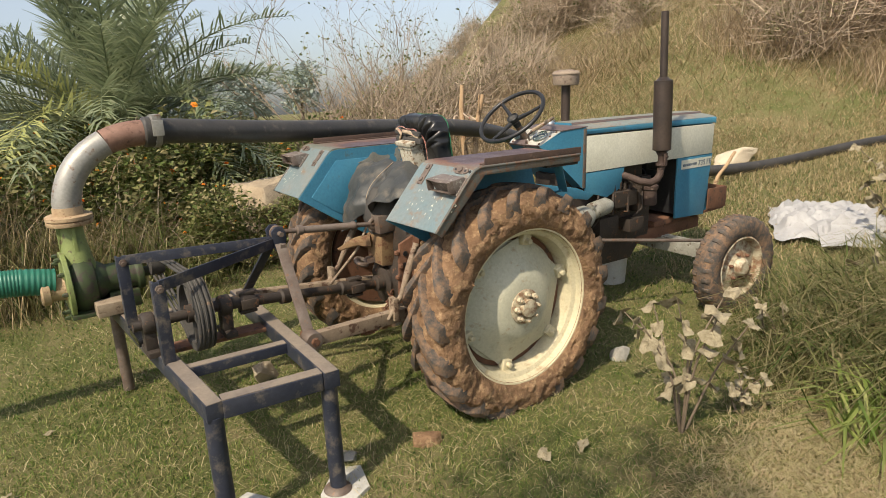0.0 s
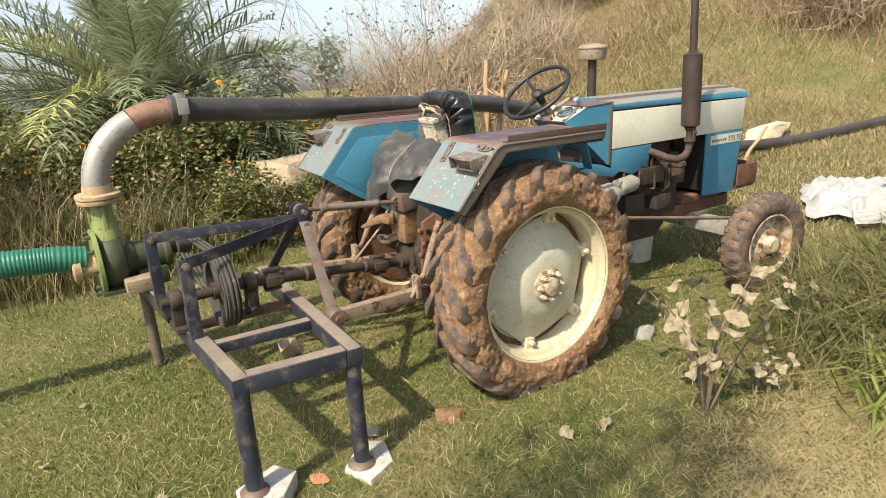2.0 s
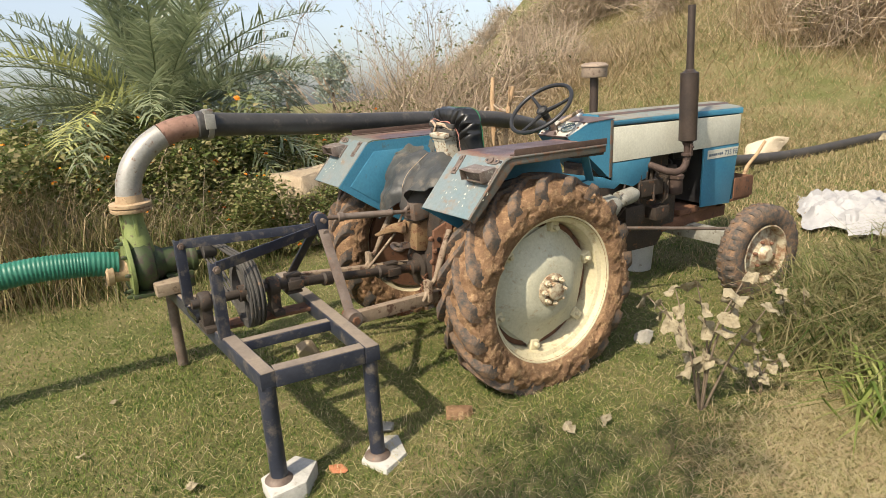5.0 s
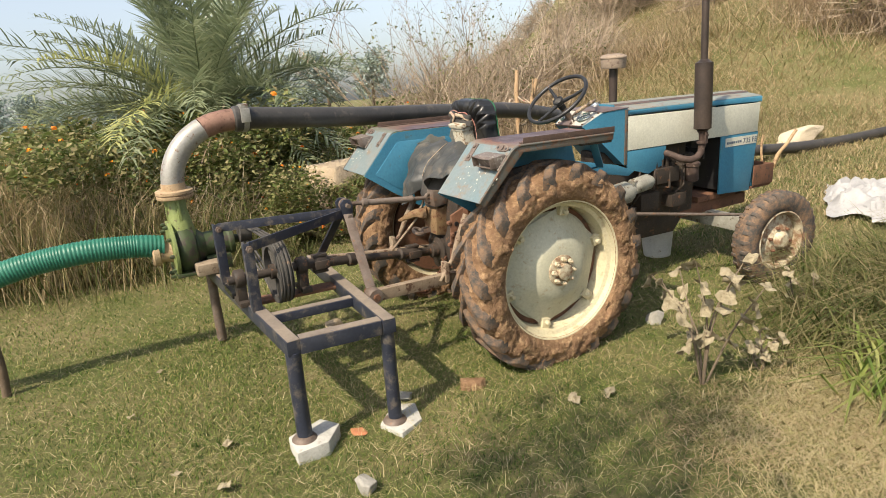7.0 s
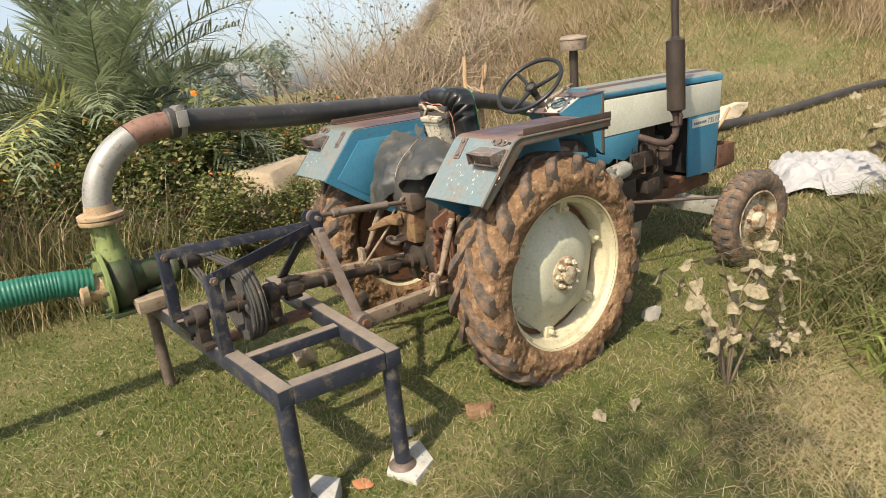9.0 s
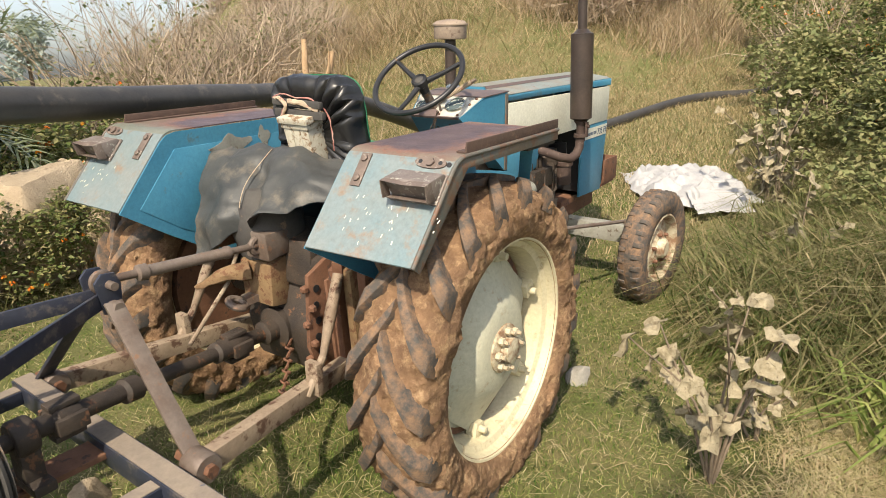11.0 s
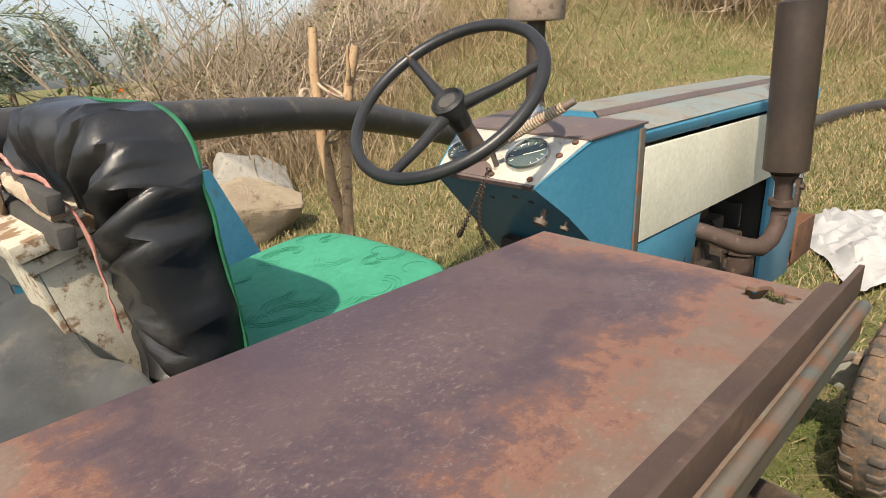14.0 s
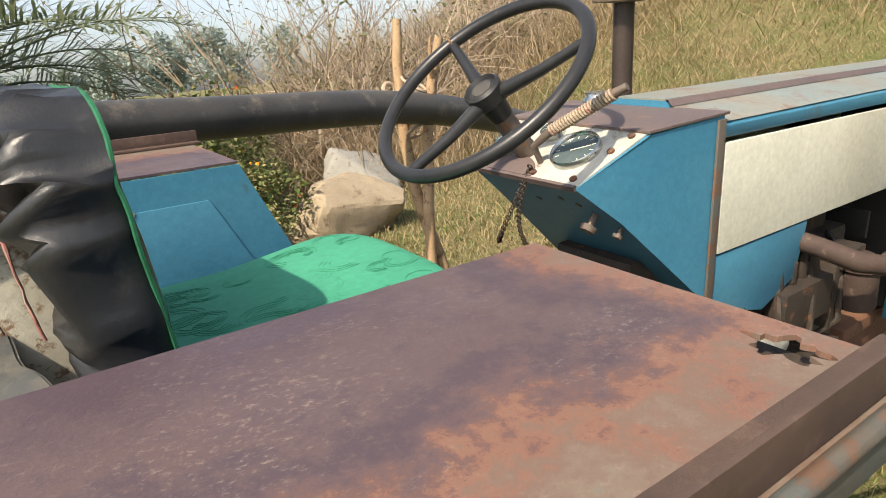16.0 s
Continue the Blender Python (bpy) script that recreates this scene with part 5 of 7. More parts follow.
def hitch():
    # ochre lift housing and drilled side plates behind the axle
    h = Shape().slab([(-0.32, 0.80), (-0.30, 0.99), (0.1, 1.02), (0.1, 0.80)], -0.16, 0.2).rough(0.008, 0.08, 3)
    part("lift_housing", h, M_CAST, tractor, "muddy hydraulic lift housing", bevel=0.02)
    pl = Shape()
    pl.slab([(-0.40, 0.72), (-0.40, 0.90), (-0.30, 0.92), (-0.30, 0.70)], -0.02, 0.16)
    part("hitch_block", pl.rough(0.008, 0.05, 5), M_OCHRE, tractor, "ochre cast hitch block", bevel=0.015)
    wing = Shape().tube(catmull([(-0.40, 0.10, 0.86), (-0.47, 0.17, 0.85), (-0.53, 0.24, 0.81), (-0.55, 0.27, 0.79)], 4), [0.04, 0.04, 0.038, 0.034, 0.03, 0.026, 0.022, 0.02, 0.018, 0.014, 0.012, 0.01, 0.008], 8).rough(0.01, 0.05, 2)
    part("hitch_arm", wing, M_OCHRE, tractor, "ochre cast arm")
    part("towing_eye", Shape().torus(0.036, 0.016, Matrix.Translation((-0.47, 0.12, 0.73)) @ pose(0, 0, 0, 20, 15, 0), 24, 8).bar((-0.44, 0.11, 0.735), (-0.34, 0.08, 0.75), 0.06, 0.03), M_STEEL, tractor, "grey towing eye")
    for k in range(3):
        part("bracket_plate", Shape().slab([(-0.33 + 0.02 * k, 0.47), (-0.36 + 0.02 * k, 0.93), (-0.30 + 0.02 * k, 0.95), (-0.24 + 0.02 * k, 0.47)], -0.34 - 0.055 * k, -0.30 - 0.055 * k).rough(0.004, 0.06, k), M_OCHRE if k == 1 else M_RUST, tractor, "clay-stained side bracket", bevel=0.006)
    for k in range(5):
        part("bolt", Shape().lathe([(0.017, 0), (0.017, 0.014), (0.009, 0.022), (0.001, 0.022)], 6, Matrix.Translation((-0.41 + 0.006 * (k % 2), -0.225 - 0.03 * (k % 2), 0.55 + 0.075 * k)) @ pose(0, 0, 0, 0, -90, 0)), M_RUST, tractor)
    side_pl = Shape().slab([(-0.36, 0.42), (-0.42, 0.60), (-0.40, 0.90), (-0.28, 0.95), (-0.2, 0.90), (-0.22, 0.45)], -0.235, -0.215)
    side_pl.slab([(-0.33, 0.48), (-0.36, 0.88), (-0.24, 0.90), (-0.24, 0.48)], -0.29, -0.275)
    part("drawbar_plate", side_pl, M_RUST, tractor, "rusty drilled drawbar plate", bevel=0.003)
    for i in range(6):
        hl = Shape().lathe([(0.016, 0), (0.016, 0.003), (0.001, 0.003)], 14, Matrix.Translation((-0.375 + 0.008 * (i % 2), -0.2375, 0.50 + 0.068 * i)) @ pose(0, 0, 0, 90, 0, 0))
        part("plate_hole", hl, M_BLACK, tractor, "dark hole in the drawbar plate")
    part("rear_casting", Shape().slab([(-0.32, 0.42), (-0.36, 0.62), (-0.30, 0.80), (0, 0.8), (0, 0.42)], -0.2, 0.2).rough(0.012, 0.09, 8), M_CAST, tractor, "greasy rear casting", bevel=0.03)
    # lower links
    for side in (-1, 1):
        a, b = (-1.085, side * 0.435, 0.565), (-0.10, side * 0.30, 0.50)
        part("lower_link", Shape().bar(a, b, 0.052, 0.07).rough(0.003, 0.09, side), M_LINK, tractor, "scraped steel lower link", bevel=0.004)
        part("link_eye", Shape().lathe([(0.045, 0), (0.05, 0.01), (0.05, 0.075), (0.045, 0.085), (0.02, 0.085), (0.001, 0.085)], 20, Matrix.Translation((a[0], a[1] - 0.042, a[2])) @ RY), M_STEEL, tractor, "worn steel link eye")
        part("link_pin", Shape().lathe([(0.022, -0.04), (0.022, 0.12), (0.012, 0.13), (0.001, 0.13)], 6, Matrix.Translation(Vector(a) + Vector((0, -0.02, 0))) @ RY), M_RUST, tractor)
        top = (-0.36, side * 0.355, 0.925)
        mid = (-0.50, side * 0.385, 0.65)
        rod = Shape().tube([top, (-0.43, side * 0.37, 0.79), mid], [0.02, 0.024, 0.014], 12).tube([mid, (-0.60, side * 0.39, 0.53)], 0.016, 8).box((-0.555, side * 0.388, 0.585), (0.03, 0.06, 0.13), pose(0, 0, 0))
        part("lift_rod", rod, M_LINK, tractor, "pale worn lift rod", bevel=0.002)
        part("lift_arm", Shape().bar((-0.36, side * 0.35, 0.935), (-0.15, side * 0.22, 0.98), 0.04, 0.07), M_RUST, tractor, "rusty lift arm", bevel=0.008)
    # top link with its turnbuckle
    p, q = Vector((-0.42, 0.02, 0.985)), Vector((-1.03, 0.046, 1.036))
    d = (q - p)
    tl = Shape().tube([p + d * t for t in (0.0, 0.20, 0.21, 0.24, 0.25, 0.74, 0.75, 0.80, 0.81, 1.0)], [0.014, 0.014, 0.025, 0.025, 0.021, 0.021, 0.028, 0.028, 0.014, 0.014], 14)
    tl.torus(0.028, 0.013, Matrix.Translation(q) @ RY, 20, 8).torus(0.028, 0.013, Matrix.Translation(p) @ RY, 20, 8)
    part("top_link", tl, M_STEEL, tractor, "worn steel top link")
    part("top_link_bracket", Shape().box((-0.36, 0.02, 0.985), (0.12, 0.12, 0.11)).rough(0.012, 0.05, 6), M_STEEL, tractor, "knotted steel bracket", bevel=0.01)
    part("pto_stub", Shape().lathe([(0.09, 0), (0.09, 0.03), (0.05, 0.04), (0.05, 0.09), (0.03, 0.1), (0.001, 0.1)], 20, Matrix.Translation((-0.34, 0.03, 0.60)) @ pose(0, 0, 0, 0, -90, 0)), M_CAST, tractor, "power take-off stub")
    ch = Shape()
    for i in range(26):
        t = i / 25
        pp = Vector((-0.80, -0.36, 0.52)).lerp(Vector((-0.36, -0.05, 0.55)), t) - Vector((0, 0, 0.12 * math.sin(math.pi * t)))
        ch.torus(0.017, 0.005, Matrix.Translation(pp) @ pose(0, 0, 0, 90 * (i % 2) + 25, 20, 35), 12, 6)
    part("check_chain", ch, M_RUST, tractor, "rusty check chain")
    st = Shape().tube([(-0.33, 0.20, 1.0), (-0.45, 0.19, 0.80), (-0.66, 0.20, 0.60)], 0.009, 8)
    part("stay_rod", st, M_LINK, tractor, "thin pale rod")


hitch()

# white box and rubber sheet behind the seat
box = thing("wooden_box", TR @ pose(-0.06, 0.0, 1.12, 0, -13, 0), "small white wooden box with flaking paint behind the seat", "box")
part("box_body", Shape().box((0, 0.0, 0.165), (0.085, 0.135, 0.33)), M_TIMBER_WHITE, box, bevel=0.004)
for bx in (-0.046, 0.0, 0.046):
    part("board", Shape().box((-0.0465, bx, 0.165), (0.008, 0.043, 0.325)), M_TIMBER_WHITE, box, bevel=0.002)
part("box_lid", Shape().box((-0.005, 0.0, 0.348), (0.115, 0.165, 0.026)).box((-0.005, 0.0, 0.322), (0.10, 0.15, 0.02)), M_TIMBER_WHITE, box, "moulded box lid", bevel=0.005)


def rubber_sheet():
    s = Shape()
    nu, nv = 44, 44
    q = []
    for i in range(nu + 1):
        u = i / nu
        top = Vector((-0.20, 0.47, 1.30)).lerp(Vector((-0.10, -0.43, 1.26)), u) + Vector((0, 0, 0.045 * math.sin(math.pi * u)))
        hem = [Vector(p) for p in ((-0.46, 0.34, 0.88), (-0.48, 0.16, 0.98), (-0.45, 0.0, 1.10), (-0.38, -0.20, 1.17), (-0.24, -0.43, 1.20))]
        k = min(int(u * 4), 3)
        low = hem[k].lerp(hem[k + 1], u * 4 - k)
        for j in range(nv + 1):
            v = j / nv
            knee = Vector((low.x + 0.05, (top.y + low.y) / 2, top.z - 0.05))
            p = top * (1 - v) ** 2 + knee * 2 * v * (1 - v) * 1.0 + low * v * v
            pinch = 0.045 * math.exp(-((u - 0.36 - 0.1 * v) ** 2) / 0.003) * math.sin(math.pi * v)
            fold = 0.018 * math.sin(9 * u + 5 * v) * v + 0.022 * math.sin(21 * u) * v * v * (1 - u)
            q.append((p.x + fold + pinch, p.y, p.z - 0.4 * pinch))
    s.add(q, [(i * (nv + 1) + j, (i + 1) * (nv + 1) + j, (i + 1) * (nv + 1) + j + 1, i * (nv + 1) + j + 1) for i in range(nu) for j in range(nv)])
    s.rough(0.034, 0.13, 4).rough(0.010, 0.05, 1)
    n = len(s.v)
    s.add([(x + 0.004, y, z - 0.003) for x, y, z in s.v], [tuple(reversed(f)) for f in s.f])
    sheet = thing("rubber_sheet", TR, "grey rubber sheet with dusty creases tied over the lift housing", "cover")
    part("sheet", s, M_SHEET, sheet, angle=80)
    path = [q[16 * (nv + 1) + j] for j in range(2, nv - 6, 3)]
    part("string", Shape().tube([(x - 0.006, y, z + 0.003) for x, y, z in path], 0.0022, 6), M_ROPE, sheet, "thin pale string")
    lump = Shape().lathe([(0.001, 0.9), (0.12, 0.9), (0.15, 1.0), (0.14, 1.12), (0.08, 1.19), (0.001, 1.20)], 20, Matrix.Translation((-0.28, 0.1, 0.0))).rough(0.02, 0.1, 2)
    part("padding", lump, M_RUBBER, sheet, "dark bundle under the sheet")


rubber_sheet()

# ---- pump stand, pump and pipes ----
stand = thing("pump_stand", TR @ pose(-1.5, -0.2, 0), "dark blue welded steel stand carrying the pump drive behind the tractor", "stand")
SO = Vector((-1.5, -0.2, 0))


def sp(x, y, z):
    return Vector((x, y, z)) - SO


def pump_stand():
    def rail(name, a, b, w=0.075, h=0.08):
        r = part(name, Shape().bar(sp(*a), sp(*b), w, h), M_INDIGO, stand, bevel=0.004)
        up = Vector((0, 0, h / 2 + 0.002))
        part("dusty_face", Shape().bar(sp(*a) + up, sp(*b) + up, w - 0.012, 0.003), M_INDIGO_DUST, r, "dusty worn upper face")

    z = 0.565
    rail("rail", (-1.712, -0.865, z), (-1.80, 0.90, z))
    rail("rail", (-1.208, -0.915, z), (-1.155, 0.50, z))
    rail("crossbar", (-1.676, -0.832, z), (-1.246, -0.872, z))
    rail("crossbar", (-1.697, -0.40, z), (-1.224, -0.43, z), 0.06, 0.05)
    rail("crossbar", (-1.742, 0.45, z), (-1.195, 0.45, z), 0.06, 0.05)
    part("bearing_plate", Shape().bar(sp(-1.762, -0.06, 0.565), sp(-1.193, -0.10, 0.565), 0.11, 0.02), M_RUST, stand, "rusty bearing plate", bevel=0.002)
    for y, zt, px in ((-0.34, 1.005, -1.752), (0.28, 0.995, -1.79)):
        part("post", Shape().box(sp(px, y, (zt + 0.60) / 2), (0.055, 0.012, zt - 0.60)).box(sp(px - 0.022, y + 0.022, (zt + 0.60) / 2), (0.012, 0.045, zt - 0.60)), M_INDIGO, stand, bevel=0.002)
        part("brace", Shape().bar(sp(px, y - 0.008, zt - 0.02), sp(-1.05, 0.02 if y < 0 else 0.065, 0.985), 0.012, 0.055), M_INDIGO, stand, bevel=0.002)
        part("bolt", Shape().lathe([(0.02, 0), (0.02, 0.015), (0.011, 0.016), (0.010, 0.03), (0.001, 0.03)], 6, Matrix.Translation(sp(px, y - 0.014, zt - 0.03)) @ pose(0, 0, 0, 90, 0, 0)), M_STEEL, stand)
    for y in (0.0, 0.085):
        part("hitch_plate", Shape().slab([(-1.06 - SO.x, 0.94), (-1.075 - SO.x, 1.05), (-1.05 - SO.x, 1.075), (-1.005 - SO.x, 1.07), (-0.99 - SO.x, 1.03), (-1.0 - SO.x, 0.93)], y - SO.y, y - SO.y + 0.012), M_INDIGO, stand, bevel=0.003)
    part("hitch_pin", Shape().lathe([(0.014, -0.03), (0.014, 0.13), (0.001, 0.13)], 12, Matrix.Translation(sp(-1.03, -0.005, 1.036)) @ RY).lathe([(0.018, -0.035), (0.018, 0.13), (0.001, 0.13)], 6, Matrix.Translation(sp(-1.03, -0.005, 0.965)) @ RY), M_STEEL, stand, "worn hitch pins")
    part("stay", Shape().bar(sp(-1.035, -0.012, 0.98), sp(-1.085, -0.40, 0.60), 0.012, 0.058, up=(1, 0, 0)), M_STEEL, stand, "worn flat steel stay", bevel=0.002)
    part("stay", Shape().bar(sp(-1.035, 0.095, 0.98), sp(-1.11, 0.44, 0.60), 0.012, 0.058, up=(1, 0, 0)), M_INDIGO, stand, bevel=0.002)
    for x, y, r, low in ((-1.715, -0.83, 0.040, 0.03), (-1.21, -0.875, 0.038, -0.02), (-1.80, 0.82, 0.033, 0.0)):
        leg = part("leg", Shape().tube([sp(x, y, 0.535), sp(x, y, 0.3), sp(x + 0.004, y, low + 0.012)], [r, r, r * 1.02], 18), M_INDIGO if y < 0 else M_STEEL, stand)
        if y < 0:
            part("foot", Shape().lathe([(0.062, 0), (0.068, 0.004), (0.056, 0.018), (r, 0.028)], 18, Matrix.Translation(sp(x, y, low - 0.002))), M_STEEL, leg, "worn flared foot")
    # drive: pulley, shaft, cardan
    px, py, pz = -1.56, -0.15, 0.755
    ax = Matrix.Translation(sp(px, py, pz)) @ RX
    prof = [(0.15, -0.04), (0.19, -0.04), (0.192, -0.034), (0.178, -0.022), (0.192, -0.01), (0.192, -0.004), (0.178, 0.008), (0.192, 0.02), (0.192, 0.026), (0.178, 0.034), (0.19, 0.04), (0.15, 0.04)]
    pul = part("pulley", Shape().lathe(prof, 56, ax, closed=True), M_RUBBER, stand, "dark three-groove belt pulley")
    for k in range(5):
        a = 2 * math.pi * k / 5
        part("spoke", Shape().bar((0.03 * math.cos(a), 0.03 * math.sin(a), 0), (0.155 * math.cos(a), 0.155 * math.sin(a), 0), 0.03, 0.045), M_RUBBER, pul, bevel=0.004, at=ax)
    part("pulley_hub", Shape().lathe([(0.045, -0.05), (0.045, 0.05), (0.03, 0.05), (0.03, -0.05)], 24, ax, closed=True), M_CAST, pul)
    part("drive_shaft", Shape().tube([sp(-1.86, py - 0.01, pz), sp(-1.38, py + 0.005, pz)], 0.025, 16), M_CAST, stand, "greasy drive shaft")
    for x in (-1.79, -1.42):
        part("bearing", Shape().lathe([(0.05, -0.03), (0.055, -0.02), (0.055, 0.02), (0.05, 0.03)], 20, Matrix.Translation(sp(x, py, pz)) @ RX).box(sp(x, py, pz - 0.085), (0.055, 0.07, 0.10)).box(sp(x, py, pz - 0.14), (0.06, 0.16, 0.03)), M_CAST, stand, "greasy bearing block", bevel=0.004)
    a, b = sp(-1.39, py + 0.005, pz), sp(-0.44, 0.03, 0.60)
    d = b - a
    card = Shape().tube([a + d * t for t in (0.0, 0.05, 0.06, 0.13, 0.14, 0.30, 0.31, 0.36, 0.37, 0.72, 0.73, 0.80, 0.81, 0.88, 0.9, 1.0)], [0.030, 0.030, 0.046, 0.046, 0.029, 0.029, 0.042, 0.042, 0.027, 0.025, 0.040, 0.040, 0.043, 0.043, 0.030, 0.030], 14)
    part("cardan_shaft", card.rough(0.003, 0.05, 1), M_CAST, stand, "greasy cardan shaft with joints")
    for t in (0.10, 0.84):
        yo = Shape()
        c = a + d * t
        for s in (-1, 1):
            yo.box(tuple(c + Vector((0, 0, s * 0.05))), (0.09, 0.05, 0.018)).box(tuple(c + Vector((0, s * 0.05, 0))), (0.09, 0.018, 0.05))
        part("universal_joint", yo, M_CAST, stand, bevel=0.005)
    gr = Shape().box(sp(-1.80, 0.05, 0.622), (0.06, 0.22, 0.03)).rough(0.02, 0.04, 3)
    part("grease", gr, weathered("black_grease", (0.008, 0.008, 0.009), (0.014, 0.014, 0.015), None, rough=0.15, bump=0.8, fine=40), stand, "shiny black grease", bevel=0.005)
    # belts to the pump
    bx, by, bz, br = px, 0.66, 0.83, 0.06
    for k in (-0.022, 0.0, 0.022):
        pts = []
        base = math.atan2(bz - pz, by - py)
        dist = math.hypot(bz - pz, by - py)
        off = math.acos((0.187 - br) / dist)
        for i in range(25):
            t = base + off + (2 * math.pi - 2 * off) * i / 24
            pts.append(sp(px + k, py + 0.187 * math.cos(t), pz + 0.187 * math.sin(t)))
        for i in range(13):
            t = base - off + 2 * off * i / 12
            pts.append(sp(bx + k, by + br * math.cos(t), bz + br * math.sin(t)))
        pts.append(pts[0])
        part("belt", Shape().tube(pts, 0.0085, 6, cap=False), M_RUBBER, stand, "worn black drive belt")


pump_stand()

pump = thing("water_pump", TR @ pose(-1.95, 0.73, 0.62), "green cast centrifugal water pump with oily bearing housing", "pump")
part("volute", Shape().lathe([(0.06, -0.085), (0.14, -0.07), (0.172, -0.03), (0.175, 0.02), (0.15, 0.06), (0.09, 0.08), (0.05, 0.085)], 36, Matrix.Translation((0, 0, 0.15)) @ RX), M_PUMP_DARK, pump)
fl = part("pump_cover", Shape().lathe([(0.195, -0.012), (0.2, -0.008), (0.2, 0.012), (0.195, 0.016), (0.05, 0.016), (0.05, -0.012)], 40, Matrix.Translation((-0.075, 0, 0.15)) @ RX, closed=True), M_PUMP, pump, "bright green cover flange")
for k in range(10):
    part("bolt", Shape().lathe([(0.013, 0), (0.013, 0.016), (0.007, 0.03), (0.001, 0.03)], 6, Matrix.Translation((-0.09, 0.178 * math.cos(k * 0.628), 0.15 + 0.178 * math.sin(k * 0.628))) @ pose(0, 0, 0, 0, -90, 0)), M_PUMP_DARK, fl)
part("outlet_neck", Shape().tube([(0, -0.02, 0.20), (0, -0.01, 0.33), (0, 0, 0.42), (0, 0, 0.52)], [0.10, 0.075, 0.06, 0.06], 24).box((0, 0.062, 0.38), (0.02, 0.03, 0.24)).box((-0.06, 0, 0.38), (0.03, 0.02, 0.24)).box((0, -0.065, 0.38), (0.02, 0.03, 0.24)), M_PUMP, pump, bevel=0.003)
part("outlet_flange", Shape().lathe([(0.115, 0.50), (0.118, 0.505), (0.118, 0.522), (0.105, 0.526), (0.105, 0.53), (0.12, 0.532), (0.12, 0.55), (0.112, 0.554), (0.08, 0.556), (0.075, 0.60), (0.072, 0.60)], 36), M_FLANGE, pump, "tan bolted outlet flange")
part("bearing_housing", Shape().lathe([(0.12, 0.06), (0.11, 0.10), (0.085, 0.13), (0.085, 0.28), (0.095, 0.29), (0.095, 0.32), (0.03, 0.33), (0.03, 0.42), (0.001, 0.42)], 28, Matrix.Translation((0, 0, 0.15)) @ RX).box((0.2, 0, 0.03), (0.16, 0.2, 0.10)), M_PUMP_DARK, pump, "oily dark green bearing housing", bevel=0.004)
part("pump_pulley", Shape().lathe([(0.07, 0.355), (0.07, 0.43), (0.02, 0.43), (0.02, 0.355)], 28, Matrix.Translation((0, -0.07, 0.21)) @ RX, closed=True), M_RUBBER, pump, "small belt pulley")
part("inlet", Shape().lathe([(0.09, 0.07), (0.075, 0.10), (0.07, 0.16), (0.088, 0.165), (0.088, 0.20), (0.08, 0.21)], 28, Matrix.Translation((0, 0, 0.15)) @ pose(0, 0, 0, 0, -90, 0)), M_FLANGE, pump, "pale tape-bound inlet")
part("foot_plate", Shape().box((0.02, 0.0, 0.005), (0.22, 0.34, 0.025)), M_PUMP_DARK, pump, bevel=0.003)
for y in (0.50, 0.83):
    b = solo("timber_block", Shape().box((0, 0, 0.04), (0.17, 0.11, 0.08)).rough(0.004, 0.08, y), M_WOOD, TR @ pose(-1.84, y + 0.05, 0.613 - 0.075 * (y > 2), 0, 0, 4 * y), "rough grey timber block under the pump", "timber block", "blocks under the pump", bevel=0.008)
for k, (x, y, low) in enumerate(((-1.715, -0.83, -0.047), (-1.21, -0.875, -0.098))):
    solo("concrete_block", Shape().slab([(-0.12, -0.09), (0.05, -0.125), (0.19, -0.015), (0.14, 0.105), (-0.08, 0.075)], -0.05, 0.078, "z").rough(0.008, 0.08, 2 + k), M_CONCRETE, TR @ pose(x + 0.02, y, low, 0, 0, 12 + 25 * k), "broken pale concrete block under a stand leg", "concrete block", "blocks under the stand legs", bevel=0.006)

# steel elbow and black delivery pipe
elbow = thing("steel_elbow", TR @ pose(-1.95, 0.73, 1.20), "grey steel pipe elbow with a rusty end on the pump", "pipe elbow")
JOINT = Vector((-1.50, 0.742, 1.59))
arc = [(0.43 * (1 - math.cos(t)), 0.012 * t, 0.39 * math.sin(t) - 0.005) for t in (math.pi / 2 * i / 14 for i in range(15))]
part("elbow_bend", Shape().tube([(0, 0, -0.06)] + arc[:11], 0.073, 28), M_GALV, elbow, "grey steel bend")
part("elbow_end", Shape().tube(arc[10:] + [(0.46, 0.02, 0.386)], [0.073] * 5 + [0.073], 28), M_GALV_RUST, elbow, "rusty end of the bend")
part("weld_ring", Shape().torus(0.074, 0.007, Matrix.Translation((0.0, 0, -0.045)), 32, 8), M_CONCRETE, elbow, "pale weld ring")
part("clamp_collar", Shape().tube([(0.45, 0.02, 0.386), (0.46, 0.02, 0.386), (0.461, 0.02, 0.386), (0.55, 0.03, 0.386)], [0.074, 0.086, 0.088, 0.086], 28), M_PIPE, elbow, "black collar")
cl = Shape().tube([(0.50, 0.026, 0.386), (0.535, 0.03, 0.386)], 0.094, 28).box((0.52, -0.03, 0.47), (0.05, 0.07, 0.03)).box((0.52, -0.075, 0.41), (0.06, 0.02, 0.09))
part("pipe_clamp", cl, M_GALV, elbow, "bolted metal clamp", bevel=0.002)


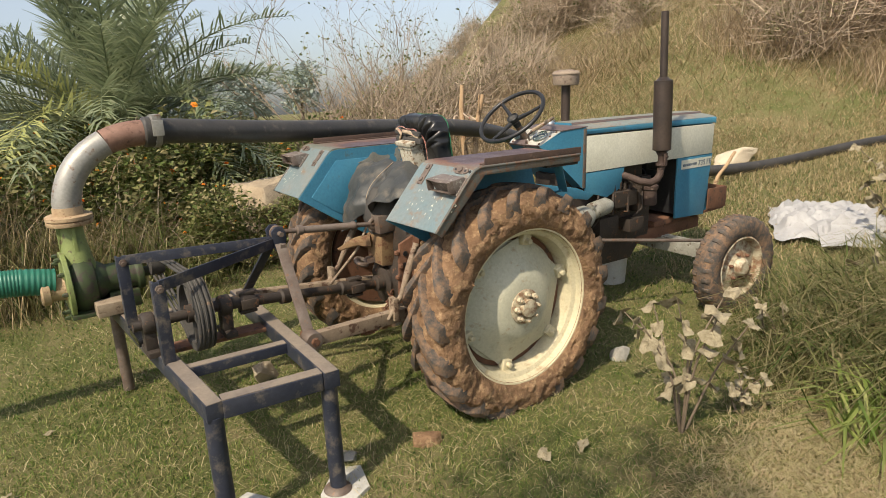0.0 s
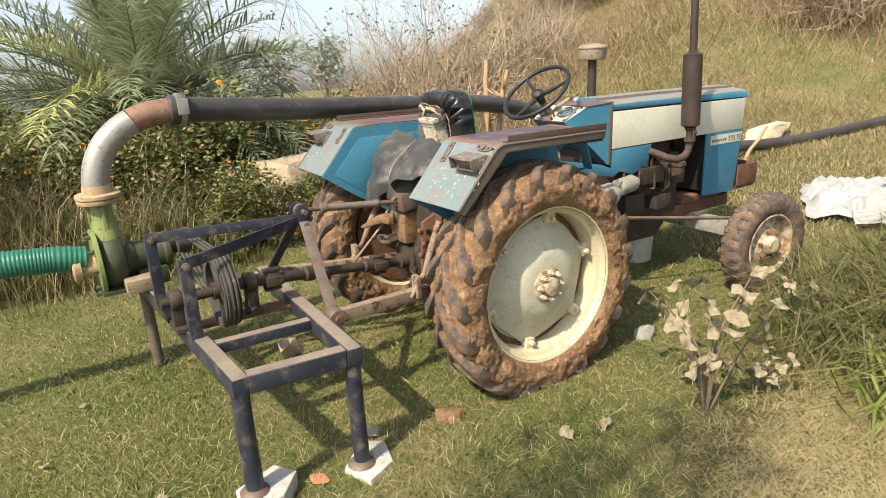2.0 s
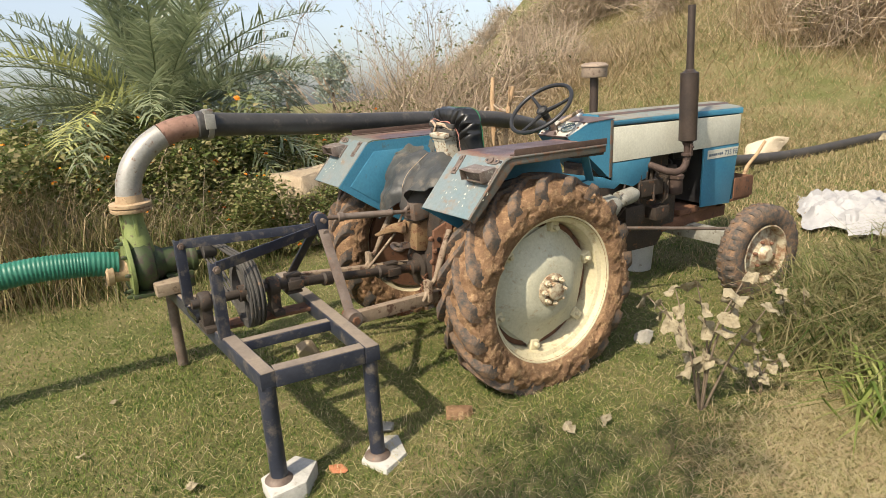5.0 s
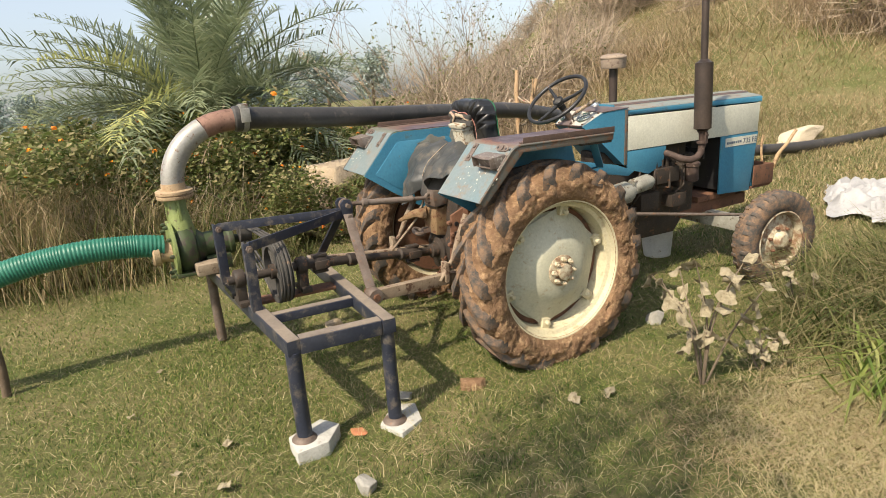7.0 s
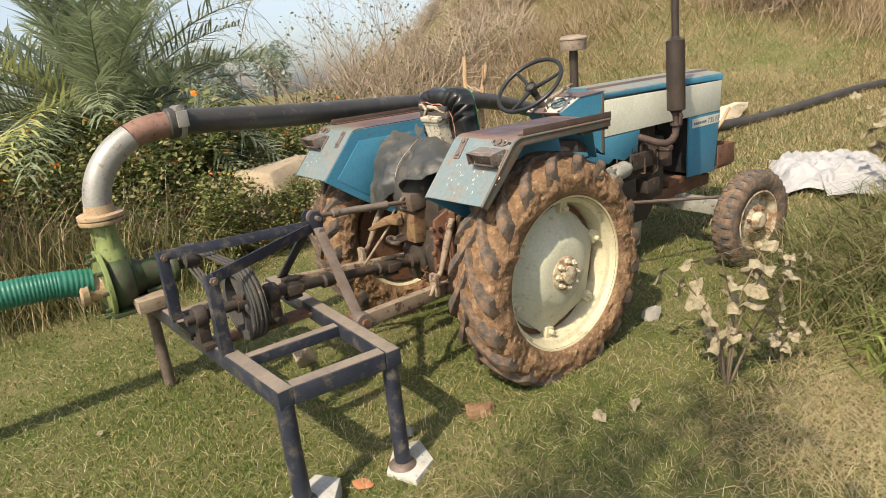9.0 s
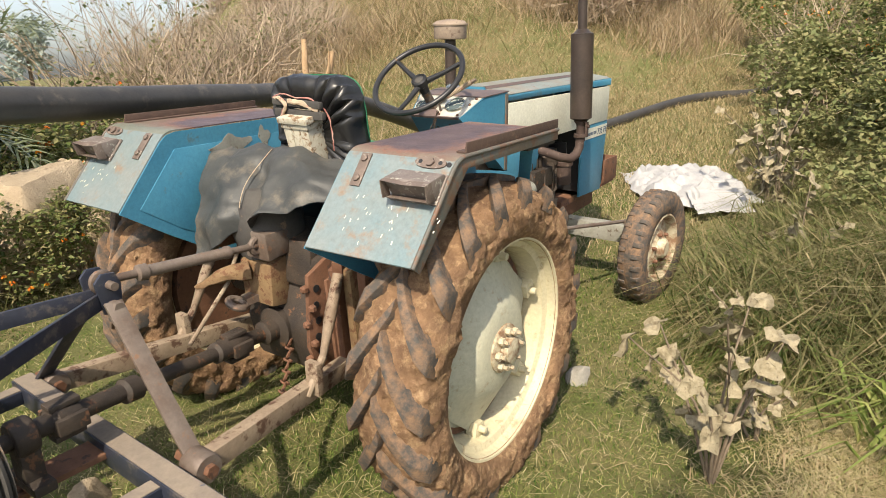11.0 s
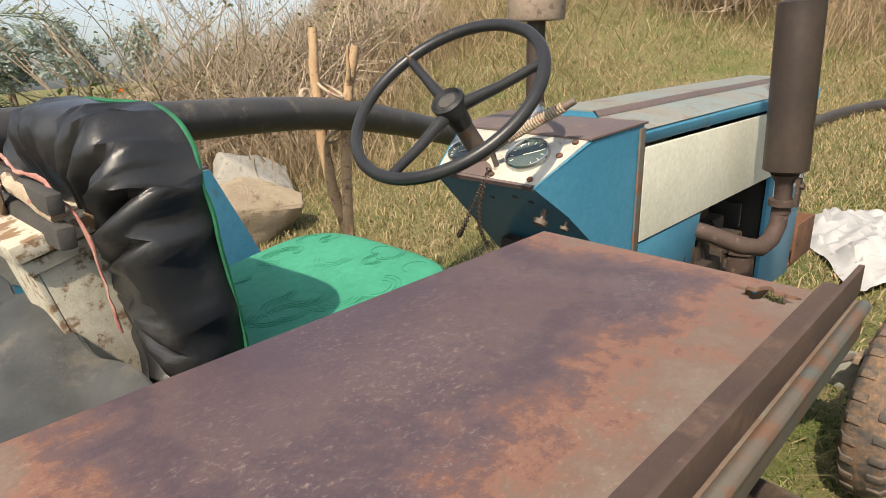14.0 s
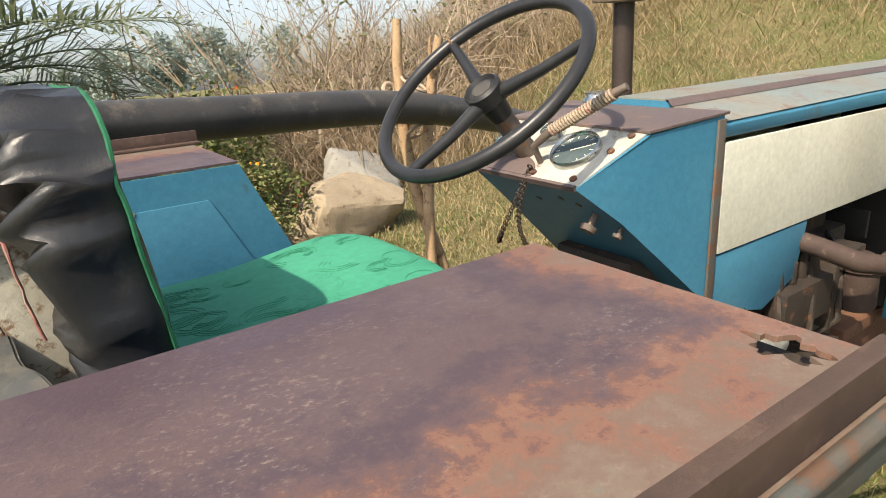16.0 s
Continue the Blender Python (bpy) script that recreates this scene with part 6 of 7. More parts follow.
jw = TR @ Vector((-1.41, 0.76, 1.586))
line = [tuple(jw), (2.2, 4.53, 1.615), (3.2, 4.80, 1.555), (4.22, 5.08, 1.475), (5.2, 5.32, 1.26), (6.3, 5.45, 0.92), (7.3, 5.42, 0.68), (8.33, 5.3, 0.56), (9.6, 5.0, 0.53), (11.6, 4.55, 0.68), (12.45, 4.15, 0.76), (13.4, 3.3, 0.80), (14.3, 2.2, 0.95), (15.5, 1.0, 1.4)]
for i, p in enumerate(line):
    if i > 7:
        line[i] = (p[0], p[1], float(height(p[0], p[1])) + 0.06)
solo("delivery_pipe", Shape().tube(catmull(line, 9), 0.074, 22), M_PIPE, Matrix.Identity(4), "long scuffed black plastic water pipe carried past the tractor", "pipe", angle=60)


def hose():
    raw = catmull([(0.60, 4.29, 0.915), (0.40, 4.29, 0.95), (0.1, 4.30, 0.965), (-0.3, 4.33, 0.92), (-0.8, 4.38, 0.76), (-1.5, 4.45, 0.47), (-2.4, 4.55, 0.24), (-3.6, 4.7, 0.22), (-5.5, 5.0, 0.23)], 30)
    path, left = [raw[0]], 0.0
    for a, b in zip(raw, raw[1:]):
        left += (b - a).length
        if left >= 0.005:
            path.append(b)
            left = 0.0
    dense = [path[0]]
    for a, b in zip(path, path[1:]):
        k = max(1, round((b - a).length / 0.005))
        dense += [a.lerp(b, i / k) for i in range(1, k + 1)]
    s = Shape().tube(dense, [0.0765 if i % 4 < 2 else 0.0728 for i in range(len(dense))], 16)
    return solo("suction_hose", s, M_HOSE, Matrix.Identity(4), "ribbed green plastic suction hose leading to the pump", "hose", angle=70)


hose()


def stick(pts, radii, seed):
    return Shape().tube(catmull(pts, 4), [radii[0] + (radii[1] - radii[0]) * i / (4 * (len(pts) - 1)) for i in range(4 * (len(pts) - 1) + 1)], 10).rough(0.008, 0.12, seed)


g0 = float(height(4.3, 5.15))
prop = thing("pipe_prop", pose(4.28, 5.2, g0), "two peeled wooden posts lashed together holding up the pipe", "wooden prop")
part("post", stick([(0.20, -0.10, -0.05), (0.08, -0.05, 0.45), (-0.02, 0.0, 0.95), (-0.03, 0.02, 1.35), (0.0, 0.03, 1.72)], (0.038, 0.022), 1), M_STICK, prop, "pale peeled post")
part("post", stick([(-0.10, -0.12, -0.05), (-0.02, -0.08, 0.5), (0.03, -0.06, 1.0), (0.07, -0.09, 1.35), (0.12, -0.13, 1.62)], (0.032, 0.022), 2), M_STICK, prop, "reddish forked branch")
part("fork", stick([(0.07, -0.09, 1.33), (0.14, -0.06, 1.47), (0.20, -0.05, 1.52)], (0.018, 0.008), 3), M_STICK, prop)
part("fork", stick([(0.08, -0.10, 1.42), (0.05, -0.15, 1.52), (0.04, -0.18, 1.62)], (0.014, 0.006), 4), M_STICK, prop)
rp = Shape()
for k in range(5):
    rp.torus(0.062, 0.008, Matrix.Translation((0.02, -0.035, 1.20 + 0.055 * k)) @ pose(0, 0, 0, 16 * (k - 2), 10, 20) @ Matrix.Diagonal((0.9, 1.15, 1, 1)), 24, 6)
part("rope", rp, M_ROPE, prop, "pale rope lashing")
part("rope_knot", Shape().torus(0.035, 0.012, pose(-0.06, 0.06, 1.40, 70, 20, 0), 20, 8), M_ROPE, prop, "knotted rope end")

g1 = float(height(8.2, 5.05))
peg = thing("pipe_stake", pose(8.2, 5.02, g1), "crooked forked stake driven in beside the pipe", "stake")
part("stake", stick([(-0.02, 0.0, -0.08), (0.0, -0.06, 0.15), (0.12, -0.10, 0.28), (0.30, -0.12, 0.46)], (0.026, 0.02), 5), M_STICK, peg)
part("prong", stick([(0.02, 0.16, -0.05), (0.0, 0.17, 0.25), (0.02, 0.16, 0.42)], (0.018, 0.014), 6), M_STICK, peg)
g2 = float(height(-0.45, 4.42))
solo("hose_prop", stick([(-0.02, 0.02, -0.06), (0.0, 0.0, 0.3), (-0.03, -0.04, 0.62), (-0.06, -0.05, 0.80)], (0.028, 0.02), 7), M_BARK, pose(-0.45, 4.40, g2), "thin brown stick propping the green hose", "stick")


def stone(size, seed, sharp=0.32):
    """A broken block: the hull of a few random corners, its edges worn, its faces chipped."""
    r = random.Random(seed * 7 + 1)
    bm = bmesh.new()
    for i in range(15):
        d = Vector((r.gauss(0, 1), r.gauss(0, 1), r.gauss(0, 1))).normalized()
        d = Vector([math.copysign(abs(c) ** 0.6, c) for c in d]) * r.uniform(0.85, 1.12)
        bm.verts.new((d.x, d.y, max(d.z, -0.75)))
    bmesh.ops.convex_hull(bm, input=bm.verts[:])
    bmesh.ops.delete(bm, geom=[v for v in bm.verts if not v.link_faces], context="VERTS")
    bmesh.ops.dissolve_limit(bm, angle_limit=0.25, verts=bm.verts[:], edges=bm.edges[:])
    bmesh.ops.bevel(bm, geom=bm.edges[:], offset=0.05, segments=1, affect="EDGES")
    bmesh.ops.triangulate(bm, faces=bm.faces[:])
    for step in range(3):
        long = [e for e in bm.edges if e.calc_length() > 0.2]
        bmesh.ops.subdivide_edges(bm, edges=long, cuts=1)
        bmesh.ops.triangulate(bm, faces=bm.faces[:])
    bm.verts.index_update()
    vs = []
    for v in bm.verts:
        d = v.co
        o = Vector((seed, 2.0 * seed, 0))
        k = 1 + 0.12 * sharp * noise.noise(d * 2.0 + o) + 0.10 * sharp * noise.noise(d * 6 + o) + 0.05 * sharp * noise.noise(d * 14 + o) - 0.25 * sharp * max(0.0, noise.noise(Vector((d.x * 2, d.y * 2, d.z * 7)) + o) - 0.25)
        vs.append((d.x * size[0] / 2 * k, d.y * size[1] / 2 * k, d.z * size[2] / 2 * k + size[2] * 0.28))
    s = Shape().add(vs, [tuple(v.index for v in f.verts) for f in bm.faces])
    bm.free()
    return s


for x, y, size, seed, mat, rz, rx, label in (
    (4.98, 7.70, (1.16, 0.95, 0.76), 1, M_STONE, 25, 6, "large buff sandstone boulder standing in the grass"),
    (5.85, 8.75, (0.95, 0.8, 0.80), 2, M_STONE_GREY, 60, 0, "rounded grey boulder behind the buff one"),
    (2.85, 7.0, (1.15, 0.8, 1.22), 13, M_STONE, 15, 24, "cracked buff boulder among the flowering shrubs"),
    (3.35, 6.98, (0.95, 0.6, 1.12), 6, M_STONE, 75, -18, "tilted buff slab leaning on a boulder"),
    (3.40, 6.62, (1.0, 0.6, 0.85), 5, M_STONE, 10, 6, "flat buff slab at the foot of the boulders"),
    (9.75, 5.55, (1.15, 0.5, 0.30), 9, M_STONE_PALE, 5, 0, "flat pale boulder behind the black pipe"),
):
    solo("boulder", stone(size, seed), mat, put_at(x, y, 0.0, rz, rx), label, "boulder", "boulders", angle=30)
for x, y, size, seed, mat, label in (
    (1.10, 2.30, (0.12, 0.10, 0.11), 7, M_STONE_GREY, "small grey stone lying in short grass"),
    (2.02, 2.80, (0.17, 0.12, 0.08), 8, M_MUD, "brown clod of earth beside the tyre"),
    (3.55, 2.76, (0.16, 0.13, 0.15), 9, M_STONE_GREY, "pale stone lying ahead of the rear tyre"),
    (1.60, 4.0, (0.24, 0.16, 0.16), 10, M_STONE, "buff stone under the cardan shaft"),
    (1.27, 2.80, (0.14, 0.10, 0.035), 11, M_ORANGE, "crumbled orange brick in the grass"),
    (1.62, 2.95, (0.16, 0.12, 0.05), 12, M_STONE_GREY, "flat grey stone half sunk in grass"),
):
    solo("stone", stone(size, seed), mat, put_at(x, y, -0.01, 40 * seed), label, "stone", "loose stones", angle=28)

buck = thing("bucket", put_at(4.75, 3.85), "dusty white plastic bucket standing under the engine", "bucket")
part("bucket_body", Shape().lathe([(0.12, 0.0), (0.15, 0.26), (0.157, 0.262), (0.157, 0.275), (0.146, 0.275), (0.118, 0.012), (0.001, 0.012)], 32), M_BUCKET, buck)
part("bucket_handle", Shape().tube([(0.155 * math.cos(t), 0.02, 0.25 + 0.0 - 0.13 * math.sin(t)) for t in (math.pi * i / 14 for i in range(15))], 0.004, 6), M_STEEL, buck, "wire handle")


def sack():
    s = Shape()
    n = 46
    vs = []
    for i in range(n + 1):
        for j in range(n + 1):
            u, v = 2 * i / n - 1, 2 * j / n - 1
            r = (abs(u) ** 2.6 + abs(v) ** 2.6) ** (1 / 2.6)
            p = Vector((u * 2.2, v * 2.2, 0.7))
            h = 0.13 * max(0.0, 1 - r ** 2.2) * (0.75 + 0.6 * noise.noise(p)) + 0.10 * abs(noise.noise(p * 1.6)) + 0.05 * abs(noise.noise(p * 3.4)) + 0.035 * abs(noise.noise(Vector((p.x * 5, p.y * 2.2, 3))))
            x, y = u * 0.68 * (1 + 0.2 * noise.noise(p * 1.4)), v * 0.55 * (1 + 0.15 * noise.noise(p * 1.1 + Vector((4, 0, 0))))
            vs.append((x, y, h * (1 - smooth(r, 0.85, 1.1).item()) + 0.015))
    s.add(vs, [(i * (n + 1) + j, (i + 1) * (n + 1) + j, (i + 1) * (n + 1) + j + 1, i * (n + 1) + j + 1) for i in range(n) for j in range(n)])
    m = put_at(7.40, 3.22, 0.035, 30, 0, -4)
    heap = thing("plastic_sack", m, "crumpled heap of white woven plastic sacking on grass", "sack")
    part("sack_body", s, M_SACK, heap, angle=35)
    flap = Shape()
    fv = [(-0.95 + 0.40 * u + 0.04 * noise.noise(Vector((u * 3, v * 3, 2))), -0.35 + 0.5 * v, 0.03 + 0.10 * u * u + 0.05 * abs(noise.noise(Vector((u * 4, v * 4, 1))))) for u in (i / 10 for i in range(11)) for v in (j / 10 for j in range(11))]
    flap.add(fv, [(i * 11 + j, (i + 1) * 11 + j, (i + 1) * 11 + j + 1, i * 11 + j + 1) for i in range(10) for j in range(10)])
    part("sack_flap", flap, M_SACK, heap, "loose torn flap", angle=35)


sack()

# ---- plants ----


def blade_mesh(name, xy, h, w, lean, material, root=0.0, z=None):
    """Many grass blades, each a bent strip, on the ground at xy."""
    n = len(xy)
    base = np.column_stack([xy[:, 0], xy[:, 1], (height(xy[:, 0], xy[:, 1]) if z is None else z) - 0.012 - root])
    a, b = rng.uniform(0, 2 * np.pi, n), rng.uniform(0, 2 * np.pi, n)
    way = np.column_stack([np.cos(a), np.sin(a), np.zeros(n)])
    side = np.column_stack([np.cos(b), np.sin(b), np.zeros(n)])
    up = np.array([0, 0, 1.0])
    h, w, lean = h[:, None], w[:, None], lean[:, None]
    mid = base + up * h * 0.6 + way * h * lean * 0.3
    tip = base + up * h * np.clip(1.0 - 0.35 * lean ** 2, 0.12, 1) + way * h * lean
    v = np.stack([base - side * w / 2, base + side * w / 2, mid - side * w * 0.42, mid + side * w * 0.42, tip], 1).reshape(-1, 3)
    k = np.arange(n)[:, None] * 5
    t = np.stack([k + [0, 1, 3], k + [0, 3, 2], k + [2, 3, 4]], 1).reshape(-1, 3)
    return quick_mesh(name, v, t, material)


def scatter(n, lo, hi, keep):
    out = np.zeros((0, 2))
    while len(out) < n:
        p = rng.uniform(lo, hi, (n * 2, 2))
        out = np.vstack([out, p[rng.uniform(size=len(p)) < keep(p[:, 0], p[:, 1])]])
    return out[:n]


def stuff(name, me, label, category):
    return tagged(new(name, me), label, category, kind="stuff")


def near(x, y):
    d = np.hypot(x - 1.6, y - 2.4)
    off_hill = 1 - smooth(0.55 * (x - 7.0) + 0.83 * (y - 8.0), -0.5, 1.5)
    return off_hill / (1 + (d / 2.6) ** 2)


def patchy(x, y):
    return 0.5 + 0.5 * wave(x * 0.9 + 1.3, y * 0.9)


xy = scatter(268000, (-3.0, -0.8), (10.0, 8.5), near)
d = np.hypot(xy[:, 0] - 1.2, xy[:, 1] - 1.2)
stuff("lawn_grass", blade_mesh("lawn_grass", xy, rng.uniform(0.018, 0.052, len(xy)) * (0.65 + 0.6 * patchy(xy[:, 0], xy[:, 1])), 0.0026 + 0.0009 * d * rng.uniform(0.6, 1.3, len(xy)), rng.uniform(0.3, 1.9, len(xy)), M_LAWN), "short green meadow grass with dry blades", "grass")
xy = scatter(24000, (-3.0, -0.8), (10.0, 8.5), near)
stuff("dry_stalks", blade_mesh("dry_stalks", xy, rng.uniform(0.018, 0.055, len(xy)), rng.uniform(0.0018, 0.0036, len(xy)), rng.uniform(1.8, 4.2, len(xy)), plant_mat("cut_straw", [(0.52, 0.44, 0.26), (0.60, 0.51, 0.32), (0.44, 0.38, 0.19), (0.40, 0.39, 0.17)], patch=0.5, patch_scale=0.8), -0.022), "pale dry stalks lying in the lawn", "straw")
xy = scatter(50000, (4.0, 1.5), (17.0, 9.5), lambda x, y: (1 - smooth(0.55 * (x - 7.0) + 0.83 * (y - 8.0), 0.0, 2.0)) * smooth(np.hypot(x - 1.6, y - 2.4), 3.0, 6.0))
stuff("track_grass", blade_mesh("track_grass", xy, rng.uniform(0.04, 0.13, len(xy)), rng.uniform(0.006, 0.012, len(xy)), rng.uniform(0.4, 1.6, len(xy)), plant_mat("track_blades", [(0.21, 0.19, 0.08), (0.31, 0.255, 0.13), (0.42, 0.33, 0.19), (0.49, 0.38, 0.225)], patch=0.9, patch_scale=0.5)), "half-dry grass along the track", "grass")


def hillside(x, y):
    s = 0.55 * (x - 7.0) + 0.83 * (y - 8.0)
    d = np.hypot(x - 2, y - 2)
    return smooth(s, -0.8, 1.2) / (1 + (d / 9.0) ** 2)


xy = scatter(150000, (0.0, 2.0), (32.0, 32.0), hillside)
d = np.hypot(xy[:, 0] - 2, xy[:, 1] - 2)
stuff("hill_grass", blade_mesh("hill_grass", xy, rng.uniform(0.05, 0.26, len(xy)) * (0.35 + 1.1 * patchy(xy[:, 0] * 0.5, xy[:, 1] * 0.5)), 0.0009 * d * rng.uniform(0.5, 1.4, len(xy)), rng.uniform(0.8, 2.4, len(xy)), M_STRAW), "dry straw-coloured grass on the hillside", "grass")


def tussocks(name, centres, count, tall, spread, lean, material, label, width=(0.006, 0.012)):
    pts, hs = [], []
    for x, y, k in centres:
        n = int(count * k)
        p = rng.normal(0, spread * k, (n, 2)) + (x, y)
        pts.append(p)
        hs.append(rng.uniform(tall[0], tall[1], n) * k)
    pts, hs = np.vstack(pts), np.concatenate(hs)
    return stuff(name, blade_mesh(name, pts, hs, rng.uniform(*width, len(pts)), rng.uniform(*lean, len(pts)), material, 0.02), label, "grass")


dry = [(6.3, 9.8, 1.1), (6.9, 9.4, 1.0), (5.8, 10.6, 1.0), (7.6, 9.9, 1.2), (8.3, 10.8, 1.2), (6.8, 11.2, 1.2), (9.4, 11.6, 1.3), (10.6, 12.4, 1.4), (8.9, 13.0, 1.4), (12.2, 12.0, 1.3), (5.0, 11.8, 1.0), (4.2, 12.8, 0.9), (3.4, 12.2, 0.8), (4.9, 9.9, 0.8), (14.8, 8.0, 1.1), (16.0, 7.0, 1.3), (15.6, 9.0, 1.1), (17.6, 8.2, 1.4), (13.4, 14.8, 1.3), (15.0, 5.6, 1.0), (16.4, 5.0, 1.1)]
tussocks("tall_dry_grass", dry, 480, (0.30, 1.05), 0.55, (0.4, 1.7), M_STRAW_BROWN, "tall brown dry grass at the foot of the hill", (0.008, 0.016))
q = np.random.default_rng(3)
more = [(float(x), float(y), float(k)) for x, y, k in zip(q.uniform(9, 32, 170), q.uniform(6, 34, 170), q.uniform(0.7, 1.7, 170)) if 0.55 * (x - 7) + 0.83 * (y - 8) > 3.5]
tussocks("hill_tussocks", more, 210, (0.15, 0.6), 0.8, (1.0, 2.6), M_STRAW, "straw tussocks higher on the hill", (0.010, 0.020))
reeds = [(5.3, 1.35, 1.3), (5.05, 1.1, 1.35), (5.75, 1.5, 1.25), (4.62, 1.86, 0.85), (4.95, 1.92, 0.95), (5.35, 1.72, 1.0), (5.75, 1.72, 1.0), (6.2, 1.75, 1.0), (4.45, 1.75, 0.85), (4.55, 1.9, 0.8), (4.9, 1.88, 0.95), (5.25, 1.8, 1.0), (4.35, 1.62, 0.62), (4.75, 1.65, 0.8), (4.75, 1.40, 0.9), (4.6, 0.95, 1.1), (5.2, 1.25, 1.1), (5.6, 1.55, 0.9), (6.1, 1.35, 1.0), (5.0, 0.6, 1.1), (6.9, 1.75, 0.9), (7.6, 1.6, 1.0), (8.3, 1.9, 1.0), (9.2, 2.2, 1.0), (7.0, 1.1, 1.1)]
tussocks("bank_grass", reeds, 1350, (0.26, 0.68), 0.26, (0.5, 1.8), M_REED, "long arching green grass on the bank", (0.006, 0.013))
straws = [(2.6, 1.5, 0.6), (3.0, 1.3, 0.7), (3.3, 1.5, 0.7), (2.8, 1.75, 0.5), (3.05, 1.6, 0.6), (4.2, 1.75, 0.8), (4.9, 1.8, 0.8), (5.6, 2.0, 0.8), (3.7, 1.5, 0.8), (3.5, 1.0, 0.9), (6.6, 2.1, 0.8), (7.6, 2.3, 0.8)]
tussocks("bank_straw", straws, 900, (0.05, 0.20), 0.34, (1.2, 2.8), M_STRAW, "dry straw at the foot of the bank", (0.004, 0.008))
broad = [(3.72, 1.36, 0.8), (3.95, 1.28, 0.9)]
tussocks("broad_grass", broad, 60, (0.30, 0.62), 0.10, (0.7, 1.8), plant_mat("broad_blades", [(0.16, 0.24, 0.05), (0.24, 0.30, 0.08), (0.33, 0.34, 0.12)], rough=0.45, light=0.4), "broad bright green blades at the edge of the bank", (0.014, 0.024))
xy = scatter(13000, (2.3, 0.4), (4.6, 2.0), lambda x, y: smooth(x - 0.5 * y, 1.6, 2.6) * smooth(y, 0.4, 1.0) * (1 - smooth(y, 1.5, 2.0)))
stuff("matted_straw", blade_mesh("matted_straw", xy, rng.uniform(0.03, 0.08, len(xy)), rng.uniform(0.002, 0.0045, len(xy)), rng.uniform(1.5, 3.2, len(xy)), bpy.data.materials["cut_straw"], -0.02), "matted pale straw at the foot of the bank", "straw")
left_straw = [(-1.2, 7.4, 0.9), (-0.7, 7.1, 1.0), (-0.2, 6.8, 0.9), (0.3, 6.7, 0.8), (-1.8, 7.8, 1.0), (-2.4, 8.2, 1.0), (1.0, 6.6, 0.6)]
thicket = [(-1.6, 7.5, 1.0), (-0.9, 7.0, 1.0), (-0.3, 6.9, 1.0), (0.4, 6.75, 0.95), (0.9, 6.6, 0.9), (1.4, 6.5, 0.9), (1.8, 6.45, 0.55), (-2.2, 8.1, 1.0), (1.2, 7.3, 1.1), (0.3, 7.6, 1.2)]
tussocks("thicket_grass", thicket, 380, (0.35, 1.25), 0.34, (0.3, 1.5), M_REED, "green and dry stalks grown through the shrubs", (0.006, 0.012))
tussocks("standing_straw", left_straw, 380, (0.75, 1.65), 0.30, (0.15, 0.8), M_STRAW, "standing dry stalks before the shrubs", (0.006, 0.011))


def leaf_cloud(name, centres, size, material, flat=0.5):
    """Pointed folded leaves at the given places."""
    n = len(centres)
    d = rng.normal(size=(n, 3)) * (1, 1, flat)
    d /= np.linalg.norm(d, axis=1)[:, None]
    up = rng.normal(size=(n, 3)) * 0.5 + (0, 0, 1)
    s = np.cross(d, up)
    s /= np.linalg.norm(s, axis=1)[:, None] + 1e-6
    u = np.cross(s, d)
    ln = (size * rng.uniform(0.6, 1.3, n))[:, None]
    v = np.stack([centres, centres + d * ln * 0.45 + s * ln * 0.30 + u * ln * 0.08, centres + d * ln - u * ln * 0.12, centres + d * ln * 0.45 - s * ln * 0.30 + u * ln * 0.08], 1).reshape(-1, 3)
    k = np.arange(n)[:, None] * 4
    t = np.stack([k + [0, 1, 2], k + [0, 2, 3]], 1).reshape(-1, 3)
    return quick_mesh(name, v, t, material)


def shrub_points(n, wide, tall, seed):
    """Places on the ragged outer shell of a bush made of several lobes."""
    r = np.random.default_rng(seed)
    lobes = np.column_stack([r.normal(0, wide * 0.42, 11), r.normal(0, wide * 0.42, 11), r.uniform(0.25, 0.85, 11) * tall])
    rad = r.uniform(0.26, 0.48, 11) * wide
    k = r.integers(0, 11, n)
    d = r.normal(size=(n, 3))
    d /= np.linalg.norm(d, axis=1)[:, None]
    p = lobes[k] + d * (rad[k] * r.uniform(0.45, 1.08, n) ** 0.6)[:, None] * (1, 1, 0.8)
    p[:, 2] = np.abs(p[:, 2])
    return p, r


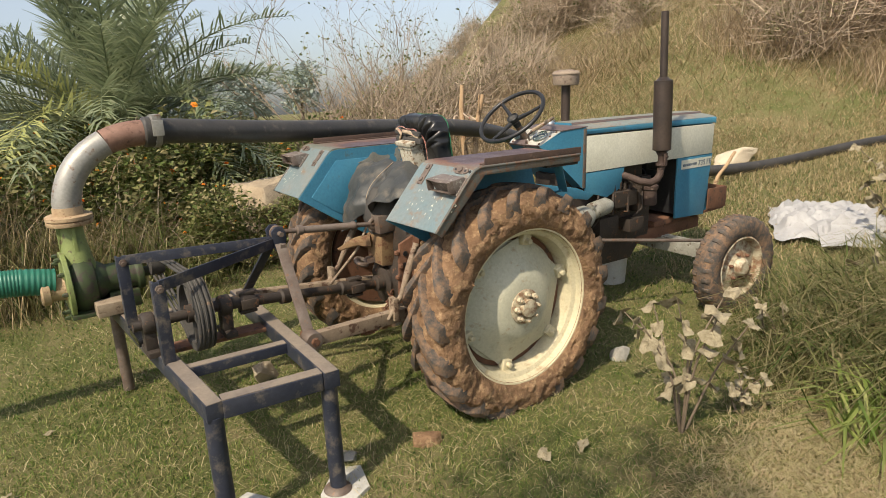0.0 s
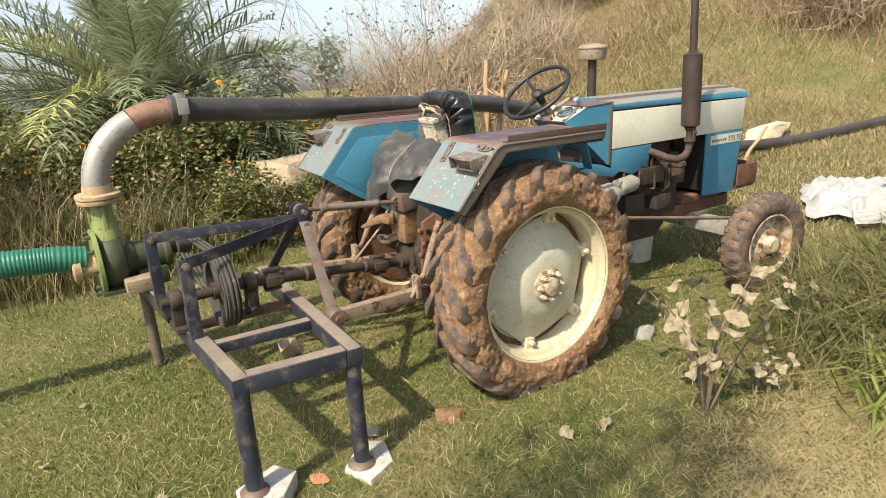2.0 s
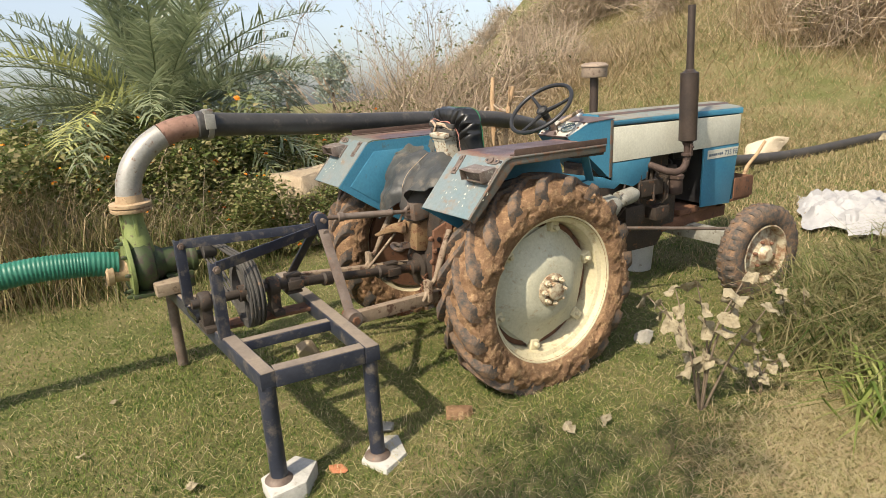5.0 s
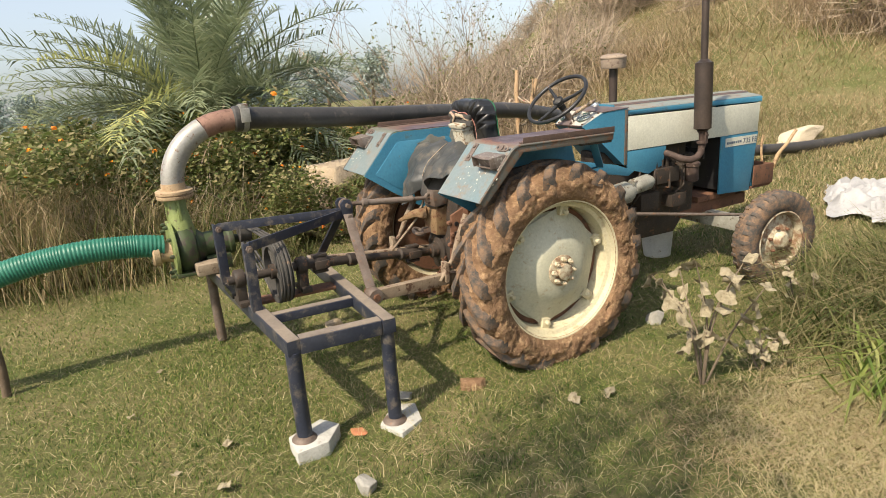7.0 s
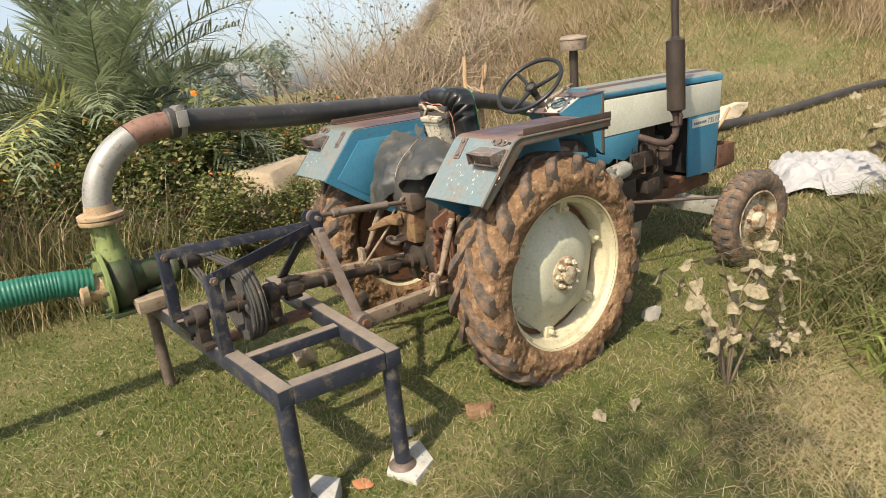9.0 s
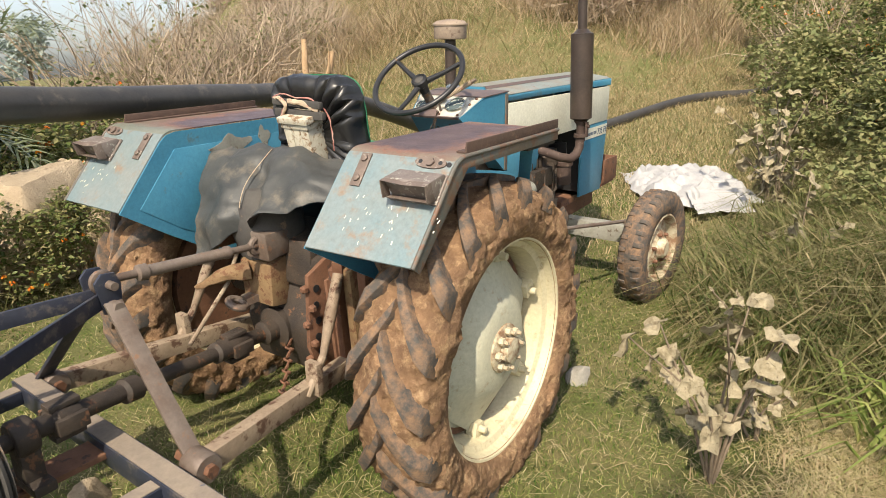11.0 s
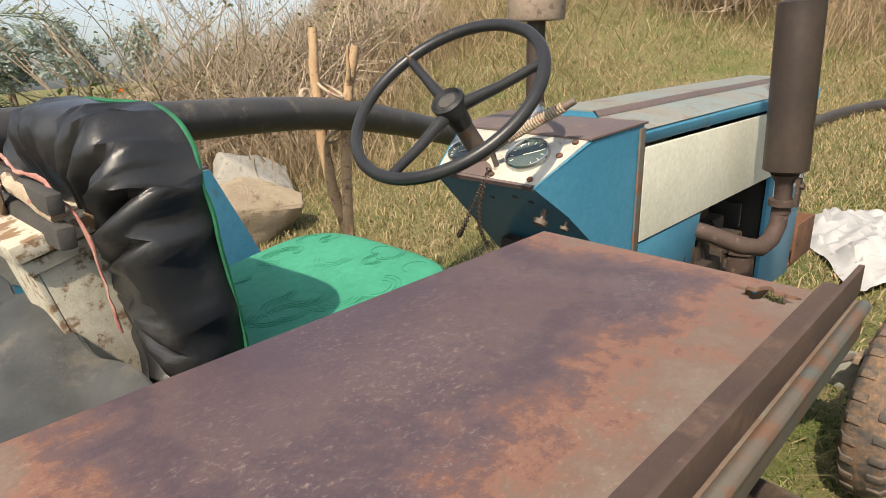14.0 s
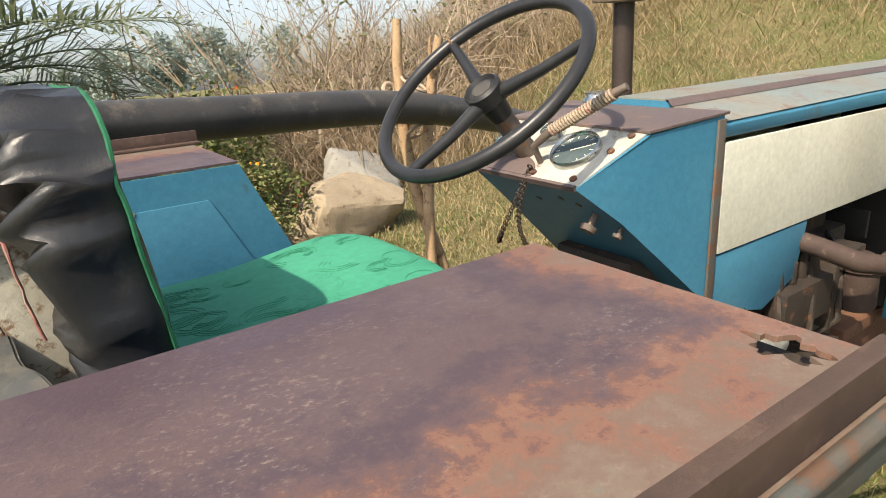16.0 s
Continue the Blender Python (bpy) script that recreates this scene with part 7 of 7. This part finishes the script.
def shrub(seed, flowers=True, leaves=3600, size=0.062, material=None, name="flowering_shrub", label="dense green shrub dotted with orange and yellow flowers", wide=0.85, tall=1.25):
    ob = thing(name, pose(0, 0, -60), label, "shrub", "shrubs")
    p, r = shrub_points(leaves, wide, tall, seed)
    part("foliage", leaf_cloud("foliage", p, size, material or M_SHRUB), None, ob)
    for i in range(9):
        e = p[r.integers(0, len(p))]
        part("stem", Shape().tube(catmull([(e[0] * 0.1, e[1] * 0.1, -0.05), (e[0] * 0.5, e[1] * 0.45, e[2] * 0.55), tuple(e * 1.04)], 3), [0.011, 0.010, 0.009, 0.008, 0.007, 0.005, 0.003], 5), M_TWIG, ob)
    if flowers:
        vs, ts = [], []
        top = p[(p[:, 2] > tall * 0.12)]
        cs = top[r.integers(0, len(top), 24)] * (1.04, 1.04, 1.03)
        for c in cs:
            rad = r.uniform(0.014, 0.026)
            for i in range(9):
                a = r.normal(size=3)
                a[2] = abs(a[2])
                a /= np.linalg.norm(a)
                o, t1 = c + a * rad, np.cross(a, (0.3, 0.5, 0.1))
                t1 /= np.linalg.norm(t1)
                t2 = np.cross(a, t1)
                k = len(vs)
                vs += [o + t1 * rad * 0.6, o + t2 * rad * 0.6, o - t1 * rad * 0.6, o - t2 * rad * 0.6]
                ts += [(k, k + 1, k + 2), (k, k + 2, k + 3)]
        tagged(part("blossom", quick_mesh("blossom", vs, ts, M_FLOWER), None, ob, "orange and yellow flower heads"), kind="stuff")
    return ob


kinds = [shrub(11), shrub(12), shrub(13, leaves=3000)]
places = [(-2.9, 9.6, 1.1), (-2.0, 9.0, 1.0), (-1.2, 8.4, 1.0), (-0.5, 7.8, 1.0), (0.25, 7.4, 1.0), (0.95, 7.15, 1.0), (1.65, 7.05, 0.95), (2.15, 7.2, 0.6), (-1.5, 9.8, 1.1), (-0.4, 9.0, 1.1), (0.5, 8.4, 1.15), (1.3, 8.1, 1.1), (2.1, 8.1, 1.1), (2.9, 8.3, 1.0), (3.7, 8.3, 0.95), (-3.8, 10.5, 1.1), (4.2, 7.9, 0.6), (2.50, 6.62, 0.72), (1.95, 6.55, 0.55), (2.95, 6.42, 0.62), (3.9, 7.1, 0.45), (4.6, 9.2, 0.8), (12.8, 2.6, 1.0), (14.2, 3.0, 1.1), (11.4, 1.2, 1.2), (15.4, 3.4, 1.2), (8.7, 0.9, 0.9), (10.2, 1.9, 1.0), (9.4, 1.3, 0.95), (7.9, 1.2, 0.75)]
for i, (x, y, k) in enumerate(places):
    src = kinds[i % 3]
    k *= 1.15 if i < 17 else 1.0
    m = put_at(x, y, -0.03, 77 * i)
    if i < 3:
        src.scale = (k, k, k)
        src.matrix_world = m @ Matrix.Diagonal((k, k, k, 1))
    else:
        c = copy_thing(src, m)
        c.scale = (k, k, k)
pale = shrub(21, flowers=False, leaves=2600, size=0.075, material=M_SHRUB_PALE, name="dusty_shrub", label="dusty grey-green shrub among dry grass", wide=0.9, tall=1.3)
for i, (x, y, k) in enumerate([(4.9, 11.0, 1.1), (3.9, 11.4, 1.1), (2.9, 11.6, 1.2), (6.0, 12.4, 0.8), (1.4, 13.0, 1.2), (-0.6, 13.5, 1.2), (-2.6, 13.5, 1.2), (-4.8, 13.0, 1.3), (2.2, 15.5, 1.2), (9.0, 12.4, 0.7), (7.4, 1.6, 0.75), (8.2, 1.95, 0.85), (6.5, 1.2, 0.75), (9.0, 2.1, 0.9), (9.9, 1.9, 1.0), (11.7, 2.4, 1.0), (8.3, 1.0, 1.0), (10.1, 1.0, 1.2), (13.2, 1.3, 1.3)]):
    m = put_at(x, y, -0.03, 51 * i)
    if i == 0:
        pale.scale = (k, k, k)
        pale.matrix_world = m @ Matrix.Diagonal((k, k, k, 1))
    else:
        copy_thing(pale, m).scale = (k, k, k)


def palm():
    ob = thing("date_palm", put_at(1.95, 9.5), "young date palm with arching grey-green fronds behind the shrubs", "palm tree")
    zc = 1.1
    s = Shape().tube([(0, 0, -0.1), (0.02, 0, 0.4), (0, 0.02, zc), (0, 0, zc + 0.25)], [0.22, 0.2, 0.2, 0.08], 18).rough(0.04, 0.08, 1)
    part("trunk", s, M_BARK, ob, "short rough trunk")
    r = random.Random(4)
    for f in range(88):
        az = 2.4 * f + r.uniform(-0.2, 0.2)
        el = radians(r.uniform(14, 46) if f % 2 else r.uniform(42, 82))
        ln = r.uniform(2.7, 3.5) * (1.0 - 0.14 * math.sin(el))
        droop = r.uniform(0.4, 0.78) * math.cos(el) + 0.15
        pts, n = [], 16
        h = Vector((math.cos(az), math.sin(az), 0))
        p, e = Vector((0, 0, zc + r.uniform(0, 0.2))), el
        for i in range(n + 1):
            pts.append(p.copy())
            p = p + (h * math.cos(e) + Vector((0, 0, math.sin(e)))) * ln / n
            e -= droop * 2.0 / n
        old = f in (5, 19, 33, 41)
        fr = part("frond", Shape().tube(pts, [0.018 * (1 - 0.85 * i / n) for i in range(n + 1)], 5), M_PALM_DRY if old else M_PALM, ob, "yellowing frond" if old else "")
        vs, ts = [], []
        m = 54
        for i in range(m):
            t = 0.12 + 0.88 * i / (m - 1)
            k = min(int(t * n), n - 1)
            q = pts[k].lerp(pts[k + 1], t * n - k)
            d = (pts[k + 1] - pts[k]).normalized()
            sd = d.cross(Vector((0, 0, 1))).normalized()
            up = sd.cross(d)
            for hand in (-1, 1):
                l = (0.44 * math.sin(math.pi * (0.12 + 0.80 * t)) + 0.06) * r.uniform(0.85, 1.1)
                w = d * r.uniform(0.45, 0.95) + sd * hand * (0.66 + r.uniform(-0.25, 0.2)) + up * r.uniform(-0.15, 0.75)
                w.normalize()
                c = w.cross(up).normalized() * 0.0125
                b = len(vs)
                vs += [q - c * 0.6, q + c * 0.6, q + w * l * 0.45 + c, q + w * l * 0.45 - c, q + w * l - Vector((0, 0, 0.03 + 0.06 * r.random()))]
                ts += [(b, b + 1, b + 2), (b, b + 2, b + 3), (b + 3, b + 2, b + 4)]
        tagged(part("leaf_blade", quick_mesh("leaf_blade", [tuple(v) for v in vs], ts, M_PALM_DRY if old else M_PALM), None, fr), kind="stuff")


palm()


def twiggy(seed, x, y, big):
    """A nearly bare branching shrub."""
    ob = thing("bare_shrub", put_at(x, y), "tall thin bare shrub with a few small leaves", "shrub", "bare shrubs")
    r = random.Random(seed)
    ends = []

    def grow(p, d, ln, rad, depth, parent):
        pts = [p]
        for i in range(5):
            d = (d + Vector((r.uniform(-0.22, 0.22), r.uniform(-0.22, 0.22), r.uniform(-0.12, 0.14)))).normalized()
            pts.append(pts[-1] + d * ln / 5)
        shape.tube(pts, [rad * (1 - 0.5 * i / 5) for i in range(6)], 5)
        ends.append(pts[-1])
        ends.append(pts[3])
        if depth:
            for k in range(3):
                q = pts[r.randint(2, 5)]
                e = (d + Vector((r.uniform(-0.9, 0.9), r.uniform(-0.9, 0.9), r.uniform(-0.3, 0.5)))).normalized()
                grow(q, e, ln * r.uniform(0.5, 0.75), rad * 0.55, depth - 1, parent)

    for i in range(8):
        shape = Shape()
        a = r.uniform(0, 6.28)
        grow(Vector((0.2 * math.cos(a), 0.2 * math.sin(a), -0.05)), Vector((0.45 * math.cos(a), 0.45 * math.sin(a), 1)).normalized(), r.uniform(1.2, 1.7) * big, 0.013, 3, ob)
        part("branch", shape, M_TWIG, ob)
    c = np.array([tuple(e) for e in ends if r.random() < 0.45])
    part("leaves", leaf_cloud("leaves", c, 0.07, M_SHRUB_PALE), None, ob, "few small green leaves")


for k, (x, y) in enumerate(((5.7, 10.4), (7.3, 12.2), (8.8, 13.6))):
    twiggy(8 + k, x, y, (1.55, 1.3, 1.2)[k])


def brown_shrub(seed):
    """A dry thorny shrub: a tangle of thin brown twigs with few leaves."""
    ob = thing("dry_thorn_shrub", pose(0, 0, -70), "dry brown thorny shrub, a tangle of thin twigs", "shrub", "dry shrubs")
    r = np.random.default_rng(seed)
    vs, ts = [], []
    for i in range(520):
        a, el, ln = r.uniform(0, 6.28), r.uniform(-0.1, 1.35), r.uniform(0.35, 1.0)
        h = np.array([math.cos(a) * math.cos(el), math.sin(a) * math.cos(el), math.sin(el)])
        p = np.array([r.normal(0, 0.34), r.normal(0, 0.34), r.uniform(0, 0.75)])
        side = np.cross(h, r.normal(size=3))
        side /= np.linalg.norm(side)
        bend = r.normal(0, 0.30, 3)
        q = [p + h * ln * t + bend * t * t * ln for t in (0, 0.35, 0.7, 1)]
        k = len(vs)
        for j, w in enumerate((0.009, 0.007, 0.005, 0.002)):
            vs += [q[j] - side * w, q[j] + side * w]
        for j in range(3):
            ts += [(k + 2 * j, k + 2 * j + 1, k + 2 * j + 3), (k + 2 * j, k + 2 * j + 3, k + 2 * j + 2)]
    tagged(part("twig_tangle", quick_mesh("twig_tangle", vs, ts, M_DRY_TWIG), None, ob), kind="stuff")
    p, _ = shrub_points(900, 0.8, 1.2, seed)
    part("foliage", leaf_cloud("foliage", p, 0.06, M_DRY_LEAF), None, ob, "sparse brown and olive leaves")
    return ob


M_DRY_TWIG = plant_mat("dry_twigs", [(0.32, 0.25, 0.18), (0.43, 0.34, 0.245), (0.24, 0.185, 0.14), (0.52, 0.43, 0.31)], light=0.2)
M_DRY_LEAF = plant_mat("dry_shrub_leaves", [(0.26, 0.20, 0.115), (0.17, 0.17, 0.07), (0.33, 0.26, 0.155), (0.12, 0.14, 0.05), (0.19, 0.18, 0.08)])
browns = [brown_shrub(31), brown_shrub(32)]
for i, (x, y, k) in enumerate([(6.6, 10.0, 1.3), (7.4, 10.4, 1.5), (8.4, 11.2, 1.6), (9.6, 12.0, 1.7), (10.8, 12.2, 1.6), (12.0, 13.0, 1.8), (7.0, 11.8, 1.7), (5.6, 11.4, 1.3), (9.0, 13.8, 1.8), (8.0, 13.0, 1.8), (9.8, 15.6, 1.9), (10.6, 14.0, 1.7), (13.5, 14.0, 1.6), (11.2, 15.0, 1.6), (17.4, 6.6, 1.2), (18.8, 8.6, 1.5), (17.2, 13.2, 1.7), (6.2, 13.6, 1.2), (20.5, 10.0, 1.8), (14.2, 17.5, 1.8), (4.6, 12.6, 1.0), (13.2, 17.0, 1.7), (15.4, 16.4, 1.7), (17.4, 18.6, 1.9), (20.4, 21.0, 2.4), (21.6, 20.0, 2.2), (19.6, 22.4, 2.4), (23.4, 23.5, 2.2), (9.4, 1.4, 0.9), (12.0, 2.2, 1.3), (13.6, 2.6, 1.4), (-1.0, 7.5, 0.95), (0.8, 6.95, 0.75), (-2.1, 8.3, 1.1), (2.9, 7.3, 0.7), (-0.2, 8.6, 1.3), (23.0, 36.2, 1.5), (24.3, 37.2, 2.0), (26.1, 38.8, 1.2), (27.0, 39.1, 1.8), (30.5, 42.9, 1.5), (31.0, 42.5, 2.0), (32.0, 42.6, 1.2), (32.7, 42.4, 1.8), (33.3, 42.0, 1.5), (39.3, 48.4, 2.0), (41.7, 47.5, 1.5), (42.5, 47.3, 2.0), (42.1, 45.7, 1.2), (43.1, 45.6, 1.8), (22.0, 19.1, 2.6), (23.6, 20.4, 2.8), (22.9, 23.0, 2.6), (24.8, 21.6, 2.6), (14.9, 7.2, 1.7), (15.8, 7.5, 2.0), (16.6, 6.6, 2.2), (17.4, 7.6, 2.2), (16.4, 8.4, 1.8), (0.2, 6.9, 0.85), (1.5, 6.85, 0.85), (-0.7, 7.2, 1.0)]):
    k *= 0.72
    m = put_at(x, y, -0.05, 83 * i)
    if i < 2:
        browns[i].scale = (k, k, k)
        browns[i].matrix_world = m @ Matrix.Diagonal((k, k, k, 1))
    else:
        copy_thing(browns[i % 2], m).scale = (k, k, k)


def far_tree(seed, tall):
    ob = thing("far_tree", pose(0, 0, -80), "distant green tree with haze mixed into its leaf colour", "tree", "far trees")
    r = np.random.default_rng(seed)
    part("trunk", Shape().tube([(0, 0, -0.3), (0.1, 0, tall * 0.4), (0, 0.1, tall * 0.75)], [0.16, 0.12, 0.05], 8), M_BARK, ob)
    lobes = np.column_stack([r.normal(0, tall * 0.17, 16), r.normal(0, tall * 0.17, 16), tall * r.uniform(0.28, 0.9, 16)])
    k = r.integers(0, 16, 1900)
    d = r.normal(size=(1900, 3))
    d /= np.linalg.norm(d, axis=1)[:, None]
    p = lobes[k] + d * (tall * 0.15 * r.uniform(0.3, 1.05, 1900) ** 0.5)[:, None]
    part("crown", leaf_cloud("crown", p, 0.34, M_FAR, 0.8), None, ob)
    return ob


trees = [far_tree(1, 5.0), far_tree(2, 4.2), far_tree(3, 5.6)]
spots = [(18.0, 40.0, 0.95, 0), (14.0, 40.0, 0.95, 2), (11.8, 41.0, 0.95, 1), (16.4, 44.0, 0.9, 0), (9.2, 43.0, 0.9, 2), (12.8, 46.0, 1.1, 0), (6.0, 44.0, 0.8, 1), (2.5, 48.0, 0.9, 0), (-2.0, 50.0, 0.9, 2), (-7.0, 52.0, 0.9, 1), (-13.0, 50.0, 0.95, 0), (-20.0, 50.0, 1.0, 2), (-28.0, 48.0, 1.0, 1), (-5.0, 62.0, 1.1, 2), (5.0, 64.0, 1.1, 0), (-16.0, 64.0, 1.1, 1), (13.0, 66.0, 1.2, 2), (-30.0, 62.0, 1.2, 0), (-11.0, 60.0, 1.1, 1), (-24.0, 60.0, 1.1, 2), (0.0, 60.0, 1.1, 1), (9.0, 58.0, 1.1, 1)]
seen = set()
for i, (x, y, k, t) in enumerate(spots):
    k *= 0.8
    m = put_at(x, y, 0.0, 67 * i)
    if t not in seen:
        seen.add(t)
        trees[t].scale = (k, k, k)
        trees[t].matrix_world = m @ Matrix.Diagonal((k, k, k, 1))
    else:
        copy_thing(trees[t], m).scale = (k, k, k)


def shade_tree():
    """The tree whose broken shade lies on the lawn; it stands behind the camera's way."""
    ob = thing("shade_tree", put_at(-2.9, -1.3), "open-crowned tree whose shade falls on the lawn", "tree")
    part("trunk", Shape().tube(catmull([(0, 0, -0.1), (0.1, 0.1, 1.6), (0.3, 0.4, 3.4), (0.7, 0.9, 4.6)], 5), [0.14 - 0.006 * i for i in range(16)], 10), M_BARK, ob)
    for i, (x, y, z, rad) in enumerate(((-1.75, 0.35, 5.0, 0.50), (-1.95, -0.35, 5.0, 0.50), (-1.35, 0.0, 5.2, 0.40), (-2.3, 0.2, 5.1, 0.40))):
        c = np.array([x + 2.9, y + 1.3, z])
        part("limb", Shape().tube(catmull([(0.3, 0.4, 3.4), tuple(c * 0.5 + np.array([0.15, 0.2, 2.1])), tuple(c)], 4), [0.05 - 0.004 * k for k in range(9)], 7), M_BARK, ob)
        d = rng.normal(size=(190, 3))
        d /= np.linalg.norm(d, axis=1)[:, None]
        p = c + d * (rad * rng.uniform(0, 1.15, 190) ** 0.5)[:, None] * (1.2, 1.0, 0.5)
        part("foliage", leaf_cloud("foliage", p, 0.10, M_SHRUB), None, ob)


shade_tree()


def dead_leaf(seed):
    """A large withered leaf, curled and torn at the edge."""
    r = random.Random(seed)
    s = Shape()
    n, m = 14, 5
    vs = [(0.0, 0.0, 0.0)]
    for j in range(1, m + 1):
        for i in range(n):
            a = 2 * math.pi * i / n
            g = j / m
            rad = 0.080 * g * (1 + 0.18 * math.sin(3 * a + seed) + 0.22 * r.uniform(-1, 1) * (j == m))
            x, y = rad * math.cos(a) * 1.15, rad * math.sin(a)
            z = 1.3 * y * y * (1 if seed % 2 else -1) + 0.022 * g * math.sin(3 * a + 2 * seed) + 1.1 * x * abs(x)
            vs.append((x + 0.06, y, z))
    fs = [(0, 1 + i, 1 + (i + 1) % n) for i in range(n)]
    for j in range(1, m):
        fs += [(1 + (j - 1) * n + i, 1 + j * n + i, 1 + j * n + (i + 1) % n, 1 + (j - 1) * n + (i + 1) % n) for i in range(n)]
    s.add(vs, fs).rough(0.024, 0.045, seed)
    k = len(s.v)
    s.add([(x, y, z - 0.002) for x, y, z in s.v], [tuple(reversed(f)) for f in s.f])
    me = s.mesh("leaf", angle=60)
    me.materials.append(M_DEAD_EACH)
    return me


M_DEAD_EACH = weathered("withered_leaf_skin", (0.33, 0.285, 0.19), (0.22, 0.185, 0.115), (0.10, 0.08, 0.05), scale=22, fine=120, third_at=0.62, rough=0.85, bump=0.5)
M_DEAD_STEM = weathered("withered_stem", (0.19, 0.145, 0.10), (0.13, 0.10, 0.07), None, scale=20, rough=0.9, bump=0.3)
leaf_kinds = [dead_leaf(i) for i in range(5)]


def dead_plant(x, y, tall, stems, each, size, seed, label):
    """A few bare stems, each with large curled leaves hanging from it."""
    ob = thing("withered_plant", put_at(x, y), label, "plant", "withered plants")
    r = random.Random(seed)
    for b in range(stems):
        a = 6.28 * (b + r.uniform(-0.3, 0.3)) / stems
        reach = r.uniform(0.12, 0.40) * tall
        top = tall * r.uniform(0.45, 0.95)
        kink = Vector((r.uniform(-0.06, 0.06), r.uniform(-0.06, 0.06), 0))
        pts = catmull([(0, 0, -0.04), (reach * 0.3 * math.cos(a) + kink.x, reach * 0.3 * math.sin(a) + kink.y, top * 0.55), (reach * math.cos(a), reach * math.sin(a), top)], 6)
        part("stem", Shape().tube(pts, [0.008 * (1 - 0.6 * i / 12) for i in range(13)], 6), M_DEAD_STEM, ob)
        for k in range(each):
            p = pts[12 - (12 * k) // (each + 1)] if k else pts[12]
            sc = r.uniform(0.5, 1.0) * size
            part("leaf", leaf_kinds[r.randint(0, 4)], None, ob, at=pose(p.x, p.y, p.z, r.uniform(-50, 50), r.uniform(0, 75), math.degrees(a) + r.uniform(-110, 110)) @ Matrix.Scale(sc, 4))


dead_plant(3.09, 2.0, 0.86, 7, 4, 0.78, 1, "withered plant with large curled tan leaves in the grass")
dead_plant(3.50, 1.90, 0.36, 4, 3, 0.45, 2, "low withered plant with curled brown leaves")
dead_plant(4.25, 2.12, 0.5, 4, 3, 0.5, 6, "withered plant with pale leaves beside the bank")
dead_plant(6.62, 2.28, 1.05, 6, 5, 0.8, 3, "tall withered plant with pale curled leaves on the bank")
dead_plant(7.15, 2.40, 1.25, 6, 5, 0.8, 4, "withered plant with drooping pale leaves on the bank")
dead_plant(5.60, 1.95, 0.85, 6, 4, 0.8, 5, "withered plant with curled leaves among long grass")
r = random.Random(12)
for i, (x, y) in enumerate([(0.35, 2.9), (0.50, 2.65), (0.62, 3.05), (2.35, 2.25), (2.55, 2.2), (0.2, 3.6), (3.9, 2.35), (4.3, 2.4), (0.4, 4.1)]):
    ob = new("fallen_leaf", leaf_kinds[i % 5])
    ob.matrix_world = put_at(x, y, 0.035, r.uniform(0, 360), r.uniform(-25, 25), r.uniform(-25, 25)) @ Matrix.Scale(r.uniform(0.25, 0.42), 4)
    tagged(ob, "curled dry brown leaf lying on the grass", "leaf", "fallen leaves")
